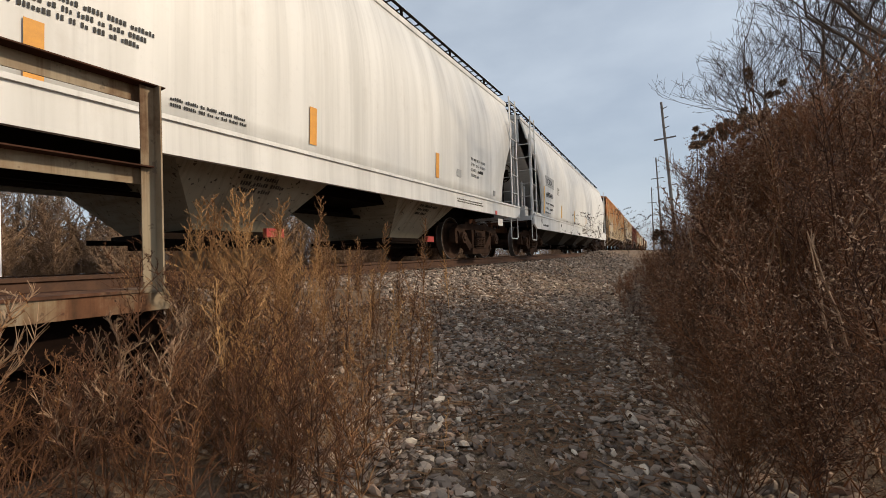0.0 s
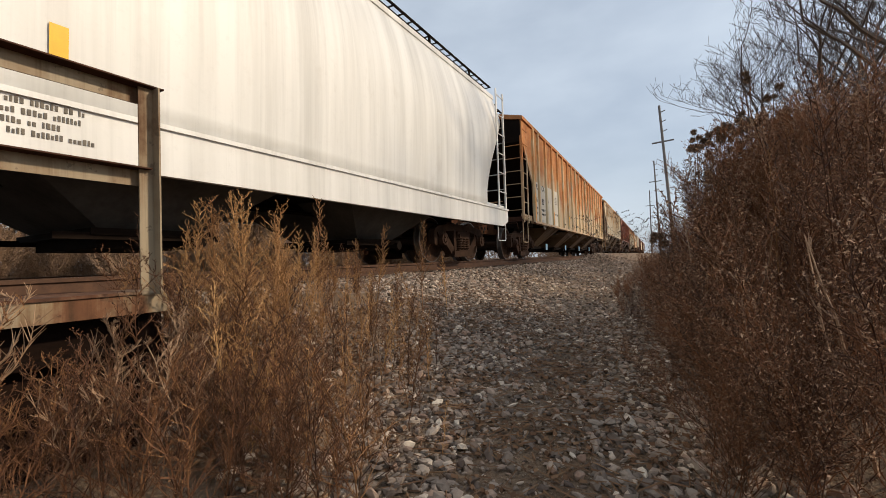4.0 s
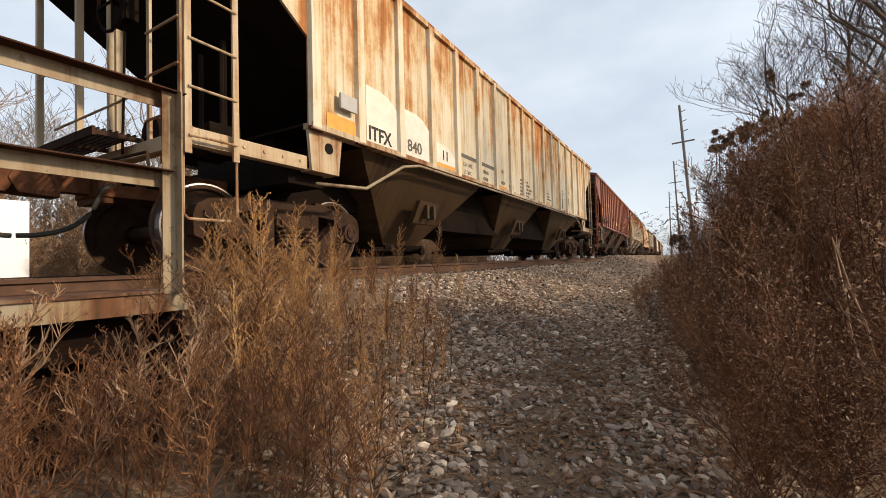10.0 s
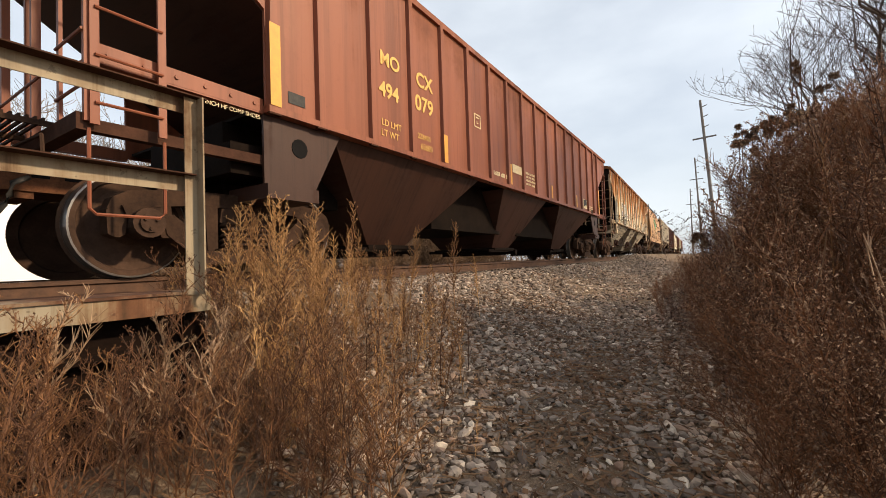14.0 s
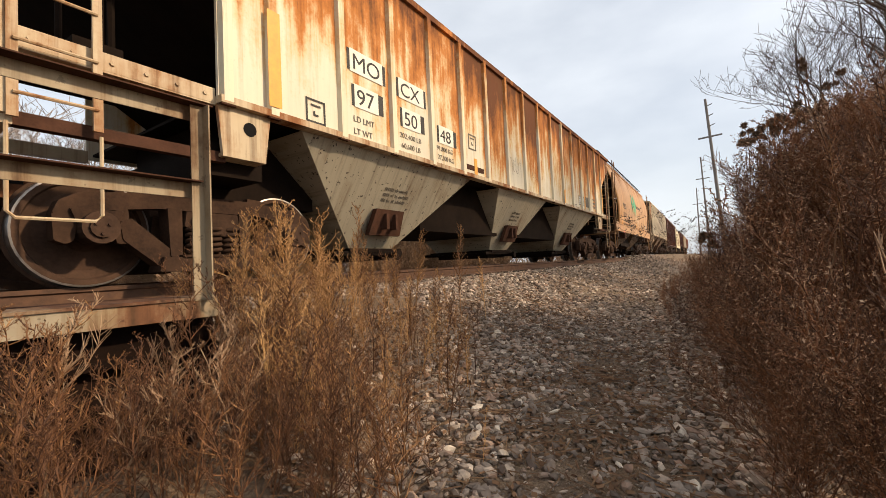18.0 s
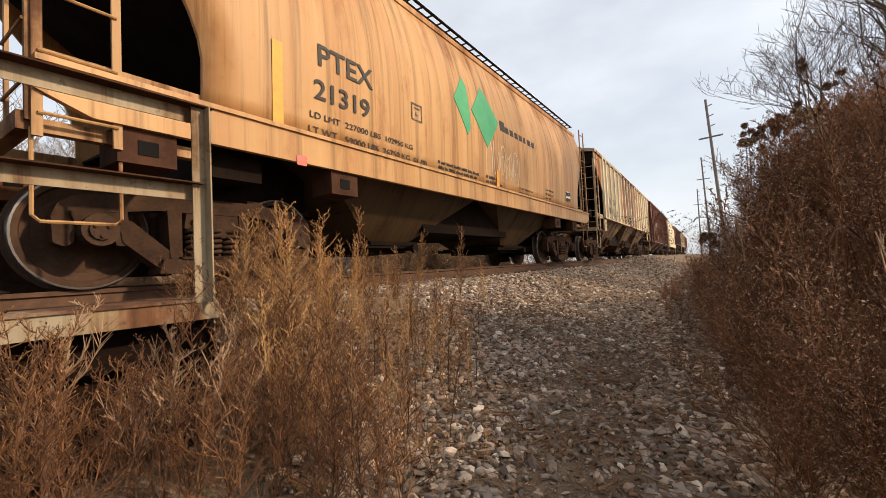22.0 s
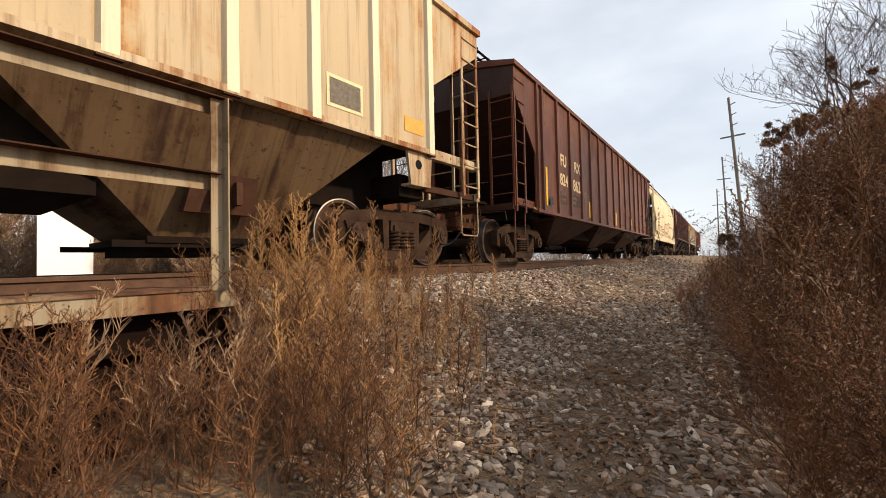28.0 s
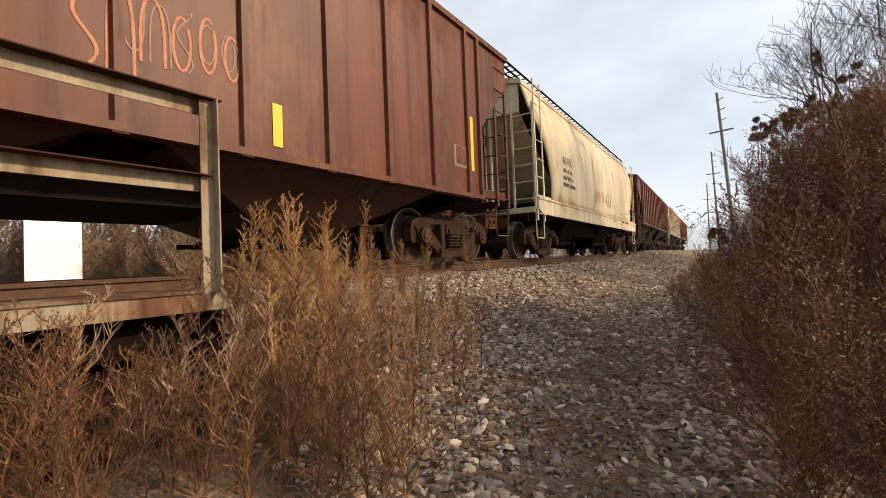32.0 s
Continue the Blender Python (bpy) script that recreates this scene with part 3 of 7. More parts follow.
# ---- the short bridge: deck edge, girder, railing ----
def make_bridge():
    y0, y1, x1 = 2.34, 3.5, 1.22
    deck = empty("bridge_walkway", (0, 0, 0), "steel bridge walkway with chipped cream edge beam and rusty plate", "bridge", kind="structure")
    bm = bmesh.new()
    box(bm, -9, x1, y0, y0 + 0.09, -0.17, -0.075)
    bmesh.ops.bevel(bm, geom=bm.edges[:], offset=0.008, segments=2)
    part("edge_beam", bm, M["deck_edge"], deck, "cream painted edge beam with rust chips")
    bm = bmesh.new()
    box(bm, -9, x1 - 0.01, y0 - 0.012, y0 + 0.34, -0.074, -0.060)
    bmesh.ops.bevel(bm, geom=bm.edges[:], offset=0.004, segments=1)
    part("edge_flange", bm, M["flange"], deck, "flaking cream flange with rust patches")
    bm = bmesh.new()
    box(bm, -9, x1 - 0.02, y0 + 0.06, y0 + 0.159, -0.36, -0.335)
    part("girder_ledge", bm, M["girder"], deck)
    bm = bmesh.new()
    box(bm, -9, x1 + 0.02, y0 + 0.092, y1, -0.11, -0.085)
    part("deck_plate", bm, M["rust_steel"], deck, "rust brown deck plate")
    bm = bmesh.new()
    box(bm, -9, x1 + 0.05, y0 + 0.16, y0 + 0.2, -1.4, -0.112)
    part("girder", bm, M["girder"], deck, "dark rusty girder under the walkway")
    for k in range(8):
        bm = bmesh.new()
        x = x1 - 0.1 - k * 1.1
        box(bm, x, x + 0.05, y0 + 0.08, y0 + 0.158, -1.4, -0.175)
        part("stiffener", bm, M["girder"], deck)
    bm = bmesh.new()
    box(bm, x1 + 0.06, x1 + 0.5, y0 + 0.1, 7.8, -1.7, -0.3)
    part("abutment", bm, M["tie"], deck)
    wall = empty("far_kerb_wall", (0, 0, 0), "low tan concrete kerb wall beyond the track", "wall", kind="structure")
    bm = bmesh.new()
    box(bm, 3.9, 6.3, 7.45, 7.75, -0.6, 0.33)
    bmesh.ops.bevel(bm, geom=bm.edges[:], offset=0.02, segments=2)
    part("wall_block", bm, M["concrete"], wall)
    for x, y, ln, rz, z in ((2.66, 2.96, 0.78, -0.46, -0.262), (3.22, 2.76, 0.34, -0.30, -0.30)):
        bm = bmesh.new()
        box(bm, -ln / 2, ln / 2, -0.08, 0.08, -0.09, 0.05)
        bmesh.ops.bevel(bm, geom=bm.edges[:], offset=0.012, segments=1)
        beam = finish(bm, "old_timber", M["grey_wood"])
        beam.location, beam.rotation_euler = (x, y, z), (0.03, 0.02, rz)
        tagged(beam, "weathered grey timber half buried in the ballast", "timber", "old timbers beside the track")
    rail = empty("bridge_railing", (0, 0, 0), "weathered steel angle railing with a mid rail on the bridge walkway", "railing")

    def angle_bar(x0, xe, z, name):
        bm = bmesh.new()
        box(bm, x0, xe, y0 - 0.040, y0 + 0.045, z + 0.029, z + 0.036)
        # the flange's darker steel carries the shade of its underside
        for f in bm.faces:
            f.material_index = 1
        box(bm, x0, xe, y0 + 0.037, y0 + 0.045, z - 0.050, z + 0.029)
        bmesh.ops.bevel(bm, geom=bm.edges[:], offset=0.0015, segments=1)
        part(name, bm, [M["galv"], M["rust_steel"]], rail)
    angle_bar(-9, x1 - 0.02, 0.94, "top_rail")
    angle_bar(-9, x1 - 0.08, 0.52, "mid_rail")
    for k in range(4):
        bm = bmesh.new()
        x = x1 - 0.05 - k * 2.3
        box(bm, x - 0.075, x - 0.005, y0 - 0.006, y0 + 0.002, -0.08, 0.966)
        box(bm, x - 0.012, x - 0.004, y0 - 0.065, y0 - 0.006, -0.08, 0.966)
        bmesh.ops.bevel(bm, geom=bm.edges[:], offset=0.0015, segments=1)
        part("post", bm, M["galv"], rail)


make_bridge()

# ---- the train ----
TRAIN_V, TRAIN_A = 4.608, -0.0391


def travel(t):
    u = t - 16.0
    return TRAIN_V * u + TRAIN_A * u * u / 2


def letters(parent, text, x, z, size, mat, y=-1.556, tilt=0.0, width=1.0, label="", bold=0.0):
    cu = bpy.data.curves.new("lettering", "FONT")
    cu.body, cu.size, cu.extrude, cu.offset = text, size * 1.37, 0.0015, bold * size
    tmp = bpy.data.objects.new("lettering", cu)
    scene.collection.objects.link(tmp)
    bpy.context.view_layer.update()
    me = bpy.data.meshes.new_from_object(tmp)
    bpy.data.objects.remove(tmp)
    bpy.data.curves.remove(cu)
    me.materials.clear()
    me.materials.append(mat)
    ob = new("lettering", me)
    ob.parent = parent
    ob.location = (x, y, z)
    ob.rotation_euler = (radians(90 + tilt), 0, 0)
    ob.scale = (width, 1, 1)
    if label:
        ob["label"] = label
    return ob


def bars(parent, x, z, w, h, rows, mat, y=-1.556, tilt=0.0, seed=1):
    """Small print: broken dark bars."""
    rng = random.Random(seed)
    bm = bmesh.new()
    for r in range(rows):
        zz = -r * h * 1.7
        xx = 0.0
        while xx < w * rng.uniform(0.8, 1.0):
            for c in range(rng.randint(2, 7)):
                l = rng.uniform(0.28, 0.5) * h
                box(bm, xx, xx + l, -0.0015, 0.0015, zz, zz + h * rng.choice((1.0, 1.0, 0.72)))
                xx += l + h * 0.24
            xx += h * 0.6
    ob = tagged(part("stencil", bm, mat, parent), kind="stuff")
    ob.location = (x, y, z)
    ob.rotation_euler = (radians(tilt), 0, 0)
    return ob


def plate(parent, name, x0, x1, z0, z1, mat, y=-1.553, tilt=0.0, label="", thick=0.003):
    bm = bmesh.new()
    box(bm, x0, x1, -thick, 0, 0, z1 - z0)
    ob = part(name, bm, mat, parent, label)
    ob.location = (0, y, z0)
    ob.rotation_euler = (radians(tilt), 0, 0)
    return ob


def frame_mark(parent, x, z, s, mat, y=-1.556, tilt=0.0):
    bm = bmesh.new()
    w = s * 0.08
    for a, b, c, d in ((0, s, 0, w), (0, s, s - w, s), (0, w, 0, s), (s - w, s, 0, s)):
        box(bm, a, b, -0.0015, 0.0015, c, d)
    box(bm, s * 0.25, s * 0.75, -0.0015, 0.0015, s * 0.7, s * 0.78)
    box(bm, s * 0.38, s * 0.62, -0.0015, 0.0015, s * 0.3, s * 0.38)
    box(bm, s * 0.38, s * 0.46, -0.0015, 0.0015, s * 0.38, s * 0.5)
    ob = part("plate_mark", bm, mat, parent)
    ob.location = (x, y, z)
    ob.rotation_euler = (radians(tilt), 0, 0)


# shared truck meshes
def wheel_mesh():
    bm = bmesh.new()
    prof = [(0.0, -0.105), (0.10, -0.105), (0.115, -0.075), (0.17, -0.035), (0.32, -0.01), (0.385, -0.03), (0.40, -0.068), (0.440, -0.070), (0.455, -0.068), (0.457, 0.03), (0.462, 0.045), (0.484, 0.055), (0.484, 0.068), (0.40, 0.07), (0.38, 0.03), (0.17, 0.03), (0.12, 0.06), (0.10, 0.075)]
    lathe(bm, prof, 40)
    for f in bm.faces:
        r = math.hypot(f.calc_center_median().x, f.calc_center_median().z)
        f.material_index = 1 if 0.444 < r < 0.46 else 0
    return bm


def sideframe_mesh():
    bm = bmesh.new()
    t0, t1 = -0.07, 0.07
    prism(bm, [(-1.16, 0.56), (-1.12, 0.66), (-1.0, 0.73), (-0.75, 0.76), (-0.4, 0.79), (0.4, 0.79), (0.75, 0.76), (1.0, 0.73), (1.12, 0.66), (1.16, 0.56), (0.95, 0.58), (0.72, 0.62), (0.45, 0.65), (-0.45, 0.65), (-0.72, 0.62), (-0.95, 0.58)], t0, t1)
    for s in (-1, 1):
        prism(bm, [(s * 1.16, 0.56), (s * 1.00, 0.58), (s * 1.03, 0.36), (s * 1.08, 0.33), (s * 1.15, 0.36)], t0, t1)
        prism(bm, [(s * 0.80, 0.60), (s * 0.68, 0.63), (s * 0.67, 0.50), (s * 0.68, 0.34), (s * 0.76, 0.34)], t0, t1)
        prism(bm, [(s * 0.74, 0.52), (s * 0.66, 0.55), (s * 0.30, 0.24), (s * 0.22, 0.14), (s * 0.42, 0.12), (s * 0.72, 0.37)], t0 - 0.01, t1 + 0.01)
        prism(bm, [(s * 0.39, 0.66), (s * 0.27, 0.66), (s * 0.27, 0.23), (s * 0.37, 0.23)], t0 - 0.02, t1 + 0.02)
        prism(bm, [(s * 1.06, 0.60), (s * 0.72, 0.60), (s * 0.76, 0.49), (s * 1.02, 0.49)], -0.10, 0.10)
        prism(bm, [(s * 0.62, 0.76), (s * 0.40, 0.785), (s * 0.40, 0.83), (s * 0.56, 0.82)], -0.03, 0.05)
    prism(bm, [(-0.48, 0.10), (0.48, 0.10), (0.44, 0.225), (-0.44, 0.225)], -0.14, 0.10)
    prism(bm, [(-0.30, 0.225), (0.30, 0.225), (0.30, 0.245), (-0.30, 0.245)], -0.16, 0.10)
    prism(bm, [(-0.26, 0.50), (0.26, 0.50), (0.24, 0.64), (-0.24, 0.64)], -0.11, 0.06)
    bmesh.ops.bevel(bm, geom=[e for e in bm.edges if e.is_manifold], offset=0.012, segments=1)
    return bm


def spring_mesh():
    bm = bmesh.new()
    for cx, cy in ((-0.165, -0.09), (0.0, -0.09), (0.165, -0.09), (-0.09, 0.06), (0.09, 0.06)):
        pts = []
        for k in range(5 * 8 + 1):
            a = k / 8 * 2 * math.pi
            pts.append((cx + 0.068 * math.cos(a), cy + 0.068 * math.sin(a), 0.25 + 0.25 * k / 40))
        tube(bm, pts, 0.020, 5)
    return bm


PROTO = {}
BITS = {}
WHEELSETS = []


def truck(car, x, label=""):
    """A two-axle freight truck under a car, with its wheelsets."""
    t = new("truck")
    t.parent = car
    t.location = (x, 0, 0)
    t["label"] = "cast steel freight truck, grimy brown"
    if not PROTO:
        PROTO["frame"] = finish(sideframe_mesh(), "side_frame", M["truck"])
        PROTO["spring"] = finish(spring_mesh(), "spring_nest", M["truck"], smooth=True)
        bm = bmesh.new()
        prism(bm, [(-0.2, 0.42), (0.2, 0.42), (0.2, 0.58), (-0.2, 0.58)], -1.12, 1.12)
        box(bm, -0.24, 0.24, -0.35, 0.35, 0.58, 0.78)
        PROTO["bolster"] = finish(bm, "bolster", M["truck"])
        bm = wheel_mesh()
        for v in bm.verts:
            v.co.y -= 0.75
        bm2 = wheel_mesh()
        for v in bm2.verts:
            v.co.y = 0.75 - v.co.y
        me = bpy.data.meshes.new("w2")
        bm2.to_mesh(me)
        bm2.free()
        bm.from_mesh(me)
        bpy.data.meshes.remove(me)
        tube(bm, [(0, -1.02, 0), (0, 1.02, 0)], 0.085, 14)
        PROTO["wheelset"] = finish(bm, "wheelset", [M["wheel"], M["tread"]], smooth=False)
        bm = bmesh.new()
        tube(bm, [(0, -0.13, 0), (0, 0.10, 0)], 0.125, 18)
        tube(bm, [(0, -0.15, 0), (0, -0.13, 0)], 0.08, 12)
        for k in range(3):
            a = k * 2.094 + 0.5
            tube(bm, [(0.05 * math.cos(a), -0.165, 0.05 * math.sin(a)), (0.05 * math.cos(a), -0.15, 0.05 * math.sin(a))], 0.014, 6)
        PROTO["bearing"] = finish(bm, "bearing", M["wheel"], smooth=False)
        bm = bmesh.new()
        box(bm, -0.04, 0.04, -0.95, 0.95, 0.30, 0.40)
        for y in (-0.75, 0.75):
            prism(bm, [(-0.10, 0.28), (0.02, 0.24), (0.05, 0.60), (-0.06, 0.62)], y - 0.06, y + 0.06)
        PROTO["brake"] = finish(bm, "brake_beam", M["truck"])
        for o in PROTO.values():
            o.parent = t
        first = True
    else:
        first = False

    def place(key, loc, rz=0.0):
        if first and key not in place.done:
            o = PROTO[key]
            place.done.add(key)
        else:
            o = new(PROTO[key].name.split(".")[0], PROTO[key].data)
            o.parent = t
        o.location = loc
        o.rotation_euler = (0, 0, rz)
        return o
    place.done = set()
    for s in (-1, 1):
        place("frame", (0, s * 0.98, 0))
        place("spring", (0, s * 0.98, 0))
        for a in (-0.889, 0.889):
            place("bearing", (a, s * 1.02, 0.457), 0 if s < 0 else math.pi)
    place("bolster", (0, 0, 0))
    for a in (-0.889, 0.889):
        w = place("wheelset", (a, 0, 0.457))
        WHEELSETS.append(w)
    place("brake", (-0.34, 0, 0))
    place("brake", (0.34, 0, 0), math.pi)
    return t


def side_y(z, curved):
    """Half width of a car's side at a height."""
    if not curved:
        return 1.55
    return 1.56 - 0.30 * max(0.0, (z - 2.5) / 1.5) ** 2 - 0.05 * max(0.0, (2.5 - z) / 1.3) ** 2


def side_tilt(z, curved):
    if not curved:
        return 0.0
    return math.degrees(math.atan((side_y(z + 0.1, True) - side_y(z - 0.1, True)) / 0.2))


def inset(z, c):
    """How far a side's edge stands back from the car's end, at a height."""
    f = min(1.0, max(0.0, (z - c["z1"]) / (c["z2"] - c["z1"])))
    if c["curved"]:
        f = f ** 1.6
    return c["eb"] + (c["et"] - c["eb"]) * f


def side_wall(car, c, s):
    L, z0, z1 = c["L"], c["sill"], c["eave"]
    levels = sorted({z0, c["z1"], c["z2"], z1} | ({z0 + (z1 - z0) * i / 14 for i in range(15)} if c["curved"] else {z0 + 0.3}))
    bm = bmesh.new()
    n = 24
    sheets = []
    for th in (0.0, 0.035):
        rows = []
        for z in levels:
            y = s * (side_y(z, c["curved"]) - th)
            a = L / 2 - inset(z, c)
            rows.append([bm.verts.new((-a + 2 * a * k / n, y, z)) for k in range(n + 1)])
        sheets.append(rows)
    o, i = sheets
    m = len(levels)
    for r in range(m - 1):
        for k in range(n):
            bm.faces.new((o[r][k], o[r][k + 1], o[r + 1][k + 1], o[r + 1][k]))
            bm.faces.new((i[r][k], i[r + 1][k], i[r + 1][k + 1], i[r][k + 1]))
        bm.faces.new((o[r][0], o[r + 1][0], i[r + 1][0], i[r][0]))
        bm.faces.new((o[r][n], i[r][n], i[r + 1][n], o[r + 1][n]))
    for k in range(n):
        bm.faces.new((o[0][k], i[0][k], i[0][k + 1], o[0][k + 1]))
        bm.faces.new((o[m - 1][k], o[m - 1][k + 1], i[m - 1][k + 1], i[m - 1][k]))
    w = part("side_wall", bm, c["paint"], car)
    if c["curved"]:
        for p in w.data.polygons:
            p.use_smooth = abs(p.normal.y) > 0.5
    return w


def ladder(car, mat, x0, x1, y0, y1, za, zb, n, name="ladder", r=0.014):
    """Flat stiles with round rungs between two feet."""
    bm = bmesh.new()
    d = Vector((x1 - x0, y1 - y0, 0)).normalized()
    for x, y in ((x0, y0), (x1, y1)):
        box(bm, x - 0.028, x + 0.028, y - 0.012 - 0.02 * abs(d.y), y + 0.012 + 0.02 * abs(d.y), za, zb)
    for k in range(n):
        z = za + 0.15 + (zb - za - 0.3) * k / (n - 1)
        tube(bm, [(x0, y0 - 0.02, z), (x1, y1 - 0.02, z)], r, 6)
    return part(name, bm, mat, car)


def end_gear(car, c, s):
    """What stands at one end: end wall, slope sheet, posts, ladders, sill, coupler, hose, steps. s: -1 the leading end."""
    L = c["L"]
    xe = s * (L / 2 - c["et"])
    xi = s * (L / 2 - c["eb"])
    P, U = c["paint"], c["trim"]
    yt = side_y(c["eave"], c["curved"]) - 0.03
    # end wall and slope sheet
    bm = bmesh.new()
    z2 = c["z2"] - 0.05
    zs = c["sill"] + 0.07
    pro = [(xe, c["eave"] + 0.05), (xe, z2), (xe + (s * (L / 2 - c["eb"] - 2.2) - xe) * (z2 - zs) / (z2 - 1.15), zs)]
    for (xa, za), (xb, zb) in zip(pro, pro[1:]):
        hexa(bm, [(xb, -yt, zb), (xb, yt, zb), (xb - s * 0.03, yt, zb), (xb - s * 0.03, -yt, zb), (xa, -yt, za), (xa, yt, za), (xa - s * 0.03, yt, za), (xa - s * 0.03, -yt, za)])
    # where end_mat is near-black, the end bay's shade is in the colour
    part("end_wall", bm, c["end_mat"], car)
    # centre sill stub and bolster
    bm = bmesh.new()
    box(bm, s * (L / 2 - 0.55), s * (L / 2 - 4.8), -0.26, 0.26, 0.76, 1.08)
    draft = part("draft_sill", bm, M["draft"], car, "rust brown draft sill with key slots")
    if "key_slot" not in BITS:
        bm = bmesh.new()
        box(bm, -0.06, 0.06, -0.266, -0.261, 0.88, 0.96)
        BITS["key_slot"] = part("key_slot", bm, M["void"], draft)
        BITS["key_slot"].location = (s * (L / 2 - 0.80), 0, 0)
    else:
        share(BITS["key_slot"], draft, (s * (L / 2 - 0.80), 0, 0))
    for k in (1, 2):
        share(BITS["key_slot"], draft, (s * (L / 2 - 0.80 - 0.22 * k), 0, 0))
    bm = bmesh.new()
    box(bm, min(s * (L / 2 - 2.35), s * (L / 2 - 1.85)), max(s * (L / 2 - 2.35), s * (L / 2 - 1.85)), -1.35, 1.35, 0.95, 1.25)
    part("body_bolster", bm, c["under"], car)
    # a solid dark box, which also fills in the shade below the slope sheet
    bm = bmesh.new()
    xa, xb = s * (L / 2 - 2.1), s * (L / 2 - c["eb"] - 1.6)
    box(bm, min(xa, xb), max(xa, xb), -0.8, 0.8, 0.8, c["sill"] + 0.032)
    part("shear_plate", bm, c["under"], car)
    # end sill, the side sill's extension and the low beam that carries the step
    bm = bmesh.new()
    box(bm, xe - 0.05, xe + 0.05, -1.5, 1.5, 1.04, 1.16)
    part("end_sill", bm, U if U != P or c["curved"] else M["rust_steel"], car)
    for y in (-1.50, 1.46):
        bm = bmesh.new()
        box(bm, min(xe, xi), max(xe, xi), y, y + 0.035, c["plat"] - 0.03, c["plat"] + 0.10)
        box(bm, min(xe, xi), max(xe, xi), y + 0.002, y + 0.10, c["plat"] - 0.045, c["plat"] - 0.03)
        for k in range(6):
            xr = xe + (xi - xe) * (k + 0.6) / 6
            tube(bm, [(xr, y - 0.012 * (1 if y < 0 else -4), c["plat"] + 0.035), (xr, y + 0.02, c["plat"] + 0.035)], 0.018, 6)
        part("sill_extension", bm, U, car)
    if c["plat"] > 1.3:
        for y in (-1.46, 1.38):
            bm = bmesh.new()
            xa = xi - s * 0.1
            box(bm, min(xe, xa), max(xe, xa), y, y + 0.08, 1.05, 1.14)
            part("step_beam", bm, U if U not in (P, M["trim_rust"]) else M["rust_steel"], car)
    # corner post on the far side, thin posts between
    for y, w, zt in ((1.5, 0.03, c["eave"] + 0.02), (-0.46, 0.022, c["eave"] - 0.1), (0.41, 0.03, z2 + 0.3), (-0.30, 0.018, z2 - 0.2)):
        bm = bmesh.new()
        box(bm, xe - 0.03, xe + 0.03, y - w, y + w, 1.10, zt)
        part("corner_post" if abs(y) > 1 else "end_post", bm, U, car)
    ladder(car, U, xe - s * 0.04, xe - s * 0.47, -1.54, -1.54, c["plat"] - 0.5 if c["plat"] > 1.3 else 1.0, c["eave"] - 0.02 if c["curved"] else min(3.75, c["z2"] + 0.45), 8 if c["plat"] > 1.3 else 7, r=0.012)
    # rungs of the end ladder between the corner and one slim stile
    bm = bmesh.new()
    box(bm, xe - 0.012, xe + 0.012, -1.04, -0.99, 1.12, c["z2"] + 0.1)
    box(bm, xe - 0.014, xe + 0.014, -1.53, -1.49, 1.10, c["z2"] + 0.12)
    for k in range(6):
        z = 1.35 + (c["z2"] - 1.5) * k / 5
        tube(bm, [(xe + s * 0.02, -1.52, z), (xe + s * 0.02, -1.0, z)], 0.012, 6)
    part("end_ladder", bm, U, car)
    for ya, yb, z in ((-0.95, 0.95, 1.62), (0.5, 1.45, 2.3)):
        bm = bmesh.new()
        tube(bm, [(xe + s * 0.03, ya, z), (xe + s * 0.03, yb, z)], 0.012, 6)
        part("grab_iron", bm, U, car)
    # stirrup step, drawn in at the foot
    bm = bmesh.new()
    xa, xb = xe - s * 0.02, xe - s * 0.5
    tube(bm, [(xa, -1.5, 1.06), (xa, -1.5, 0.50), (xa - s * 0.04, -1.5, 0.46), (xb + s * 0.04, -1.5, 0.46), (xb, -1.5, 0.50), (xb, -1.5, 1.06)], 0.013, 6)
    part("stirrup_step", bm, U, car)
    # crossover step of bar grating, cut lever
    bm = bmesh.new()
    box(bm, xe + s * 0.37 - 0.012, xe + s * 0.37 + 0.012, -0.92, 0.92, 1.16, 1.235)
    step = part("crossover_step", bm, M["truck"], car)
    for y in (-0.9, -0.3, 0.3, 0.9):
        bm = bmesh.new()
        box(bm, min(xe, xe + s * 0.357), max(xe, xe + s * 0.357), y - 0.012, y + 0.012, 1.17, 1.21)
        part("step_bar", bm, M["truck"], step)
    if "slat" not in BITS:
        bm = bmesh.new()
        box(bm, -0.008, 0.008, -0.9, 0.9, 1.212, 1.235)
        BITS["slat"] = part("slat", bm, M["truck"], step)
        BITS["slat"].location = (xe + s * 0.06, 0, 0)
    else:
        share(BITS["slat"], step, (xe + s * 0.06, 0, 0))
    for k in range(1, 7):
        share(BITS["slat"], step, (xe + s * (0.06 + k * 0.045), 0, 0))
    bm = bmesh.new()
    tube(bm, [(xe + s * 0.2, -1.4, 0.98), (xe + s * 0.22, -0.5, 1.0), (xe + s * 0.42, -0.15, 0.92)], 0.012, 5)
    tube(bm, [(xe + s * 0.2, -1.4, 0.98), (xe + s * 0.2, -1.43, 0.80)], 0.012, 5)
    part("cut_lever", bm, M["truck"], car)
    # coupler
    bm = bmesh.new()
    box(bm, min(xe - s * 0.3, s * (L / 2 - 0.24)), max(xe - s * 0.3, s * (L / 2 - 0.24)), -0.075, 0.075, 0.79, 0.95)
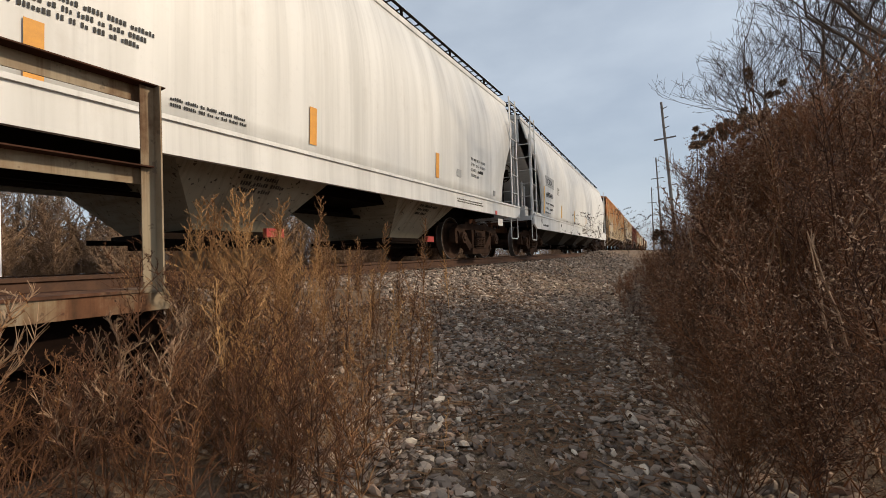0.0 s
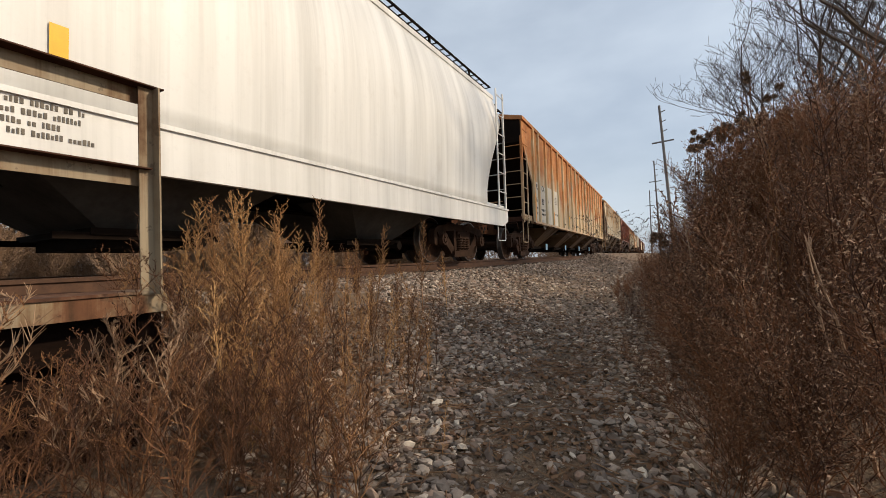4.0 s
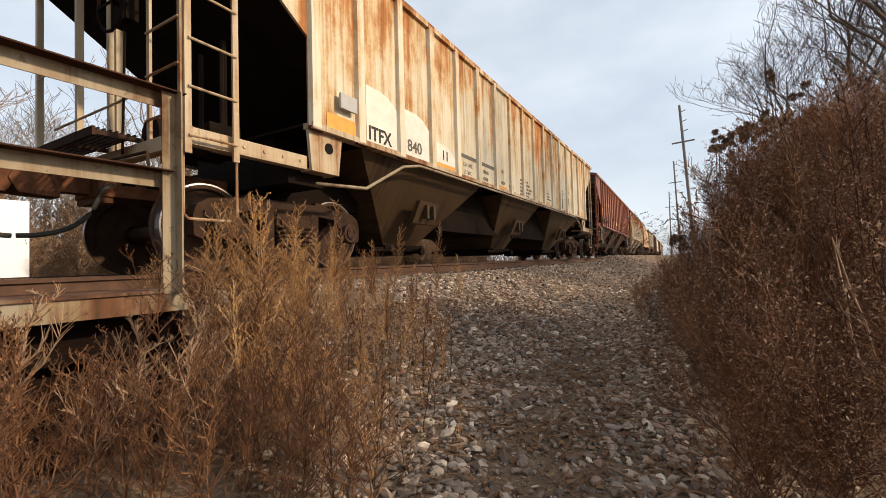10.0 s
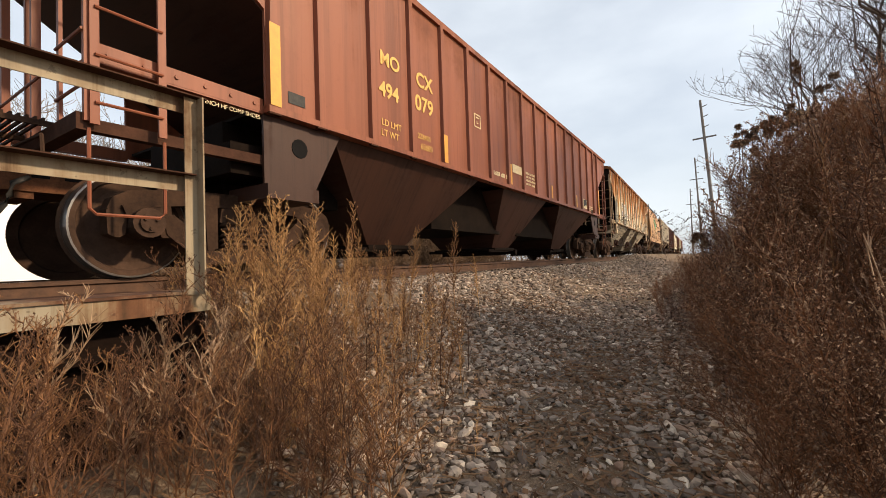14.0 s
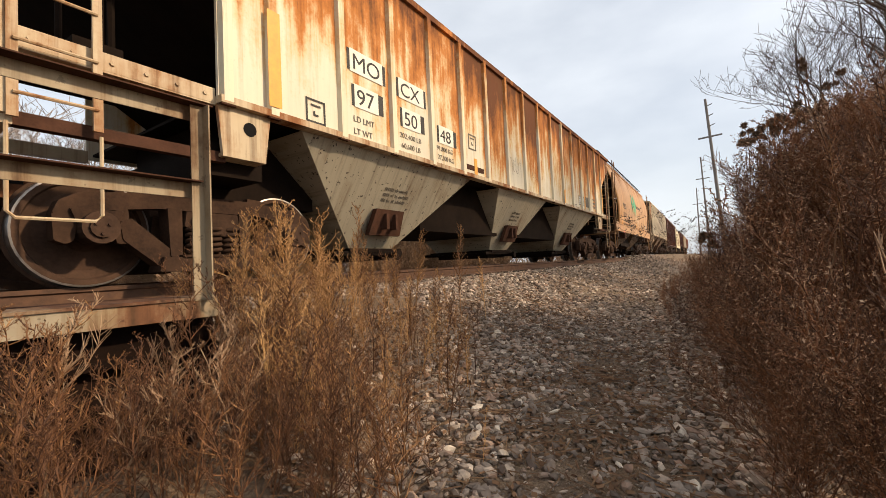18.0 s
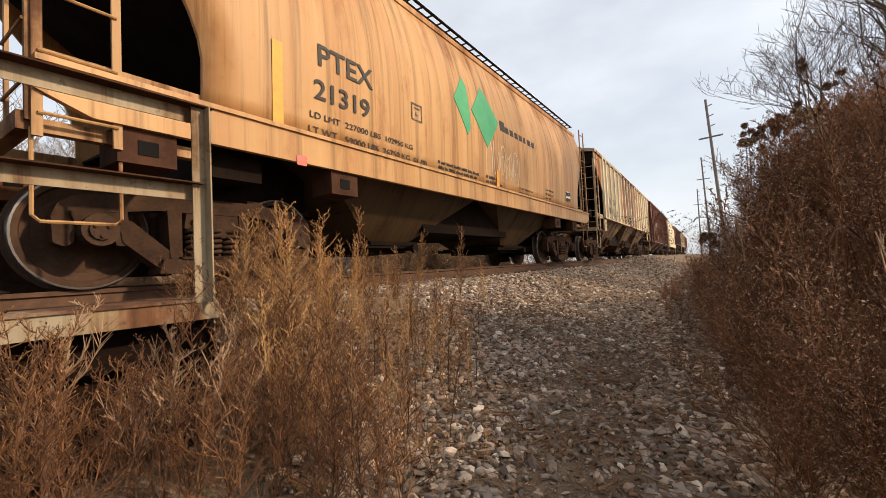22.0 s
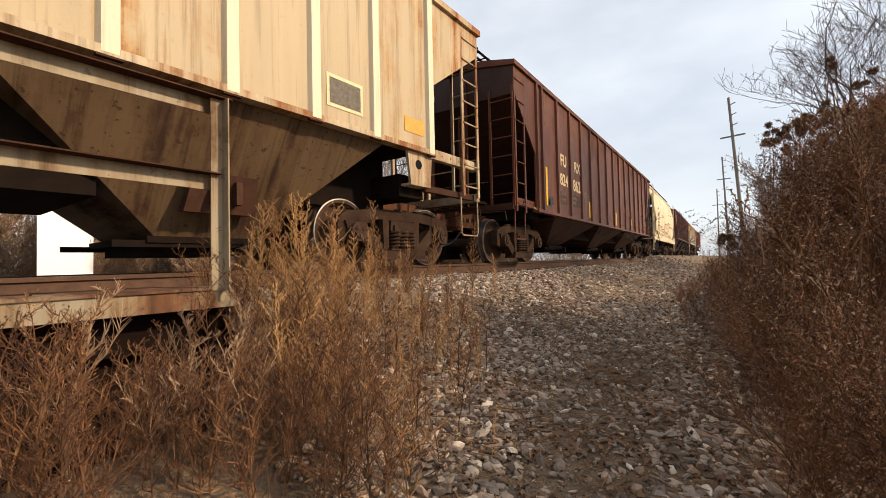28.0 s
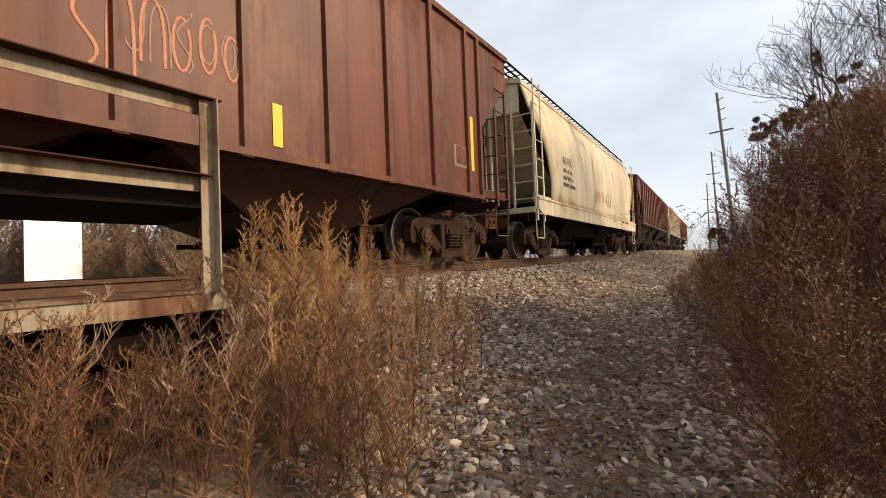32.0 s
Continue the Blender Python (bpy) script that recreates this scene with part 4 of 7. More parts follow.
    prism(bm, [(s * (L / 2 - 0.30), 0.72), (s * (L / 2 - 0.02), 0.74), (s * (L / 2 + 0.04), 0.86), (s * (L / 2 - 0.02), 1.0), (s * (L / 2 - 0.30), 1.02)], -0.16, 0.05)
    prism(bm, [(s * (L / 2 - 0.16), 0.74), (s * (L / 2 + 0.09), 0.76), (s * (L / 2 + 0.09), 0.99), (s * (L / 2 - 0.16), 1.0)], 0.05, 0.16)
    box(bm, xe + s * 0.02 - 0.06, xe + s * 0.02 + 0.06, -0.24, 0.24, 0.70, 1.05)
    part("coupler", bm, M["draft"], car, "rust brown cast coupler")
    bm = bmesh.new()
    xm = s * L / 2
    pts = [(xe + s * 0.02, -0.38, 0.86)]
    for k in range(11):
        f = k / 10
        pts.append((xe + s * 0.12 + (xm - xe - s * 0.12) * (0.15 * f + 0.85 * f * f), -0.38 + 0.20 * f, 0.80 - 0.44 * math.sin(f * math.pi * 0.5) ** 0.8))
    tube(bm, pts, 0.022, 7)
    part("air_hose", bm, M["black"], car, "black rubber air hose", smooth=True)


def hopper_car(c):
    """A covered hopper car; its place is set by its motion."""
    L = c["L"]
    car = empty("hopper_car", label=c["label"], category="freight car", group="cars of the freight train")
    near = side_wall(car, c, -1)
    side_wall(car, c, 1)
    # roof with a running board on stanchions and hatches
    bm = bmesh.new()
    a = L / 2 - c["et"] + 0.04
    yt = side_y(c["eave"], c["curved"])
    sec = [(-yt - 0.05, c["eave"] - 0.07), (-yt - 0.05, c["eave"] + 0.02), (-yt * 0.6, c["eave"] + 0.17), (0, c["eave"] + 0.26), (yt * 0.6, c["eave"] + 0.17), (yt + 0.05, c["eave"] + 0.02), (yt + 0.05, c["eave"] - 0.07), (yt - 0.02, c["eave"] - 0.07), (0, c["eave"] + 0.2), (-yt + 0.02, c["eave"] - 0.07)]
    rings = [[bm.verts.new((x, y, z)) for y, z in sec] for x in (-a, a)]
    for k in range(len(sec)):
        j = (k + 1) % len(sec)
        bm.faces.new((rings[0][k], rings[0][j], rings[1][j], rings[1][k]))
    bm.faces.new(rings[0])
    bm.faces.new(rings[1][::-1])
    part("roof", bm, c["paint"], car)
    bm = bmesh.new()
    yo, zo = (-0.20, 0.05) if c["curved"] else (0.0, 0.0)
    for y in (-0.85, -0.7, -0.55):
        box(bm, -L / 2 + 0.25, L / 2 - 0.25, y - 0.02 + yo, y + 0.02 + yo, c["eave"] + 0.34 + zo, c["eave"] + 0.37 + zo)
    for k in range(int(L / 0.3)):
        x = -L / 2 + 0.3 + k * 0.3
        box(bm, x - 0.012, x + 0.012, -0.9 + yo, -0.5 + yo, c["eave"] + 0.32 + zo, c["eave"] + 0.34 + zo)
        if L > 19 and c["curved"] and k % 6 == 0:
            box(bm, x - 0.02, x + 0.02, -0.88 + yo, -0.84 + yo, c["eave"] + 0.02, c["eave"] + 0.34 + zo)
    for s in (-1, 1):
        for k in range(9):
            y = -0.9 + k * 0.22
            box(bm, s * (L / 2 - 0.28) - 0.22, s * (L / 2 - 0.28) + 0.22, y - 0.012, y + 0.012, c["eave"] + 0.34, c["eave"] + 0.37)
    part("running_board", bm, M["dark_under"], car, "black grating running board")
    # ribs on the seen side
    if c["ribs"]:
        bm = bmesh.new()
        w, d = c["rib_w"], 0.05
        z0, z1 = c["sill"] - 0.015, c["eave"] - 0.02
        hexa(bm, [(-w / 2, 0, z0), (w / 2, 0, z0), (w * 0.36, -d, z0), (-w * 0.36, -d, z0), (-w / 2, 0, z1), (w / 2, 0, z1), (w * 0.36, -d, z1), (-w * 0.36, -d, z1)][0:4] + [(-w / 2, 0, z1), (w / 2, 0, z1), (w * 0.36, -d, z1), (-w * 0.36, -d, z1)])
        k = len(bm.faces)
        box(bm, -w * 0.55, w * 0.55, -d * 0.9, 0.0, z0 - 0.035, z0)
        bm.faces.ensure_lookup_table()
        for f in bm.faces[k:]:
            f.material_index = 1
        rib = part("rib", bm, [c["rib_mat"], M["rust_steel"]], near)
        a = L / 2 - c["eb"]
        start, step = c["ribs"]
        xs = [-a + 0.07, a - 0.07] + [start + step * k for k in range(-12, 25) if abs(start + step * k) < a - 0.35]
        c["rib_x"] = xs
        rib.location = (xs[0], -1.551, 0)
        for x in xs[1:]:
            share(rib, near, (x, -1.551, 0))
    # side sill band
    if c["band"]:
        bm = bmesh.new()
        zb0, zb1 = c["band"]
        a = L / 2 - c["et"] - 0.02
        prism(bm, [(-a, zb1), (a, zb1), (a, zb0 + 0.12), (a - 0.3, zb0), (-a + 0.3, zb0), (-a, zb0 + 0.12)], -1.575, -1.52)
        box(bm, -a, a, -1.60, -1.50, zb1 - 0.02, zb1 + 0.02)
        part("side_sill", bm, c["paint"], car)
        bm = bmesh.new()
        box(bm, -a, a, 1.50, 1.56, zb0, zb1)
        part("side_sill", bm, c["paint"], car)
    else:
        bm = bmesh.new()
        a = L / 2 - c["eb"]
        box(bm, -a, a, -1.60, -1.45, c["sill"] - 0.035, c["sill"] + 0.03)
        part("side_sill", bm, c["trim"], car)
    # hopper pockets with gates
    for k, (x, ha) in enumerate(c["pockets"]):
        bm = bmesh.new()
        zt, zb, hb, yb = c["sill"] - 0.04, c["gate"] + 0.12, c["hb"], c["pocket_y"]
        # the end hoppers reach out towards the car's ends
        out = c["reach"] * ((k == len(c["pockets"]) - 1) - (k == 0))
        xl, xr = x - ha + min(out, 0), x + ha + max(out, 0)
        x = (xl + xr) / 2
        ya = 1.47
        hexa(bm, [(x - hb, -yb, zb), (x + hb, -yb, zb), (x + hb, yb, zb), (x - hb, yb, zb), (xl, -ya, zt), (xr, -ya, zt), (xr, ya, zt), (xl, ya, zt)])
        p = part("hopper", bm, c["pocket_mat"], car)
        bm = bmesh.new()
        box(bm, x - hb - 0.1, x + hb + 0.1, -yb - 0.12, yb + 0.12, zb - 0.06, zb + 0.0)
        box(bm, x - hb, x + hb, -yb + 0.05, yb - 0.05, c["gate"] - 0.05, zb - 0.06)
        for y in (-yb - 0.1, yb + 0.06):
            box(bm, x - hb - 0.35, x + hb + 0.15, y, y + 0.05, zb - 0.10, zb - 0.04)
        tube(bm, [(x + hb * 0.6, -yb - 0.28, zb - 0.11), (x + hb * 0.6, yb, zb - 0.11)], 0.035, 8)
        tube(bm, [(x + hb * 0.6, -yb - 0.30, zb - 0.11), (x + hb * 0.6, -yb - 0.24, zb - 0.11)], 0.07, 8)
        part("outlet_gate", bm, c.get("gate_mat", c["under"]), p, "steel outlet gate")
    # added dark sheet over the hoppers, standing in for the shade there
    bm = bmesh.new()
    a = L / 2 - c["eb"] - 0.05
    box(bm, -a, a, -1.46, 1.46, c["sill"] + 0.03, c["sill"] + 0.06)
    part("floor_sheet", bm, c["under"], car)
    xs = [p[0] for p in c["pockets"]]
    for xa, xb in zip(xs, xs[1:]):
        # a solid dark block stands for the sloping sheets and their shade
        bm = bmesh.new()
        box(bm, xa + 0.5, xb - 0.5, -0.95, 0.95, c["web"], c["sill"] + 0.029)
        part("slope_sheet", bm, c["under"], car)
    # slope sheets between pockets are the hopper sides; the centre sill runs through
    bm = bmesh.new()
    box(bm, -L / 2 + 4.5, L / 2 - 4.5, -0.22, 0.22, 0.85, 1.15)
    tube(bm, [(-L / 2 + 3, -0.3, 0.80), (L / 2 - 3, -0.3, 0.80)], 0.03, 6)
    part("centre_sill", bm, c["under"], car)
    if c["gusset"]:
        for s in (-1, 1):
            bm = bmesh.new()
            xa, xb = s * (L / 2 - c["eb"] - 0.0), s * (L / 2 - c["eb"] - 1.0)
            n = 14
            zc = c["sill"] - 0.30
            ring = [(xa + (xb - xa) * 0.42 + 0.1 * math.cos(2 * math.pi * k / n), zc + 0.1 * math.sin(2 * math.pi * k / n)) for k in range(n)]
            outer = [(xa, c["sill"] - 0.04), (xb, c["sill"] - 0.04), (xb - (xb - xa) * 0.38, c["sill"] - 0.72), (xa, c["sill"] - 0.72)]
            prism(bm, outer, -1.50, -1.47)
            g = part("jacking_gusset", bm, c["pocket_mat"], car)
            bm = bmesh.new()
            prism(bm, ring, -1.506, -1.501)
            part("lightening_hole", bm, M["void"], g, "dark round hole")
            bm = bmesh.new()
            box(bm, min(xa, xa + (xb - xa) * 0.62), max(xa, xa + (xb - xa) * 0.62), -1.55, -0.9, c["sill"] - 0.86, c["sill"] - 0.72)
            part("jacking_pad", bm, c["pocket_mat"], g)
    if c["bracket"]:
        for s in (-1, 1):
            xa = s * (L / 2 - c["eb"])
            zt, zb = c["sill"] - 0.04, c["sill"] - 0.46
            bm = bmesh.new()
            prism(bm, [(xa, zt), (xa - s * 0.52, zt), (xa - s * 0.46, zb), (xa - s * 0.04, zb)], -1.53, -1.49)
            box(bm, min(xa - s * 0.04, xa - s * 0.46), max(xa - s * 0.04, xa - s * 0.46), -1.53, -1.1, zb - 0.03, zb)
            g = part("jacking_bracket", bm, c["trim"], car)
            bm = bmesh.new()
            prism(bm, [(xa - s * 0.3 + 0.065 * math.cos(k * math.pi / 6), zt - 0.16 + 0.065 * math.sin(k * math.pi / 6)) for k in range(12)], -1.536, -1.531)
            part("bracket_hole", bm, M["void"], g, "dark round hole")
    for s in (-1, 1):
        end_gear(car, c, s)
        truck(car, s * (L / 2 - c["tc"]))
    if c["gear"]:
        # brake gear on the leading or trailing platform
        s = c["gear"]
        x = s * (L / 2 - c["et"] - 0.55)
        bm = bmesh.new()
        tube(bm, [(x - 0.35, -0.6, c["plat"] + 0.22), (x + 0.35, -0.6, c["plat"] + 0.22)], 0.17, 14)
        tube(bm, [(x - 0.3, -1.05, c["plat"] + 0.1), (x + 0.1, -1.05, c["plat"] + 0.35), (x + 0.1, -1.05, c["plat"] + 1.1)], 0.025, 6)
        tube(bm, [(x + 0.22, -0.9, c["plat"]), (x + 0.22, -0.9, c["plat"] + 1.3)], 0.03, 6)
        tube(bm, [(x - 0.2, -1.2, c["plat"]), (x - 0.2, -1.2, c["plat"] + 0.9)], 0.022, 6)
        box(bm, x - 0.12, x + 0.2, -1.2, -0.95, c["plat"], c["plat"] + 0.3)
        part("brake_gear", bm, c.get("gear_mat", c["under"]), car, "grimy brake cylinder, valve and pipes")
        bm = bmesh.new()
        xw = s * (L / 2 - c["et"] + 0.16)
        rim = [(xw, -0.72 + 0.27 * math.cos(k * math.pi / 8), 2.45 + 0.27 * math.sin(k * math.pi / 8)) for k in range(17)]
        tube(bm, rim, 0.014, 6)
        for k in range(4):
            tube(bm, [(xw, -0.72, 2.45), rim[k * 4]], 0.011, 5)
        tube(bm, [(xw - s * 0.16, -0.72, 2.45), (xw, -0.72, 2.45)], 0.03, 8)
        box(bm, xw - s * 0.10 - 0.05, xw - s * 0.10 + 0.05, -0.86, -0.58, 2.28, 2.56)
        tube(bm, [(xw - s * 0.10, -0.72, 2.28), (xw - s * 0.10, -0.66, 1.1)], 0.012, 5)
        part("brake_wheel", bm, M["dark_under"], car)
    return car, near


def strip(car, x, z, h, mat, w=0.105, curved=False):
    """An upright reflective strip on the side."""
    z = max([z] + [c["sill"] + 0.03 for k, c in CARS if k == car and not c["curved"]])
    zm = z + h / 2
    ribs = [r for k, c in CARS if k == car for r in c.get("rib_x", ())]
    on = [r for r in ribs if abs(r - x) < 0.13]
    if on:
        x = on[0]
    o = plate(car, "reflector", x - w / 2, x + w / 2, z, z + h, mat, -side_y(z, curved) - (0.056 if on else (0.012 if curved else 0.006)), side_tilt(zm, curved))
    return o


CARS = []


def spec(g0, g1, **k):
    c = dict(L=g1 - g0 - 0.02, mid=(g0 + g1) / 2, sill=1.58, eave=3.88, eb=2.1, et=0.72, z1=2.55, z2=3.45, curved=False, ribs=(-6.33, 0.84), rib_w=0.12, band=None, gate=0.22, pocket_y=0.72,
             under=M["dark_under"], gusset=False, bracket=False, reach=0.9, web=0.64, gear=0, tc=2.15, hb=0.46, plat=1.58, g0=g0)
    c.update(k)
    for key in ("trim", "end_mat", "rib_mat", "pocket_mat"):
        c.setdefault(key, c["paint"])
    c["end_mat"] = c.get("end_mat") or c["paint"]
    if "pockets" not in c:
        n = c.get("n_pockets", 3)
        span = c["L"] / 2 - c["eb"] - 1.25
        c["pockets"] = [(-span + (2 * i + 1) * span / n, c.get("half", (span / n) * 0.70)) for i in range(n)]
    return c


def add_car(c):
    car, near = hopper_car(c)
    CARS.append((car, c))
    return car, (lambda X: X - c["mid"])


# white curved car that leads
cA = spec(-87.3, -67.5, reach=0.0, web=0.95, paint=M["white"], curved=True, ribs=0, sill=1.27, band=(0.97, 1.27), eb=1.75, et=0.6, z1=1.5, z2=3.4, plat=1.2, n_pockets=4, half=1.1, eave=4.08, gate=0.3, gear=1,
          under=M["dark_under"], pocket_mat=M["grey_pocket"], label="white curved-side covered hopper car with black stencils")
carA, ax = add_car(cA)
cB = spec(-67.5, -47.7, reach=0.0, web=0.95, paint=M["white"], curved=True, ribs=0, sill=1.2, band=(0.80, 1.2), eb=1.75, et=0.6, z1=1.5, z2=3.4, plat=1.2, n_pockets=4, half=1.5, eave=4.08, gate=0.3, gear=-1,
          pocket_mat=M["dull_grey"], gear_mat=M["white"], label="white curved-side covered hopper car with grey lettering panel")
carB, bx = add_car(cB)
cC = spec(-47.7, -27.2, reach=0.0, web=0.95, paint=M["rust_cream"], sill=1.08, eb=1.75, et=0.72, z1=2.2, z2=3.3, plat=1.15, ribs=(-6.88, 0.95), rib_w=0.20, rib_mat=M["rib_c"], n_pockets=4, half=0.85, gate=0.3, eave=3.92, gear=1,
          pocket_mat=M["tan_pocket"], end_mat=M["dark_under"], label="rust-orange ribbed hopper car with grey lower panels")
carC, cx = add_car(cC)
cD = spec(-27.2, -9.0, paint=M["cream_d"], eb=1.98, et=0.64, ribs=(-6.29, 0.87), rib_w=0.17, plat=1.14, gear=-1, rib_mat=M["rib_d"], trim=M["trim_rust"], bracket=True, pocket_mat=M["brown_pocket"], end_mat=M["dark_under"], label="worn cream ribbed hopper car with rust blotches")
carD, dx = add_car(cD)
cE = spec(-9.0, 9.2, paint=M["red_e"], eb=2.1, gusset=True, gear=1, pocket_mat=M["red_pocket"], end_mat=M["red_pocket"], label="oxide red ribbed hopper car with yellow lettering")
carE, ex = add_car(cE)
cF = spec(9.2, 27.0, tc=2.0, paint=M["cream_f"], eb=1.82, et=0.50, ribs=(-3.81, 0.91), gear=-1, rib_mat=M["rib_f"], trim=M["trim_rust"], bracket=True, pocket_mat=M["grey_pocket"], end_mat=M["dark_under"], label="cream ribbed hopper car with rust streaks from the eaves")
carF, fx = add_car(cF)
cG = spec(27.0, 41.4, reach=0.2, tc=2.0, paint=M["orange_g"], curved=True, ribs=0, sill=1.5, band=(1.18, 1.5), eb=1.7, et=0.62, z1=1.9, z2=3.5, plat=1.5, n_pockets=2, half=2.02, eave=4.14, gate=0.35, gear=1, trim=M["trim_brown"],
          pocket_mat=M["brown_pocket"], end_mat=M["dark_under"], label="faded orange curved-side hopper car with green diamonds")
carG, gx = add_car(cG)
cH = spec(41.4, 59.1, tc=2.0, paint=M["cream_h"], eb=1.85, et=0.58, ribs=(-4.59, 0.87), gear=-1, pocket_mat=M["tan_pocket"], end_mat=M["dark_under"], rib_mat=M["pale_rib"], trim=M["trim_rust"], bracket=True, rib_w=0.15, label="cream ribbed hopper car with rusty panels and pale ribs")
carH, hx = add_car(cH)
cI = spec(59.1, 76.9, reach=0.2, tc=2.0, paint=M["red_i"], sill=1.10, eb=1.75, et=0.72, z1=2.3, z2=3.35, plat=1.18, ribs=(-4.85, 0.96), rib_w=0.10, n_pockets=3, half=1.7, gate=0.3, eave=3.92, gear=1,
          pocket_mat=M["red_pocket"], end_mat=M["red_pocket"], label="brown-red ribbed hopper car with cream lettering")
carI, ix = add_car(cI)
cJ = spec(76.9, 90.6, reach=0.2, paint=M["cream_j"], curved=True, ribs=0, sill=1.35, band=(1.0, 1.35), eb=1.7, et=0.62, z1=1.7, z2=3.4, plat=1.35, n_pockets=2, eave=4.06, gate=0.35, gear=0,
          pocket_mat=M["dark_under"], label="pale cream curved-side hopper car with faded stencils")
carJ, jx = add_car(cJ)
cK = spec(90.6, 108.4, paint=M["red_i"], eb=2.0, pocket_mat=M["dark_under"], label="dark brown ribbed hopper car at the train's far part")
carK, kx = add_car(cK)
cL = spec(108.4, 126.0, paint=M["cream_d"], eb=2.0, pocket_mat=M["dark_under"], label="cream ribbed hopper car far down the track")
carL, lx = add_car(cL)
cN = spec(126.0, 144.0, paint=M["red_e"], eb=2.0, pocket_mat=M["dark_under"], label="red ribbed hopper car far down the track")
carN, nx = add_car(cN)

# ---- lettering, stencils and fittings on the cars ----
bars(carA, -0.51, 1.90, 0.98, 0.039, 3, M["black"], -1.556, 2.2, 2)
strip(carA, -0.24, 1.30, 0.40, M["old_orange"], 0.105, True)
strip(carA, 2.19, 1.40, 0.43, M["old_orange"], 0.105, True)
strip(carA, 5.06, 1.44, 0.43, M["old_orange"], 0.105, True)
bars(carA, 0.62, 1.44, 0.81, 0.030, 2, M["black"], -1.534, 3.6, 3)
bars(carA, 1.19, 1.17, 0.76, 0.030, 2, M["black"], -1.515, 4.5, 4)
for x, z, txt in ((6.42, 2.00, "EX W 10-1  H 8-0"), (6.42, 1.89, "E W   9-5   H 13-1"), (6.42, 1.78, "CU FT"), (6.42, 1.67, "CU M 161")):
    letters(carA, txt, x, z, 0.062, M["black"], -side_y(z, True) - 0.006, side_tilt(z, True), 1.1)
bars(carA, 6.75, 1.78, 0.22, 0.062, 1, M["black"], -side_y(1.78, True) - 0.006, side_tilt(1.78, True), 5)
plate(carA, "notice_plate", 5.80, 5.98, 1.58, 1.72, M["panel_grey"], -1.543, 2.8, "")
bars(carA, 5.72, 1.13, 1.20, 0.026, 2, M["faded"], -1.579, 0.0, 6)
letters(carA, "Empty Load-1/4", 7.72, 0.99, 0.060, M["black"], -1.503, 5.0, 0.74, bold=0.000)
letters(carA, "Block", 8.30, 1.03, 0.060, M["black"], -1.507, 4.9, 1.00, bold=0.000)
plate(carA, "red_tag", 7.57, 7.68, 0.97, 1.06, M["pink_tag"], -1.579, 0.0, "")
plate(carA, "jack_plate", 7.71, 8.00, 0.73, 0.89, M["white_plain"], -1.579, 0.0, "")
plate(carA, "round_badge", 7.60, 7.71, 1.40, 1.52, M["panel_grey"], -1.532, 3.5, "")
plate(carB, "stencil_panel", -7.66, -6.47, 2.25, 2.59, M["panel_grey"], -1.564, 0.3, "grey lettering panel")
letters(carB, "ICRX", -7.56, 2.33, 0.190, M["black"], -1.568, 0.2, 1.50, bold=0.000)
letters(carB, "69749", -7.61, 1.89, 0.180, M["black"], -1.560, 1.8, 1.50, bold=0.020)
letters(carB, "LD LMT  196800 LB", -7.66, 1.66, 0.070, M["black"], -1.549, 2.7, 1.43, bold=0.000)
letters(carB, "LT WT    66200 LB", -7.68, 1.49, 0.070, M["black"], -1.540, 3.3, 1.43, bold=0.000)
letters(carB, "NEW 03-1995", -7.71, 1.36, 0.060, M["black"], -1.532, 3.8, 1.50, bold=0.000)
strip(carB, -7.89, 1.33, 0.86, M["yellow"], 0.105, True)
strip(carB, -5.19, 1.35, 0.46, M["yellow"], 0.105, True)
strip(carB, -2.47, 1.39, 0.44, M["yellow"], 0.105, True)
strip(carB, 0.72, 1.44, 0.30, M["yellow"], 0.105, True)
frame_mark(carB, -5.88, 2.15, 0.240, M["faded"], -1.564, 1.2)
bars(carB, -8.23, 0.91, 0.48, 0.060, 1, M["black"], -1.579, 0.0, 8)
bars(carB, -5.59, 1.09, 0.19, 0.025, 3, M["black"], -1.579, 0.0, 9)
plate(carB, "jack_hole", -8.44, -8.36, 0.98, 1.12, M["void"], -1.579, 0.0, "")
bars(carB, -0.71, 1.13, 1.74, 0.039, 4, M["faded"], -1.579, 0.0, 10)
letters(carC, "PL", -8.16, 2.11, 0.160, M["black"], -1.558, 0.0, 1.00, bold=0.030)
letters(carC, "CX", -7.46, 2.13, 0.180, M["black"], -1.558, 0.0, 1.00, bold=0.030)
letters(carC, "46", -8.24, 1.72, 0.150, M["black"], -1.558, 0.0, 1.00, bold=0.030)
letters(carC, "90", -7.48, 1.70, 0.190, M["black"], -1.558, 0.0, 1.00, bold=0.030)
letters(carC, "9", -6.69, 1.76, 0.180, M["black"], -1.558, 0.0, 1.00, bold=0.030)
letters(carC, "LD LMT", -8.27, 1.50, 0.060, M["black"], -1.558, 0.0, 1.00, bold=0.000)
letters(carC, "LT WT", -8.29, 1.33, 0.070, M["black"], -1.558, 0.0, 1.00, bold=0.000)
letters(carC, "194600 LB", -7.56, 1.48, 0.080, M["black"], -1.558, 0.0, 1.06, bold=0.000)
letters(carC, "68400 LB", -7.53, 1.35, 0.070, M["black"], -1.558, 0.0, 1.29, bold=0.000)
plate(carC, "notice_plate", -7.50, -7.27, 1.06, 1.20, M["panel_grey"], -1.554, 0.0, "")
frame_mark(carC, -5.55, 1.89, 0.240, M["faded"], -1.558, 0.0)
letters(carC, "NEW 2-89", -5.73, 1.49, 0.070, M["black"], -1.558, 0.0, 1.44, bold=0.000)
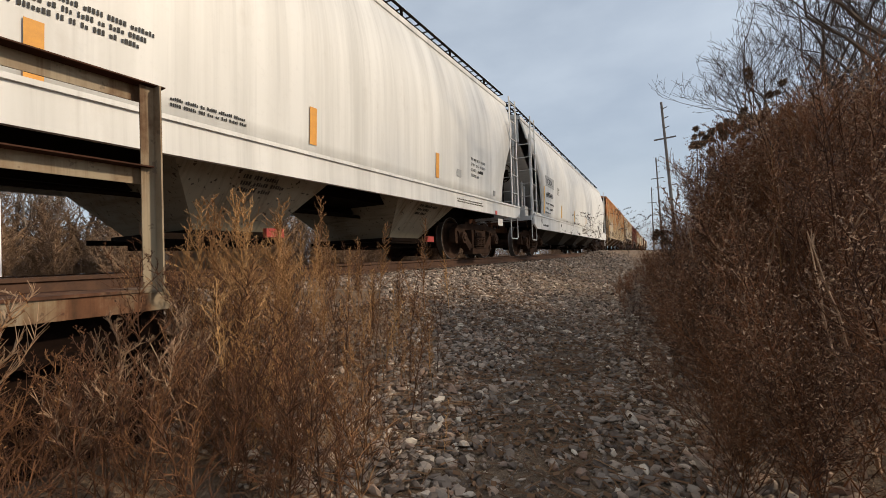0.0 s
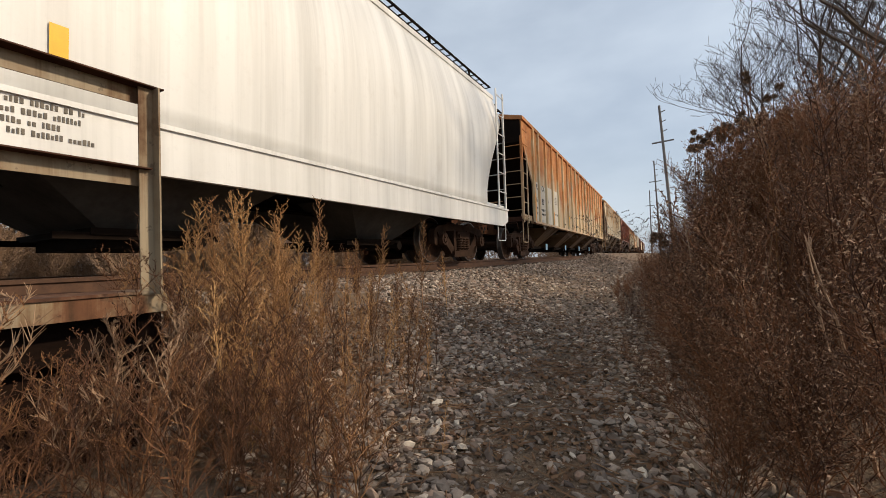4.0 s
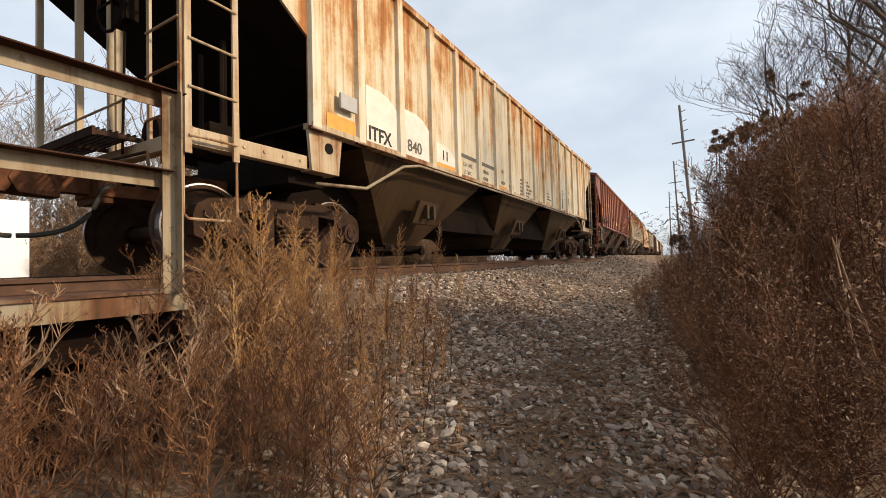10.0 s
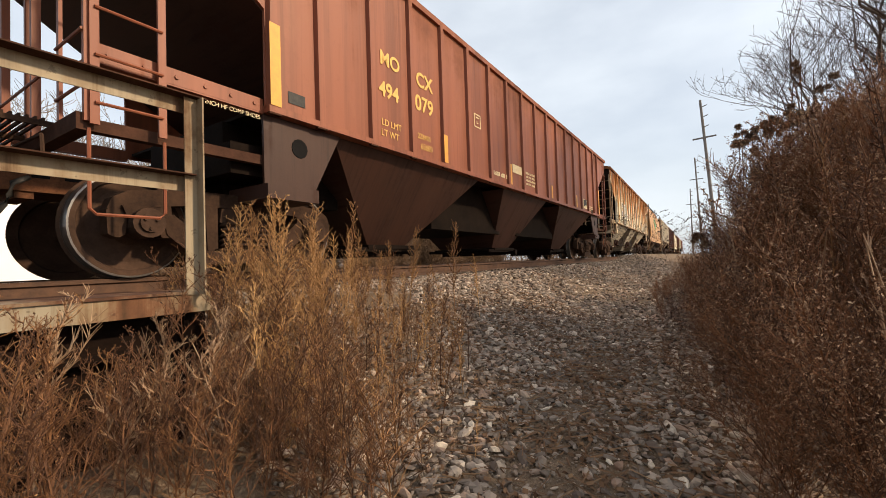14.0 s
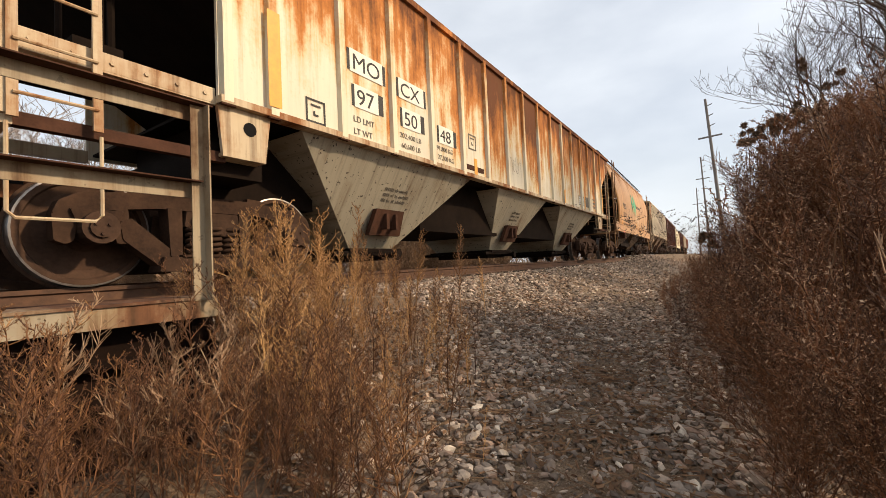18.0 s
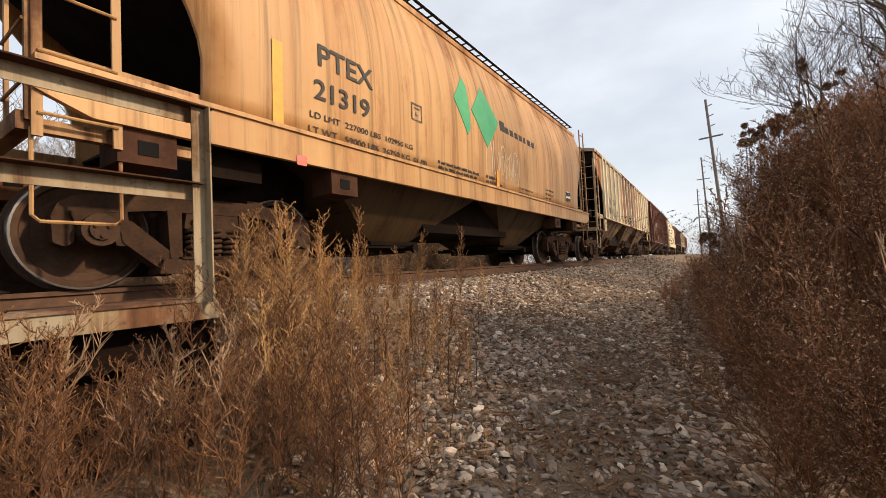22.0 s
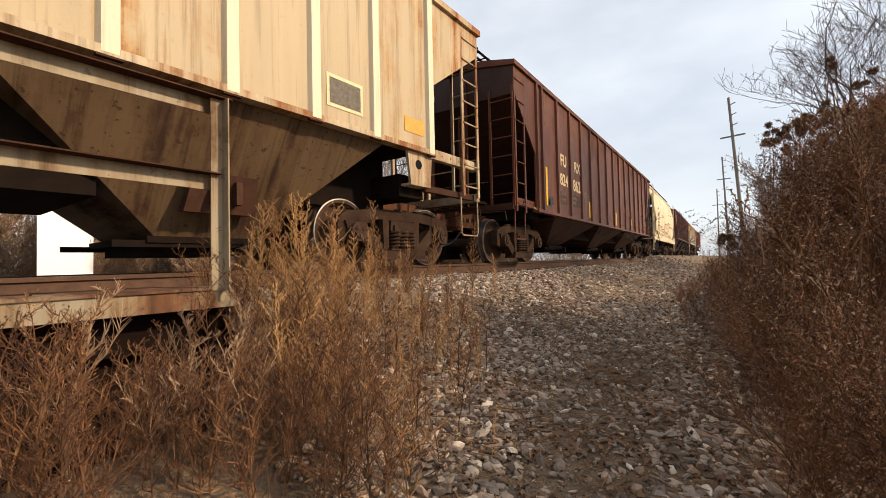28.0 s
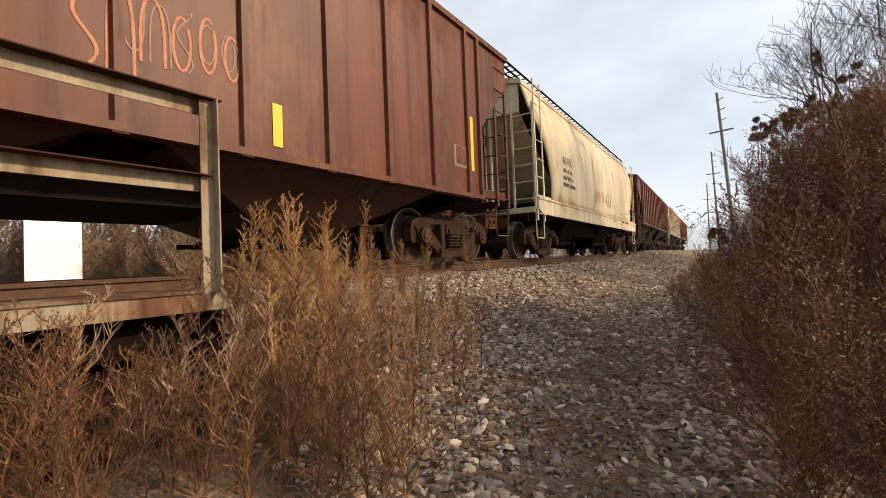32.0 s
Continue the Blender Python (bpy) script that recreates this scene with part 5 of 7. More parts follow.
strip(carC, -8.43, 1.10, 0.83, M["old_orange"], 0.130, False)
strip(carC, -5.92, 1.12, 0.46, M["old_orange"], 0.105, False)
strip(carC, -2.95, 1.23, 0.41, M["yellow"], 0.105, False)
strip(carC, -0.80, 1.24, 0.43, M["yellow"], 0.105, False)
strip(carC, 5.49, 1.03, 0.48, M["old_orange"], 0.105, False)
strip(carC, 8.04, 1.10, 0.93, M["yellow"], 0.105, False)
plate(carC, "notice_plate", 7.49, 7.68, 1.39, 1.59, M["yellow"], -1.554, 0.0, "")
bars(carC, 5.70, 1.39, 0.39, 0.044, 2, M["letter_cream"], -1.558, 0.0, 11)
plate(carC, "repainted_panel", -8.36, -7.78, 1.10, 2.32, M["panel_pale"], -1.552, 0.0, "")
plate(carC, "repainted_panel", -7.69, -6.99, 1.09, 2.29, M["panel_pale"], -1.552, 0.0, "")
plate(carC, "repainted_panel", -6.87, -6.00, 1.11, 2.36, M["panel_pale"], -1.552, 0.0, "")
plate(carC, "repainted_panel", -5.85, -5.02, 1.12, 2.37, M["panel_pale"], -1.552, 0.0, "")
bars(carD, -0.43, 1.98, 0.65, 0.053, 5, M["faded"], -1.558, 0.0, 12)
bars(carD, -1.19, 1.70, 0.25, 0.074, 2, M["faded"], -1.558, 0.0, 13)
letters(carD, "THIS CAR", 1.84, 1.93, 0.030, M["faded"], -1.558, 0.0, 1.00, bold=0.000)
letters(carD, "HAS THREE", 1.82, 1.84, 0.040, M["faded"], -1.558, 0.0, 1.00, bold=0.000)
letters(carD, "COMPARTMENTS", 1.80, 1.76, 0.040, M["faded"], -1.558, 0.0, 1.01, bold=0.000)
plate(carD, "patch", 1.77, 2.10, 1.63, 1.71, M["old_orange"], -1.554, 0.0, "")
bars(carD, 3.30, 2.22, 0.32, 0.050, 3, M["faded"], -1.558, 0.0, 14)
bars(carD, 4.12, 2.26, 0.23, 0.052, 2, M["faded"], -1.558, 0.0, 15)
plate(carD, "stencil_frame", 3.17, 3.64, 1.63, 2.02, M["white_plain"], -1.553, 0.0, "")
plate(carD, "stencil_panel", 3.19, 3.63, 1.66, 2.01, M["faded"], -1.557, 0.0, "")
plate(carD, "stencil_frame", 4.00, 4.51, 1.72, 2.10, M["white_plain"], -1.553, 0.0, "")
plate(carD, "stencil_panel", 4.03, 4.49, 1.75, 2.09, M["faded"], -1.557, 0.0, "")
plate(carD, "patch", 3.97, 4.48, 1.63, 1.71, M["old_orange"], -1.554, 0.0, "")
plate(carD, "patch", 6.31, 6.85, 1.62, 1.80, M["old_orange"], -1.554, 0.0, "")
letters(carD, "BUILT 8-80", 5.68, 1.70, 0.050, M["faded"], -1.558, 0.0, 0.91, bold=0.000)
bars(carD, 5.68, 1.64, 0.31, 0.033, 2, M["faded"], -1.558, 0.0, 16)
bars(carD, 4.95, 1.60, 0.37, 0.048, 2, M["faded"], -1.558, 0.0, 17)
letters(carE, "MO", -5.31, 2.67, 0.190, M["letter_yellow"], -1.558, 0.0, 1.00, bold=0.030)
letters(carE, "CX", -4.51, 2.65, 0.220, M["letter_yellow"], -1.558, 0.0, 1.00, bold=0.030)
letters(carE, "494", -5.34, 2.25, 0.200, M["letter_yellow"], -1.558, 0.0, 1.00, bold=0.030)
letters(carE, "079", -4.55, 2.29, 0.230, M["letter_yellow"], -1.558, 0.0, 1.00, bold=0.030)
letters(carE, "LD LMT", -5.31, 1.86, 0.090, M["letter_yellow"], -1.558, 0.0, 1.00, bold=0.000)
letters(carE, "LT WT", -5.32, 1.72, 0.090, M["letter_yellow"], -1.558, 0.0, 1.00, bold=0.000)
letters(carE, "223400", -4.51, 1.87, 0.080, M["letter_yellow"], -1.558, 0.0, 1.00, bold=0.000)
letters(carE, "63600", -4.44, 1.72, 0.090, M["letter_yellow"], -1.558, 0.0, 1.00, bold=0.000)
strip(carE, -6.92, 1.57, 0.81, M["old_orange"], 0.120, False)
strip(carE, -3.80, 1.62, 0.44, M["old_orange"], 0.105, False)
strip(carE, -1.12, 1.65, 0.43, M["old_orange"], 0.105, False)
strip(carE, 1.62, 1.65, 0.34, M["old_orange"], 0.105, False)
plate(carE, "consolidated_plate", -6.74, -6.53, 1.71, 1.83, M["black"], -1.554, 0.0, "")
frame_mark(carE, -2.73, 2.49, 0.250, M["letter_cream"], -1.558, 0.0)
letters(carE, "7 INCH HF COMP SHOES", -7.62, 1.45, 0.040, M["letter_cream"], -1.558, 0.0, 0.92, bold=0.000)
bars(carE, -0.27, 2.01, 0.67, 0.049, 4, M["letter_cream"], -1.558, 0.0, 18)
bars(carE, -1.98, 1.73, 0.65, 0.080, 1, M["letter_cream"], -1.558, 0.0, 19)
plate(carE, "badge", -1.03, -0.45, 1.93, 2.11, M["letter_cream"], -1.554, 0.0, "")
strip(carE, 4.05, 1.52, 0.40, M["old_orange"], 0.105, False)
strip(carE, 6.93, 1.62, 0.89, M["old_orange"], 0.120, False)
plate(carE, "stencil_frame", 4.86, 5.30, 1.68, 1.99, M["letter_cream"], -1.554, 0.0, "")
plate(carE, "stencil_panel", 4.90, 5.08, 1.76, 1.97, M["black"], -1.557, 0.0, "")
plate(carE, "stencil_panel", 5.09, 5.27, 1.79, 1.99, M["black"], -1.557, 0.0, "")
bars(carE, 5.59, 1.78, 0.45, 0.036, 3, M["letter_cream"], -1.558, 0.0, 20)
plate(carE, "notice_box", 5.70, 5.98, 1.56, 1.69, M["truck"], -1.600, 0.0, "")
plate(carF, "stencil_frame", 4.09, 4.66, 1.72, 2.00, M["faded"], -1.553, 0.0, "")
plate(carF, "stencil_panel", 4.11, 4.64, 1.74, 1.99, M["panel_pale"], -1.556, 0.0, "")
bars(carF, 4.15, 1.95, 0.38, 0.036, 4, M["faded"], -1.558, 0.0, 22)
plate(carF, "stencil_panel", 4.88, 5.44, 1.71, 2.03, M["faded"], -1.554, 0.0, "")
strip(carF, 2.67, 1.46, 0.37, M["old_orange"], 0.105, False)
strip(carF, 4.78, 1.61, 0.45, M["old_orange"], 0.105, False)
strip(carF, 7.09, 1.66, 0.90, M["old_orange"], 0.105, False)
bars(carF, 3.40, 1.67, 0.41, 0.030, 4, M["faded"], -1.558, 0.0, 23)
bars(carF, 5.78, 2.00, 0.27, 0.075, 3, M["faded"], -1.558, 0.0, 24)
plate(carF, "patch", 2.76, 2.91, 1.56, 1.75, M["letter_cream"], -1.554, 0.0, "")
letters(carG, "PTEX", -4.28, 2.31, 0.250, M["black"], -1.568, 0.2, 1.10, bold=0.020)
letters(carG, "21319", -4.33, 1.93, 0.220, M["black"], -1.562, 1.6, 1.15, bold=0.020)
letters(carG, "LD LMT  227000 LBS  102950 KG", -4.39, 1.71, 0.070, M["black"], -1.551, 2.6, 1.34, bold=0.000)
letters(carG, "LT WT   59000 LBS  26750 KG  01-00", -4.41, 1.54, 0.080, M["black"], -1.543, 3.1, 1.24, bold=0.000)
frame_mark(carG, -2.61, 2.15, 0.250, M["faded"], -1.564, 1.2)
bars(carG, -1.96, 1.64, 1.45, 0.048, 2, M["black"], -1.545, 3.0, 25)
bars(carG, -0.39, 1.65, 0.54, 0.052, 2, M["black"], -1.546, 2.9, 26)
letters(carG, "DO NOT OPERATE CAR", 1.12, 1.63, 0.040, M["black"], -1.547, 2.9, 1.31, bold=0.000)
letters(carG, "WITH HATCHES OR", 1.11, 1.54, 0.030, M["black"], -1.542, 3.2, 1.50, bold=0.000)
letters(carG, "GATES OPEN", 1.09, 1.44, 0.040, M["black"], -1.536, 3.5, 1.00, bold=0.000)
letters(carG, "Ex W 10-8 H 3-8", 2.75, 1.79, 0.050, M["black"], -1.554, 2.3, 1.18, bold=0.000)
letters(carG, "E W  10-5 H 13-1", 2.73, 1.68, 0.060, M["black"], -1.550, 2.7, 0.95, bold=0.000)
letters(carG, "Cu. Ft. 4275", 2.72, 1.59, 0.050, M["black"], -1.545, 3.0, 1.10, bold=0.000)
plate(carG, "stencil_frame", 4.31, 4.72, 1.70, 1.97, M["white_plain"], -1.551, 2.3, "")
plate(carG, "stencil_panel", 4.34, 4.49, 1.85, 1.94, M["black"], -1.572, 2.1, "")
plate(carG, "stencil_panel", 4.52, 4.69, 1.85, 1.95, M["black"], -1.572, 2.0, "")
plate(carG, "stencil_panel", 4.33, 4.69, 1.71, 1.78, M["black"], -1.566, 2.6, "")
strip(carG, 0.10, 1.43, 0.44, M["old_orange"], 0.120, True)
strip(carG, -4.77, 1.49, 0.87, M["old_orange"], 0.120, True)
plate(carG, "red_tag", -4.59, -4.47, 1.15, 1.25, M["pink_tag"], -1.579, 0.0, "")
letters(carH, "PL", -5.84, 2.22, 0.210, M["faded"], -1.558, 0.0, 1.00, bold=0.020)
letters(carH, "CX", -5.14, 2.24, 0.230, M["faded"], -1.558, 0.0, 1.00, bold=0.020)
letters(carH, "185", -6.01, 1.83, 0.230, M["faded"], -1.558, 0.0, 1.00, bold=0.020)
letters(carH, "76", -5.24, 1.83, 0.240, M["faded"], -1.558, 0.0, 1.00, bold=0.020)
plate(carH, "patch", -6.48, -6.33, 1.72, 2.09, M["old_orange"], -1.554, 0.0, "")
plate(carH, "patch", -1.96, -1.20, 1.74, 2.22, M["faded"], -1.554, 0.0, "")
bars(carH, -4.33, 1.95, 0.33, 0.081, 2, M["faded"], -1.558, 0.0, 27)
bars(carH, -5.41, 1.73, 0.70, 0.110, 1, M["faded"], -1.558, 0.0, 28)
plate(carH, "stencil_frame", 5.14, 5.66, 1.76, 2.12, M["letter_cream"], -1.554, 0.0, "")
plate(carH, "stencil_panel", 5.18, 5.62, 1.80, 2.08, M["faded"], -1.558, 0.0, "")
plate(carH, "patch", 1.49, 1.62, 1.51, 1.87, M["old_orange"], -1.554, 0.0, "")
plate(carH, "patch", 6.39, 6.79, 1.78, 1.98, M["old_orange"], -1.554, 0.0, "")
letters(carI, "FU", -5.57, 2.35, 0.290, M["letter_cream"], -1.558, 0.0, 1.00, bold=0.030)
letters(carI, "RX", -4.47, 2.35, 0.290, M["letter_cream"], -1.558, 0.0, 1.00, bold=0.030)
letters(carI, "824", -5.62, 1.87, 0.290, M["letter_cream"], -1.558, 0.0, 1.00, bold=0.030)
letters(carI, "862", -4.60, 1.84, 0.310, M["letter_cream"], -1.558, 0.0, 1.00, bold=0.030)
plate(carI, "old_patch", -5.64, -5.11, 1.39, 1.70, M["patch_dark"], -1.553, 0.0, "")
plate(carI, "old_patch", -4.71, -3.99, 1.41, 1.73, M["patch_dark"], -1.553, 0.0, "")
letters(carI, "LD LMT", -5.54, 1.62, 0.080, M["letter_dim"], -1.558, 0.0, 1.00, bold=0.000)
letters(carI, "LT WT", -5.56, 1.46, 0.080, M["letter_dim"], -1.558, 0.0, 1.00, bold=0.000)
letters(carI, "169900", -4.66, 1.60, 0.080, M["letter_dim"], -1.558, 0.0, 1.00, bold=0.000)
letters(carI, "83200", -4.65, 1.48, 0.080, M["letter_dim"], -1.558, 0.0, 1.00, bold=0.000)
strip(carI, -6.53, 1.26, 0.87, M["yellow"], 0.105, False)
strip(carI, -3.09, 1.23, 0.46, M["yellow"], 0.105, False)
strip(carI, 0.33, 1.21, 0.45, M["yellow"], 0.105, False)
strip(carI, 3.16, 1.21, 0.42, M["yellow"], 0.105, False)
plate(carI, "notice_box", -6.44, -6.23, 1.29, 1.47, M["black"], -1.590, 0.0, "")
letters(carI, "2 HF COMP SHOES", -6.30, 1.07, 0.040, M["letter_yellow"], -1.558, 0.0, 1.15, bold=0.000)
letters(carI, "PULL HERE", -7.32, 1.11, 0.040, M["letter_cream"], -1.558, 0.0, 1.50, bold=0.000)
strip(carI, 6.81, 1.52, 0.92, M["yellow"], 0.105, False)
plate(carI, "stencil_frame", 6.26, 6.72, 1.53, 1.87, M["letter_dim"], -1.554, 0.0, "")
plate(carI, "stencil_panel", 6.32, 6.67, 1.57, 1.86, M["red_i"], -1.557, 0.0, "")
letters(carJ, "ADFX", -4.32, 2.43, 0.220, M["faded"], -1.568, -0.7, 1.00, bold=0.000)
bars(carJ, -4.28, 2.22, 0.99, 0.109, 3, M["faded"], -1.563, 1.4, 30)


def diamond(car, pts, mat):
    """A convex painted shape, laid on the curved side in level strips."""
    bm = bmesh.new()

    def span(z):
        xs = []
        for (xa, za), (xb, zb) in zip(pts, pts[1:] + pts[:1]):
            if za != zb and min(za, zb) <= z <= max(za, zb):
                xs.append(xa + (xb - xa) * (z - za) / (zb - za))
        return min(xs), max(xs)
    lo, hi = min(p[1] for p in pts), max(p[1] for p in pts)
    rows = []
    for k in range(25):
        z = lo + (hi - lo) * min(max(k / 24, 0.001), 0.999)
        a, b = span(z)
        y = -side_y(z, True)
        rows.append([bm.verts.new(q) for q in ((a, y - 0.008, z), (b, y - 0.008, z), (b, y + 0.004, z), (a, y + 0.004, z))])
    for u, v in zip(rows, rows[1:]):
        for i in range(4):
            j = (i + 1) % 4
            bm.faces.new((u[i], u[j], v[j], v[i]))
    bm.faces.new(rows[0])
    bm.faces.new(rows[-1][::-1])
    part("emblem", bm, mat, car, "green diamond emblem")


diamond(carG, [(-1.42, 2.84), (-1.02, 3.34), (-0.92, 3.22), (-0.92, 2.42), (-1.02, 2.30)], M["green"])
diamond(carG, [(-0.84, 2.80), (-0.30, 3.40), (0.24, 2.82), (-0.30, 2.22)], M["green"])
# the maker's word beside it, as plain shapes
for k, w in enumerate((0.22, 0.17, 0.17, 0.17, 0.18, 0.12, 0.18, 0.17)):
    x = 0.30 + k * 0.235
    h = 0.21 if k == 0 else 0.13
    plate(carG, "emblem_word", x, x + w, 2.70, 2.70 + h, M["black"], -side_y(2.8, True) - 0.008, side_tilt(2.8, True))


def scrawl(car, x, z, w, h, mat, seed, n=7, curved=False, r=0.012):
    """Looping spray-paint strokes, lying on the side."""
    rng = random.Random(seed)
    bm = bmesh.new()
    for k in range(n):
        xa = x + w * k / n
        d = w / n * 0.8
        up, down = z + h * rng.uniform(0.8, 1.0), z + h * rng.uniform(0.0, 0.2)
        kind = rng.choice("nuos")
        pts = []
        for i in range(17):
            f = i / 16
            if kind == "n":
                u, v = 0.5 - 0.5 * math.cos(f * math.pi), math.sin(f * math.pi) ** 0.5
            elif kind == "u":
                u, v = 0.5 - 0.5 * math.cos(f * math.pi), 1 - math.sin(f * math.pi) ** 0.5
            elif kind == "o":
                u, v = 0.5 + 0.4 * math.cos(f * 6.0 + 1), 0.55 + 0.4 * math.sin(f * 6.0 + 1)
            else:
                u, v = 0.5 + 0.4 * math.cos(f * 7.5), 1 - f
            zz = down + (up - down) * v
            pts.append((xa + d * u, -side_y(zz, curved) - 0.003, zz))
        tube(bm, pts, r, 5)
    for v in bm.verts:
        v.co.y = -side_y(v.co.z, curved) - 0.004 + (v.co.y + side_y(v.co.z, curved) + 0.003) * 0.15
    tagged(part("graffiti", bm, mat, car), kind="stuff")


scrawl(carI, -2.5, 1.3, 0.85, 0.6, M["spray"], 3, 5, False, 0.009)
scrawl(carI, 1.6, 1.50, 1.25, 0.75, M["spray"], 4, 6, False, 0.013)
scrawl(carI, 1.9, 1.62, 0.9, 0.6, M["letter_dim"], 14, 5, False, 0.008)
scrawl(carI, -3.6, 1.55, 0.5, 0.4, M["letter_dim"], 6, 4)
scrawl(carG, -0.35, 1.60, 1.5, 0.85, M["chalk"], 5, 5, True, 0.009)
scrawl(carG, 0.1, 1.75, 1.1, 0.55, M["chalk"], 12, 6, True, 0.007)
scrawl(carF, -0.95, 1.85, 0.6, 0.45, M["faded"], 7, 4, False, 0.005)
scrawl(carF, 0.3, 1.95, 0.7, 0.2, M["faded"], 8, 3, False, 0.005)
scrawl(carJ, -1.0, 1.7, 2.6, 0.5, M["spray"], 9, 7, True, 0.02)

# tow blocks under the orange car's sill
for x in (-5.9, -3.9, 3.6, 5.1):
    bm = bmesh.new()
    box(bm, x - 0.2, x + 0.2, -1.53, -1.2, 0.92, 1.18)
    b = part("jacking_block", bm, M["rust_steel"], carG)
    bm = bmesh.new()
    box(bm, x - 0.07, x + 0.07, -1.536, -1.531, 0.99, 1.10)
    part("slot", bm, M["void"], b, "dark slot")
# loops for rope on the rust-orange car
for x in (-6.95, 6.6):
    bm = bmesh.new()
    tube(bm, [(x + 0.12 * math.cos(math.pi + k * math.pi / 8), -1.5, 1.06 + 0.12 * math.sin(math.pi + k * math.pi / 8)) for k in range(9)], 0.02, 6)
    part("tow_loop", bm, M["white_plain"], carC, "pale steel tow loop", smooth=True)
# pipe along the cream car's sill and vibrator brackets on its hoppers
bm = bmesh.new()
tube(bm, [(-7.0, -1.52, 0.95), (-6.2, -1.56, 1.0), (-5.4, -1.58, 1.42), (-5.0, -1.6, 1.5), (5.2, -1.6, 1.5), (5.9, -1.58, 1.3), (6.6, -1.5, 1.08)], 0.022, 8)
part("train_pipe", bm, M["galv"], carD, smooth=True)
for c, car, z, y in ((cD, carD, 0.86, -1.235), (cF, carF, 0.70, -1.0), (cH, carH, 0.74, -1.03)):
    for k, (x, ha) in enumerate(c["pockets"]):
        x += c["reach"] / 2 * ((k == len(c["pockets"]) - 1) - (k == 0))
        bm = bmesh.new()
        hexa(bm, [(x - 0.34, y - 0.0, z - 0.18), (x + 0.34, y - 0.0, z - 0.18), (x + 0.34, y + 0.08, z - 0.18), (x - 0.34, y + 0.08, z - 0.18),
                  (x - 0.30, y - 0.14, z + 0.18), (x + 0.30, y - 0.14, z + 0.18), (x + 0.30, y - 0.06, z + 0.18), (x - 0.30, y - 0.06, z + 0.18)])
        for s in (-0.1, 0.1):
            box(bm, x + s - 0.03, x + s + 0.03, y - 0.16, y, z - 0.1, z + 0.12)
        part("shaker_bracket", bm, c["pocket_mat"] if c is cD else M["rust_steel"], car)
# capacity stencils on the sloping hopper sides
for c, car, m in ((cF, carF, "faded"), (cA, carA, "black")):
    for k, (x, ha) in enumerate(c["pockets"]):
        x += c["reach"] / 2 * ((k == len(c["pockets"]) - 1) - (k == 0))
        zt, zb = c["sill"] - 0.04, c["gate"] + 0.12
        lean = (1.47 - c["pocket_y"]) / (zt - zb)
        z = zb + 0.66 * (zt - zb)
        bars(car, x - 0.22, z, 0.46, 0.05, 3, M[m], -(c["pocket_y"] + lean * (z - zb)) - 0.006, math.degrees(math.atan(lean)), 60 + k)
# stencils on the ends
for car, c, txt, m in ((carD, cD, "ITFX 84011", "faded"), (carF, cF, "MOCX 975048", "black"), (carH, cH, "PLCX 18576", "faded"), (carE, cE, "MOCX 494079", "letter_cream"), (carI, cI, "FURX 824862", "letter_cream"), (carB, cB, "ICRX 69749", "black")):
    xe = -c["L"] / 2 + c["et"] - 0.006
    a, b = txt.split(" ")
    for k, w in enumerate((a, b)):
        o = letters(car, w, 0, 0, 0.11, M[m])
        o.location = (xe, 0.75, 3.72 - 0.17 * k)
        o.rotation_euler = (radians(90), 0, radians(-90))

# a blue tag on each outlet of the rust-orange car
for x, ha in cC["pockets"]:
    bm = bmesh.new()
    box(bm, x + 0.14, x + 0.38, -1.12, -1.10, 0.28, 0.50)
    part("outlet_tag", bm, M["gate_blue"], carC, "small blue tag")

# red locks on the leading car's gates
for x, ha in cA["pockets"]:
    for xa in (x + 0.10,):
        bm = bmesh.new()
        box(bm, xa, xa + 0.24, -1.16, -1.10, 0.34, 0.44)
        part("gate_lock", bm, M["gate_red"], carA, "small red gate lock")

# number patches of the rust-streaked car, one sheet after another
for x, z, txt in ((-5.18, 2.44, "MO"), (-5.18, 2.02, "97"), (-4.27, 2.40, "CX"), (-4.27, 2.00, "50"), (-3.37, 1.98, "48")):
    w = 0.30 if txt in ("MO", "CX") else 0.24
    plate(carF, "number_patch", x - w - 0.04, x + w + 0.04, z - 0.02, z + 0.24, M["black"], -1.553, 0.0, "")
    plate(carF, "number_patch", x - w, x + w - 0.02 if txt in ("MO", "CX") else x + w - 0.06, z - 0.03, z + 0.25, M["white_plain"], -1.557, 0.0, "")
    letters(carF, txt, x - w + 0.03, z + 0.01, 0.20, M["black"], -1.562, 0.0, 1.15)
for x, z, txt in ((-5.45, 1.81, "LD LMT"), (-5.45, 1.66, "LT WT"), (-4.58, 1.82, "202,400 LB"), (-4.55, 1.68, "60,600 LB"), (-3.68, 1.83, "91,800 KG"), (-3.66, 1.69, "27,500 KG")):
    letters(carF, txt, x, z, 0.075, M["faded"], -1.556, 0.0, 1.05)
frame_mark(carF, -2.68, 2.05, 0.27, M["faded"], -1.556, 0.0)
plate(carF, "painted_bar", -2.80, -2.15, 1.68, 1.77, M["rust_steel"], -1.554, 0.0, "")
strip(carF, -6.45, 1.64, 0.95, M["old_orange"], 0.14, False)
strip(carF, -2.45, 1.60, 0.30, M["old_orange"], 0.105, False)
frame_mark(carF, -6.14, 1.63, 0.26, M["black"], -1.556, 0.0)

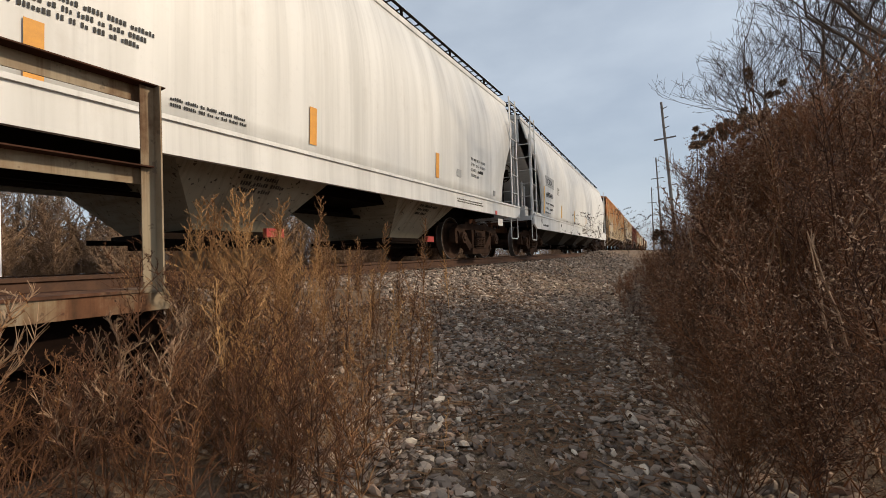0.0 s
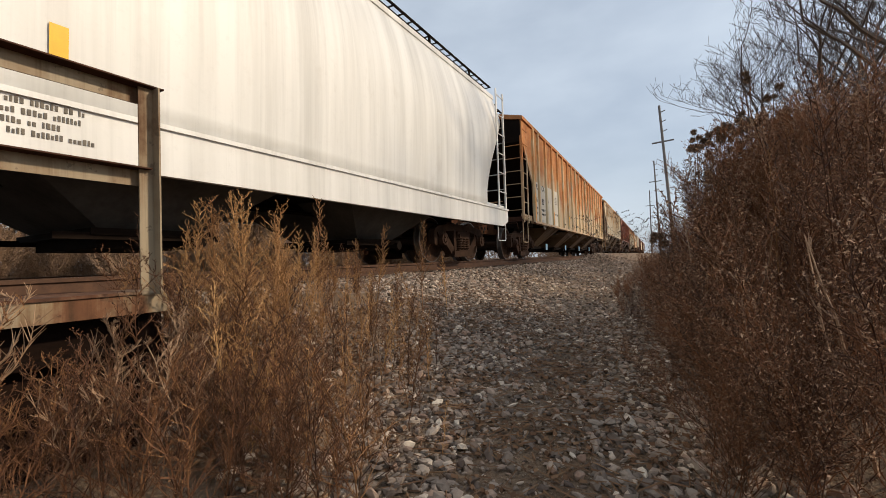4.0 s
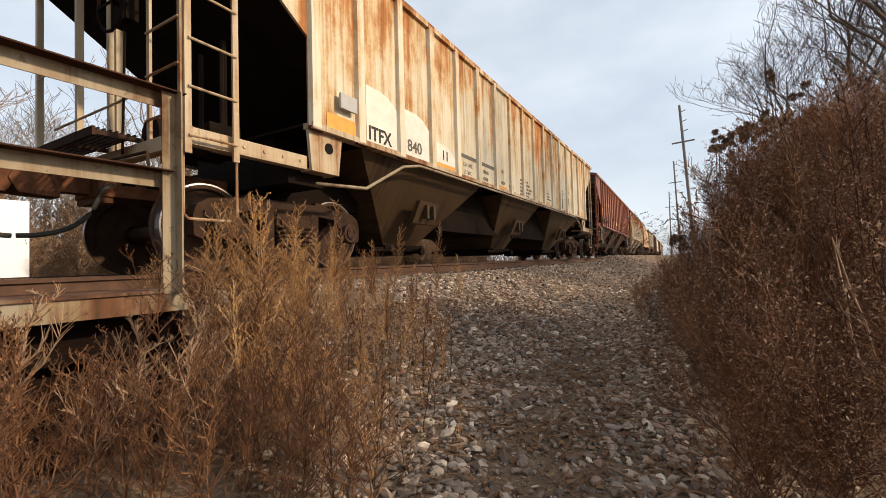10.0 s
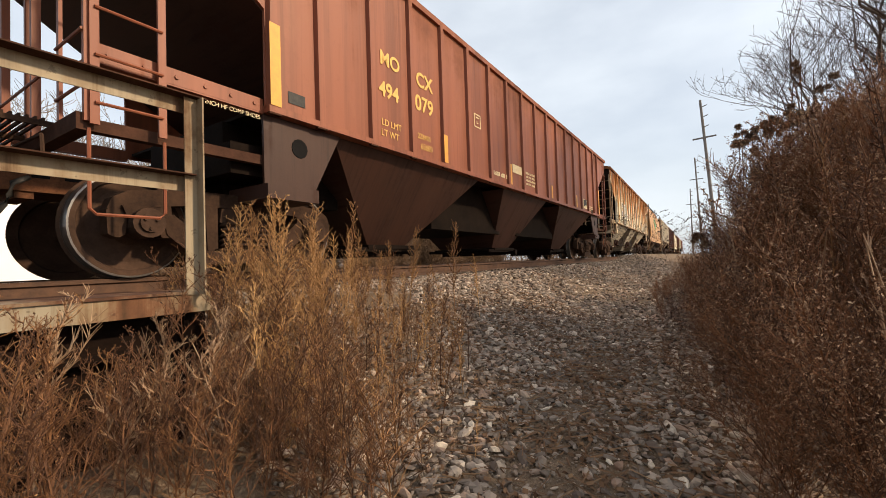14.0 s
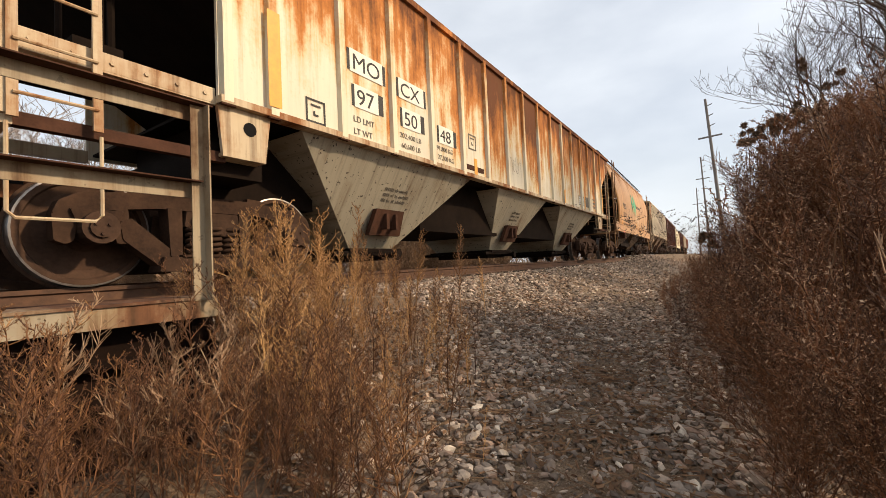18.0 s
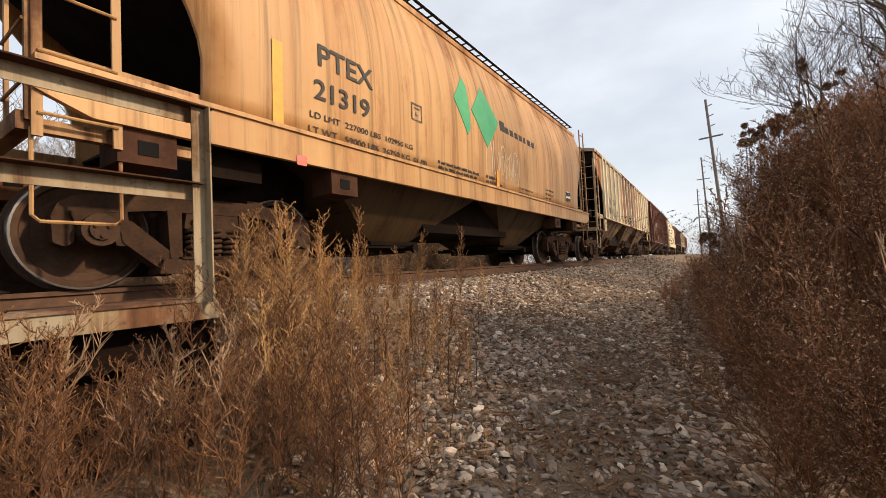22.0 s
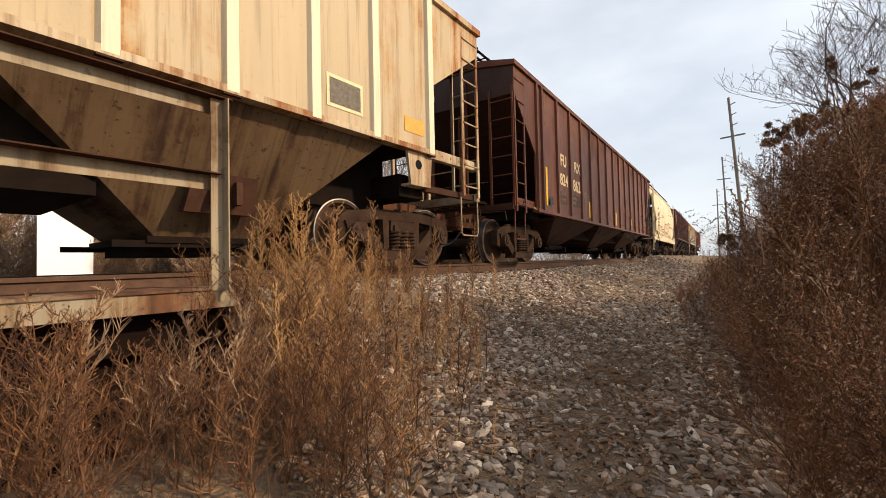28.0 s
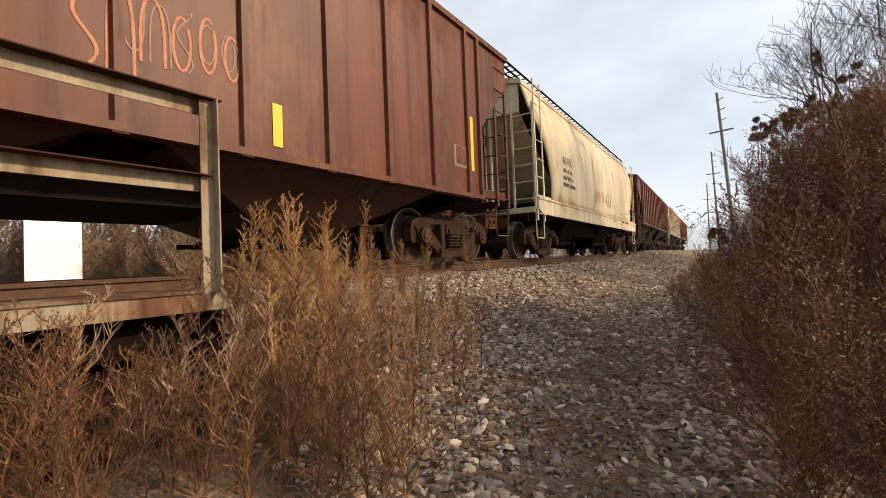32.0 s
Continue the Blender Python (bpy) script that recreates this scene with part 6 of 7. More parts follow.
# repainted patches, number and small print of the worn cream car, sheet by sheet
for x0, x1, zt in ((-6.16, -5.50, 2.36), (-5.33, -4.64, 2.30), (-4.46, -3.78, 2.02)):
    bm = bmesh.new()
    prism(bm, [(x0, 1.60), (x1, 1.60), (x1, zt - 0.16), (x1 - 0.18, zt - 0.04), (x1 - 0.36, zt), (x0, zt)], -1.5535, -1.5505)
    part("repainted_panel", bm, M["white_plain"], carD, "white repainted patch")
letters(carD, "ITFX", -6.13, 1.66, 0.19, M["black"], -1.558, 0.0, 0.92, bold=0.03)
letters(carD, "840", -5.25, 1.70, 0.18, M["faded"], -1.558, 0.0, 1.05, bold=0.02)
letters(carD, "11", -4.25, 1.76, 0.17, M["black"], -1.558, 0.0, 1.05, bold=0.02)
plate(carD, "patch", -4.44, -3.80, 1.595, 1.69, M["old_orange"], -1.557, 0.0, "")
plate(carD, "patch", -6.86, -6.36, 1.60, 1.80, M["old_orange"], -1.554, 0.0, "")
plate(carD, "notice_box", -6.70, -6.42, 1.88, 2.06, M["panel_grey"], -1.600, 0.0, "grey notice holder", 0.03)
for x in (-3.58, -2.72):
    plate(carD, "painted_bar", x, x + 0.68, 1.95, 2.02, M["faded"], -1.554, 0.0, "")
for x, z, txt in ((-3.45, 1.80, "LD. LMT."), (-3.45, 1.66, "LT. WT."), (-2.62, 1.80, "200100"), (-2.60, 1.66, "62900"), (-1.62, 1.97, "LO"), (-1.64, 1.72, "NEW")):
    letters(carD, txt, x, z, 0.075, M["faded"], -1.558, 0.0, 0.95)
plate(carD, "patch", -1.80, -1.30, 1.60, 1.68, M["old_orange"], -1.554, 0.0, "")


# ---- plants ----
def weed(seed, h, mat, n_br=22, spread=0.34, tuft=0.012, droop=0.0, lean=0.12, start=0.25, segs=4, twigs=2, tufts=2, thick=1.0, name="weed", curl=0.26):
    """A dry weed: a bent stalk, rising side shoots, small seed tufts. One mesh."""
    rng = random.Random(seed)
    V, Fc = [], []
    V2, F2 = [], []

    def stick(a, b, r0, r1):
        a, b = Vector(a), Vector(b)
        d = (b - a).normalized()
        p = d.cross(Vector((0.3, 0.5, 0.8))).normalized()
        q = d.cross(p)
        i = len(V)
        for c, r in ((a, r0 * thick), (b, r1 * thick)):
            for k in range(3):
                V.append(c + (p * math.cos(k * 2.094) + q * math.sin(k * 2.094)) * r)
        for k in range(3):
            j = (k + 1) % 3
            Fc.append((i + k, i + j, i + 3 + j, i + 3 + k))

    def seedtuft(p, s):
        i = len(V2)
        d = Vector((rng.uniform(-1, 1), rng.uniform(-1, 1), rng.uniform(-0.3, 1))).normalized() * s
        e = Vector((rng.uniform(-1, 1), rng.uniform(-1, 1), rng.uniform(-1, 1))).normalized() * s * 0.45
        V2.extend([p - d, p + e, p + d, p - e])
        F2.append((i, i + 1, i + 2, i + 3))
    bend = Vector((rng.uniform(-1, 1), rng.uniform(-1, 1), 0)) * lean * h
    n = 9
    stem = [Vector((bend.x * (k / n) ** 2 + rng.uniform(-1, 1) * 0.006, bend.y * (k / n) ** 2 + rng.uniform(-1, 1) * 0.006, h * k / n)) for k in range(n + 1)]
    for k in range(n):
        stick(stem[k], stem[k + 1], 0.0036 * (1 - 0.75 * k / n), 0.0036 * (1 - 0.75 * (k + 1) / n))
    for b in range(n_br):
        f = start + (1 - start) * (b + rng.random()) / n_br
        k = min(n - 1, int(f * n))
        p = stem[k].lerp(stem[k + 1], f * n - k)
        az = b * 2.4 + rng.uniform(-0.6, 0.6)
        ln = h * spread * (1.12 - f) * rng.uniform(0.5, 1.25) + 0.035 * h
        rise = rng.uniform(0.5, 1.7)
        d = Vector((math.cos(az), math.sin(az), rise)).normalized()
        prev = p
        for s in range(1, segs + 1):
            d = (d + Vector((rng.uniform(-1, 1) * curl, rng.uniform(-1, 1) * curl, 0.12 - droop))).normalized()
            q = prev + d * ln / segs
            stick(prev, q, 0.0015 * (1.1 - s / segs) + 0.0007, 0.0015 * (1.0 - s / segs) + 0.0006)
            for w in range(twigs):
                e = (d + Vector((rng.uniform(-1, 1), rng.uniform(-1, 1), rng.uniform(-0.2, 0.9)))).normalized()
                l2 = ln * 0.28 * rng.uniform(0.4, 1.1)
                r0 = prev.lerp(q, rng.random())
                r1 = r0 + e * l2
                stick(r0, r1, 0.0009, 0.0004)
                for u in range(tufts):
                    seedtuft(r0.lerp(r1, rng.uniform(0.3, 1.05)), tuft * rng.uniform(0.4, 1.2))
            prev = q
    pair = []
    for n_, vs, fs in ((name, V, Fc), ("seed_fluff", V2, F2)):
        me = bpy.data.meshes.new(n_)
        me.from_pydata([tuple(v) for v in vs], [], fs)
        me.materials.append(M["husk"] if mat == M["brown_weed"] and n_ == "seed_fluff" else mat)
        pair.append(me)
    return pair


def plant(name, pair, loc, rot, k):
    o = new(name, pair[0])
    o.location, o.rotation_euler, o.scale = loc, rot, (k, k, k)
    t = new(pair[1].name.split(".")[0], pair[1])
    t.parent = o
    tagged(t, kind="stuff")
    return o


def scatter(meshes, spots, name, label, category, group, tip=0.13):
    rng = random.Random(len(spots))
    for x, y, s in spots:
        o = plant(name, rng.choice(meshes), (x, y, ground_z(x, y) - 0.02), (rng.uniform(-tip, tip), rng.uniform(-tip, tip), rng.uniform(0, 6.28)), s * rng.uniform(0.85, 1.12))
        tagged(o, label, category, group)


def thicket(pairs, spots):
    """The farther weeds of the bank, joined."""
    rng = random.Random(77)
    for k in (0, 1):
        V, Fc = [], []
        for x, y, s in spots:
            me = rng.choice(pairs)[k]
            co = np.empty(len(me.vertices) * 3, "f")
            me.vertices.foreach_get("co", co)
            ix = np.empty(len(me.loops), "i")
            me.loops.foreach_get("vertex_index", ix)
            m = np.array(Euler((rng.uniform(-0.25, 0.25), rng.uniform(-0.25, 0.25), rng.uniform(0, 6.28))).to_matrix()) * s
            Fc.extend((ix.reshape(-1, 4) + len(V)).tolist())
            V.extend((co.reshape(-1, 3) @ m.T + np.array((x, y, ground_z(x, y) - 0.02))).tolist())
        me = bpy.data.meshes.new("weed_thicket")
        me.from_pydata(V, [], Fc)
        me.materials.append(M["husk"] if k else M["brown_weed"])
        o = new("weed_thicket" if k == 0 else "seed_fluff", me)
        if k == 0:
            top = tagged(o, "dense brown dry weed thicket on the bank", "weeds", kind="stuff")
        else:
            o.parent = top
            tagged(o, kind="stuff")


def make_weeds():
    rng = random.Random(3)
    plume = [weed(10 + i, 1.0, M["gold"], 40, 0.21, 0.0065, 0.0, 0.08, 0.30, 5, 2, 2, 1.55, curl=0.36) for i in range(4)]
    bushy = [weed(130 + i, 0.95, M["gold"], 50, 0.34, 0.006, 0.03, 0.14, 0.14, 6, 2, 2, 1.25, curl=0.44) for i in range(4)]
    tangle = [weed(20 + i, 0.75, M["straw"], 24, 0.40, 0.0055, 0.06, 0.3, 0.05, 6, 2, 2, 1.45, curl=0.46) for i in range(6)]
    dull = [weed(30 + i, 0.8, M["dull"], 24, 0.44, 0.007, 0.05, 0.25, 0.08, 5, 2, 2, 1.5, curl=0.42) for i in range(3)]

    def free(x, y):
        return not (y < 0.80 + 0.50 * max(0.0, x - 0.9) or math.hypot(x, y) < 1.42 or (x < 1.2 and y > 2.28))
    low, mid = [], []
    # thick below the walkway, thinner towards the path
    while len(low) < 240:
        x, y = rng.uniform(0.0, 3.6), rng.uniform(0.95, 3.0)
        if not free(x, y):
            continue
        lane = y - (0.80 + 0.50 * max(0.0, x - 0.9))
        if rng.random() > 0.30 + 0.9 * lane or (x > 1.5 and rng.random() < 0.75):
            continue
        low.append((x, y, rng.uniform(0.40, 0.82) if x < 1.5 else rng.uniform(0.35, 0.68)))
    while len(mid) < 12:
        x, y = rng.uniform(1.2, 3.2), rng.uniform(1.75, 2.9)
        if free(x, y):
            mid.append((x, y, rng.uniform(0.45, 0.72)))
    for x, y, s in ((2.32, 2.37, 1.05), (2.52, 2.42, 0.8), (2.88, 2.30, 1.0), (2.70, 2.36, 0.72), (3.48, 2.2, 0.85), (3.8, 2.1, 0.6), (2.12, 2.45, 0.8)):
        mid.append((x, y, s))
    thick = [(1.42, 2.24, 1.0), (1.52, 2.12, 0.95), (1.62, 2.28, 1.02), (1.40, 2.05, 0.85), (1.72, 2.16, 0.9), (1.55, 2.42, 0.92), (1.86, 2.26, 0.82), (1.34, 2.34, 0.88), (1.66, 1.95, 0.75), (1.48, 1.86, 0.7), (2.05, 2.2, 0.72), (1.95, 1.98, 0.62)]
    warm = [weed(120 + i, 0.75, M["gold"], 24, 0.36, 0.0055, 0.05, 0.28, 0.05, 6, 2, 2, 1.4, curl=0.46) for i in range(3)]
    sets = ([], [], [])
    for x, y, s in low:
        f = rng.random()
        k = (1 if f < 0.45 else 0) if x < 1.05 else (2 if f < 0.3 and y > 1.5 else (1 if f > 0.6 else 0))
        sets[k].append((x, y, s))
    scatter(tangle, sets[0], "dry_weed", "dry tangled golden-brown weed below the bridge walkway", "weed", "weeds below the bridge walkway", 0.22)
    scatter(dull, sets[1] + [(0.30, 2.02, 0.95), (0.22, 2.15, 0.9)], "dull_weed", "dull brown dry weed below the bridge walkway", "weed", "weeds below the bridge walkway")
    scatter(warm, sets[2], "straw_weed", "pale straw-coloured dry weed beside the path", "weed", "weeds below the bridge walkway", 0.2)
    scatter(dull, [(3.6, 1.45, 0.24), (3.35, 1.32, 0.17), (6.4, 2.25, 0.30), (4.7, 1.9, 0.2), (2.35, 1.18, 0.18), (2.0, 0.98, 0.14), (5.2, 1.5, 0.2), (7.6, 2.5, 0.3), (8.8, 2.3, 0.32)], "path_weed", "small dry weed tuft in the gravel", "weed", "tufts in the gravel")
    # slim sprigs standing singly in the gravel beyond the thick growth
    slim = [weed(150 + i, 0.7, M["gold"] if i < 3 else M["dull"], 16, 0.22, 0.006, 0.02, 0.16, 0.22, 5, 2, 2, 1.25, curl=0.4) for i in range(5)]
    sprigs = []
    while len(sprigs) < 46:
        x, y = rng.uniform(1.15, 3.9), rng.uniform(0.75, 2.3)
        lane = y - (0.80 + 0.50 * max(0.0, x - 0.9))
        if -0.22 < lane < 0.55 and math.hypot(x, y) > 1.5 and rng.random() < 0.45 + lane:
            sprigs.append((x, y, rng.uniform(0.35, 0.8)))
    scatter(slim, sprigs, "slim_weed", "slim dry straw-coloured weed standing in the gravel", "weed", "slim weeds in the gravel", 0.15)
    scatter(bushy, thick, "bushy_weed", "bushy straw-coloured dry weed with curling twigs", "weed", "bushy weeds by the railing", 0.1)
    scatter(plume, mid, "plumed_weed", "upright dry weed with feathery golden plumes", "weed", "plumed weeds by the railing")
    forked = [weed(140 + i, 0.62, M["pale_twig"], 9, 0.60, 0.004, 0.04, 0.25, 0.22, 6, 5, 0, 2.0, curl=0.5) for i in range(4)]
    bare = [(0.42, 1.92, 0.95), (0.62, 2.05, 1.1), (0.80, 1.98, 0.9), (0.98, 2.12, 1.15), (1.12, 1.9, 0.85), (0.55, 1.7, 0.8), (0.9, 1.62, 0.75), (1.2, 2.2, 1.0), (0.3, 2.1, 1.0), (0.72, 1.82, 0.9)]
    scatter(forked, bare, "forked_twig", "pale bare forked twig below the bridge walkway", "weed", "bare twigs below the walkway", 0.3)
    brown = [weed(40 + i, 1.2, M["brown_weed"], 30, 0.46, 0.009, 0.03, 0.3, 0.08, 5, 2, 3, 1.3, curl=0.38) for i in range(6)]
    spots = []
    while len(spots) < 440:
        a = radians(rng.uniform(-17, 13))
        d = 1.75 + 8.0 * rng.random() ** 1.5
        x, y = d * math.cos(a), d * math.sin(a)
        e = bush_edge(x) - y
        if e < -0.25 or (e < 0 and (x < 2.6 or rng.random() < 0.5)):
            continue
        s = 0.22 + rng.uniform(0, 0.2) if e < 0 else 0.46 + 0.54 * min(1.0, e / 0.7) + rng.uniform(-0.12, 0.12)
        if d < 3.2:
            s *= 0.48 + 0.175 * d
        if x > 5.5:
            s *= max(0.5, 1.0 - 0.12 * (x - 5.5))
        b = math.degrees(a)
        if b > -0.5:
            s *= max(0.72, 1.0 - 0.075 * (b + 0.5))
        if b > 0.8 and d < 5:
            s *= 0.68
        spots.append((x, y, s))
    spots.sort(key=lambda q: math.hypot(q[0], q[1]))
    bold = [weed(50 + i, 1.2, M["brown_weed"], 28, 0.44, 0.010, 0.03, 0.3, 0.26, 6, 2, 3, 1.35, curl=0.42) for i in range(4)]
    scatter(bold + brown[:2], spots[:110], "brown_weed", "tangled dry brown weed on the bank beside the path", "weed", "brown weeds on the bank", 0.45)
    scatter(brown, spots[110:290], "brown_weed", "tangled dry brown weed on the bank beside the path", "weed", "brown weeds on the bank", 0.45)
    crest = []
    for _ in range(110):
        a, d = radians(rng.uniform(-17, -3.4)), rng.uniform(4.2, 6.0)
        crest.append((d * math.cos(a), d * math.sin(a), rng.uniform(1.0, 1.2)))
    thicket(brown, spots[290:] + crest)
    # a few long pale stalks that stand out of the tangle
    stalk = [weed(60 + i, 1.5, M["straw"], 12, 0.10, 0.010, 0.0, 0.18, 0.45, 3, 2, 2, 2.0) for i in range(3)]
    spots = [(3.0 + rng.uniform(-0.4, 1.5), -0.40 - rng.uniform(0, 0.5), rng.uniform(0.7, 1.0)) for _ in range(22)]
    scatter(stalk, spots, "pale_stalk", "long pale dry stalk leaning over the bank", "weed", "pale stalks on the bank")
    cane = [weed(160 + i, 0.95, M["pale_twig"], 3, 0.12, 0.004, 0.0, 0.55, 0.5, 5, 1, 0, 2.6, curl=0.12) for i in range(4)]
    spots = []
    while len(spots) < 20:
        x, y = rng.uniform(1.9, 4.2), rng.uniform(-0.9, 0.2)
        if 0.12 < bush_edge(x) - y < 0.8:
            spots.append((x, y, rng.uniform(0.75, 1.1)))
    scatter(cane, spots, "bare_cane", "bare pale cane leaning out of the brown weeds", "weed", "bare canes on the bank", 0.2)


make_weeds()


def burr_mesh(seed):
    """A spiky round seed head."""
    rng = random.Random(seed)
    V, Fc = [], []
    for k in range(130):
        d = Vector((rng.gauss(0, 1), rng.gauss(0, 1), rng.gauss(0, 1))).normalized()
        a = d.cross(Vector((0.2, 0.7, 0.6))).normalized() * 0.12
        b = d.cross(a).normalized() * 0.12
        i = len(V)
        V.extend([d * 0.25 + a, d * 0.25 - a * 0.5 + b, d * 0.25 - a * 0.5 - b, d * rng.uniform(0.75, 1.1)])
        Fc.extend([(i, i + 1, i + 3), (i + 1, i + 2, i + 3), (i + 2, i, i + 3)])
    me = bpy.data.meshes.new("seed_head")
    me.from_pydata([tuple(v) for v in V], [], Fc)
    me.materials.append(M["burr"])
    return me


def make_burrs():
    rng = random.Random(44)
    heads = [burr_mesh(i) for i in range(3)]
    # crest of the bank: distance, bearing from the track's line, height
    crest = [(5.0, -2.2, 1.36), (5.1, -3.1, 1.30), (5.0, -4.4, 1.33), (5.2, -5.2, 1.42), (5.1, -6.0, 1.38), (5.3, -6.9, 1.50), (5.2, -7.8, 1.47), (5.4, -8.8, 1.52),
             (5.3, -9.8, 1.48), (5.5, -10.8, 1.46), (5.4, -3.6, 1.22), (5.6, -5.6, 1.30), (5.3, -7.3, 1.34), (5.6, -9.3, 1.40), (5.1, 2.2, 0.34),
             (4.8, -2.8, 0.85), (4.7, -3.0, 0.62), (5.0, -1.9, 1.22), (5.5, -12.0, 1.5), (4.9, -2.4, 0.35), (5.4, -7.4, 1.98), (5.5, -9.3, 1.80), (5.2, -6.5, 1.44), (5.3, -8.3, 1.46), (5.1, -4.8, 1.36), (5.2, -10.3, 1.44)]
    for d, a, z in crest:
        z -= 0.12
        x, y = d * math.cos(radians(a)), d * math.sin(radians(a))
        b = empty("burdock", (x, y, ground_z(x, y)), "dark spiky burdock head on a thin brown stalk", "weed", "burdock on the bank")
        g = ground_z(x, y)
        bm = bmesh.new()
        tube(bm, [(0.05, 0.03, 0), (0.0, 0.02, (z - g) * 0.5), (0, 0, z - g)], 0.006, 5, 0.003)
        part("stalk", bm, M["brown_weed"], b)
        for k in range(rng.choice((2, 3, 4))):
            o = new("seed_head", rng.choice(heads))
            o.parent = b
            o.location = (rng.uniform(-0.06, 0.06), rng.uniform(-0.06, 0.06), z - g + rng.uniform(-0.08, 0.05))
            s = rng.uniform(0.034, 0.058)
            o.scale = (s, s, s)
            o.rotation_euler = (rng.random() * 6, rng.random() * 6, 0)


make_burrs()


def bare_tree(seed, h, r, depth=6, mat=None, spread=0.62, thin=0.0055, wave=0.16):
    """Trunk and limbs that fork into fine twigs."""
    rng = random.Random(seed)
    parts = (([], []), ([], []))

    def limb(p, d, ln, r, lev):
        V, Fc = parts[0 if lev < 3 else 1]
        n = 4 if lev < 3 else 3
        ring0 = None
        s = 6 if lev < 2 else (4 if lev < 4 else 3)
        pts = [p]
        for k in range(n):
            d = (d + Vector((rng.uniform(-1, 1), rng.uniform(-1, 1), rng.uniform(-0.6, 0.9))) * wave).normalized()
            pts.append(pts[-1] + d * ln / n)
        prev = None
        for k, q in enumerate(pts):
            rr = max(r * (1 - 0.45 * k / n), thin)
            dd = (pts[min(k + 1, n)] - pts[max(k - 1, 0)]).normalized()
            a = dd.cross(Vector((0.31, 0.52, 0.79))).normalized()
            b = dd.cross(a)
            i = len(V)
            for m in range(s):
                V.append(q + a * rr * math.cos(6.2832 * m / s) + b * rr * math.sin(6.2832 * m / s))
            if prev is not None:
                for m in range(s):
                    j = (m + 1) % s
                    Fc.append((prev + m, prev + j, i + j, i + m))
            prev = i
        if lev >= depth:
            return
        kids = 3 if lev < 2 else rng.choice((2, 2, 3, 3))
        for c in range(kids):
            f = rng.uniform(0.45, 1.0) if c else 1.0
            k = min(n - 1, int(f * n))
            q = pts[k].lerp(pts[k + 1], f * n - k) if f < 1 else pts[-1]
            az = rng.uniform(0, 6.28)
            side = Vector((math.cos(az), math.sin(az), rng.uniform(0.0, 0.75)))
            nd_ = (d * (1 - spread * (0.6 if c == 0 else 1.0)) + side * spread).normalized()
            limb(q, nd_, ln * rng.uniform(0.62, 0.82), r * (0.62 if c == 0 else 0.45), lev + 1)
    limb(Vector((0, 0, 0)), Vector((0, 0, 1)), h * 0.30, r, 0)
    pair = []
    for n_, (V, Fc) in zip(("trunk", "crown"), parts):
        me = bpy.data.meshes.new(n_)
        me.from_pydata([tuple(v) for v in V], [], Fc)
        me.materials.append(mat or (M["bark"] if n_ == "trunk" else M["twig"]))
        pair.append(me)
    return pair


def make_trees():
    meshes = [bare_tree(70 + i, 9.4, 0.14, 7, None, 0.52, 0.0048, 0.18) for i in range(3)]
    tall = [bare_tree(84 + i, 9.0, 0.11, 6, M["grey_twig"], 0.5, 0.008, 0.22) for i in range(3)]
    small = [bare_tree(80 + i, 8.0, 0.14, 4, M["brush"]) for i in range(3)]

    def tree(x, y, s, me, lab, grp, name="bare_tree"):
        o = new(name)
        for q in me:
            new(q.name.split(".")[0], q).parent = o
        o.location = (x, y, ground_z(x, y) - 0.05)
        o.rotation_euler = (0, 0, x * 1.7 + y)
        o.scale = (s, s, s)
        tagged(o, lab, "tree", grp)
    for x, y, s, k in ((16.0, -3.6, 1.0, 0), (18, -6.0, 1.25, 2), (14.0, -4.9, 1.1, 1), (23, -5.9, 1.35, 1), (26, -5.6, 1.4, 0), (20, -5.4, 1.0, 2), (17, -3.9, 0.85, 1), (15, -12.5, 1.6, 0)):
        tree(x, y, s, meshes[k], "leafless tree with dark twigs beside the path", "bare trees beside the path")
    rng = random.Random(8)
    for i in range(60):
        x = rng.uniform(-30, 120)
        y = track_y(x) + rng.uniform(15, 34)
        tree(x, y, rng.uniform(0.6, 1.1), small[i % 3], "leafless tree in the woods behind the track", "bare trees behind the track")
    for i in range(34):
        a, d = radians(34 + 54 * (i + rng.random()) / 34), rng.uniform(19.5, 30)
        tree(d * math.cos(a), d * math.sin(a), rng.uniform(0.85, 1.25), tall[i % 3], "pale leafless tree in the woods behind the track", "bare trees behind the track")
    # brush along the far side
    shrub = [weed(90 + i, 2.4, M["brush"], 70, 0.42, 0.035, 0.0, 0.2, 0.02, 3, 4, 2, 5.0, "shrub") for i in range(4)]
    spots = []
    while len(spots) < 240:
        x = rng.uniform(-8, 32) if len(spots) < 200 else rng.uniform(30, 130)
        y = track_y(x) + 8.2 + 9 * rng.random() ** 1.6
        # the white panel stands clear of the brush
        if 0.0 < x / y < 0.42 and y < 18.5:
            continue
        spots.append((x, y, rng.uniform(1.3, 1.95)))
    for _ in range(58):
        y = rng.uniform(18.6, 22)
        spots.append((y * rng.uniform(-0.05, 0.5), y, rng.uniform(1.0, 1.5)))
    scatter(shrub, spots, "winter_shrub", "leafless brown shrub on the far side of the track", "shrub", "brush behind the track")
    # an arching bush where the path meets the ballast
    arch = [weed(95 + i, 1.5, M["twig"], 20, 0.75, 0.022, 0.20, 0.45, 0.2, 6, 2, 2, 0.95, "arching_bush", 0.4) for i in range(2)]
    for x, y, s, k in ((10.2, 1.55, 1.1, 0), (10.8, 1.2, 1.0, 1), (11.5, 1.6, 1.15, 0)):
        tagged(plant("arching_bush", arch[k], (x, y, ground_z(x, y)), (0, 0, 2.0 * x), s), "thin arching bush with a few dead leaves", "bush", "arching bushes by the ballast")


make_trees()


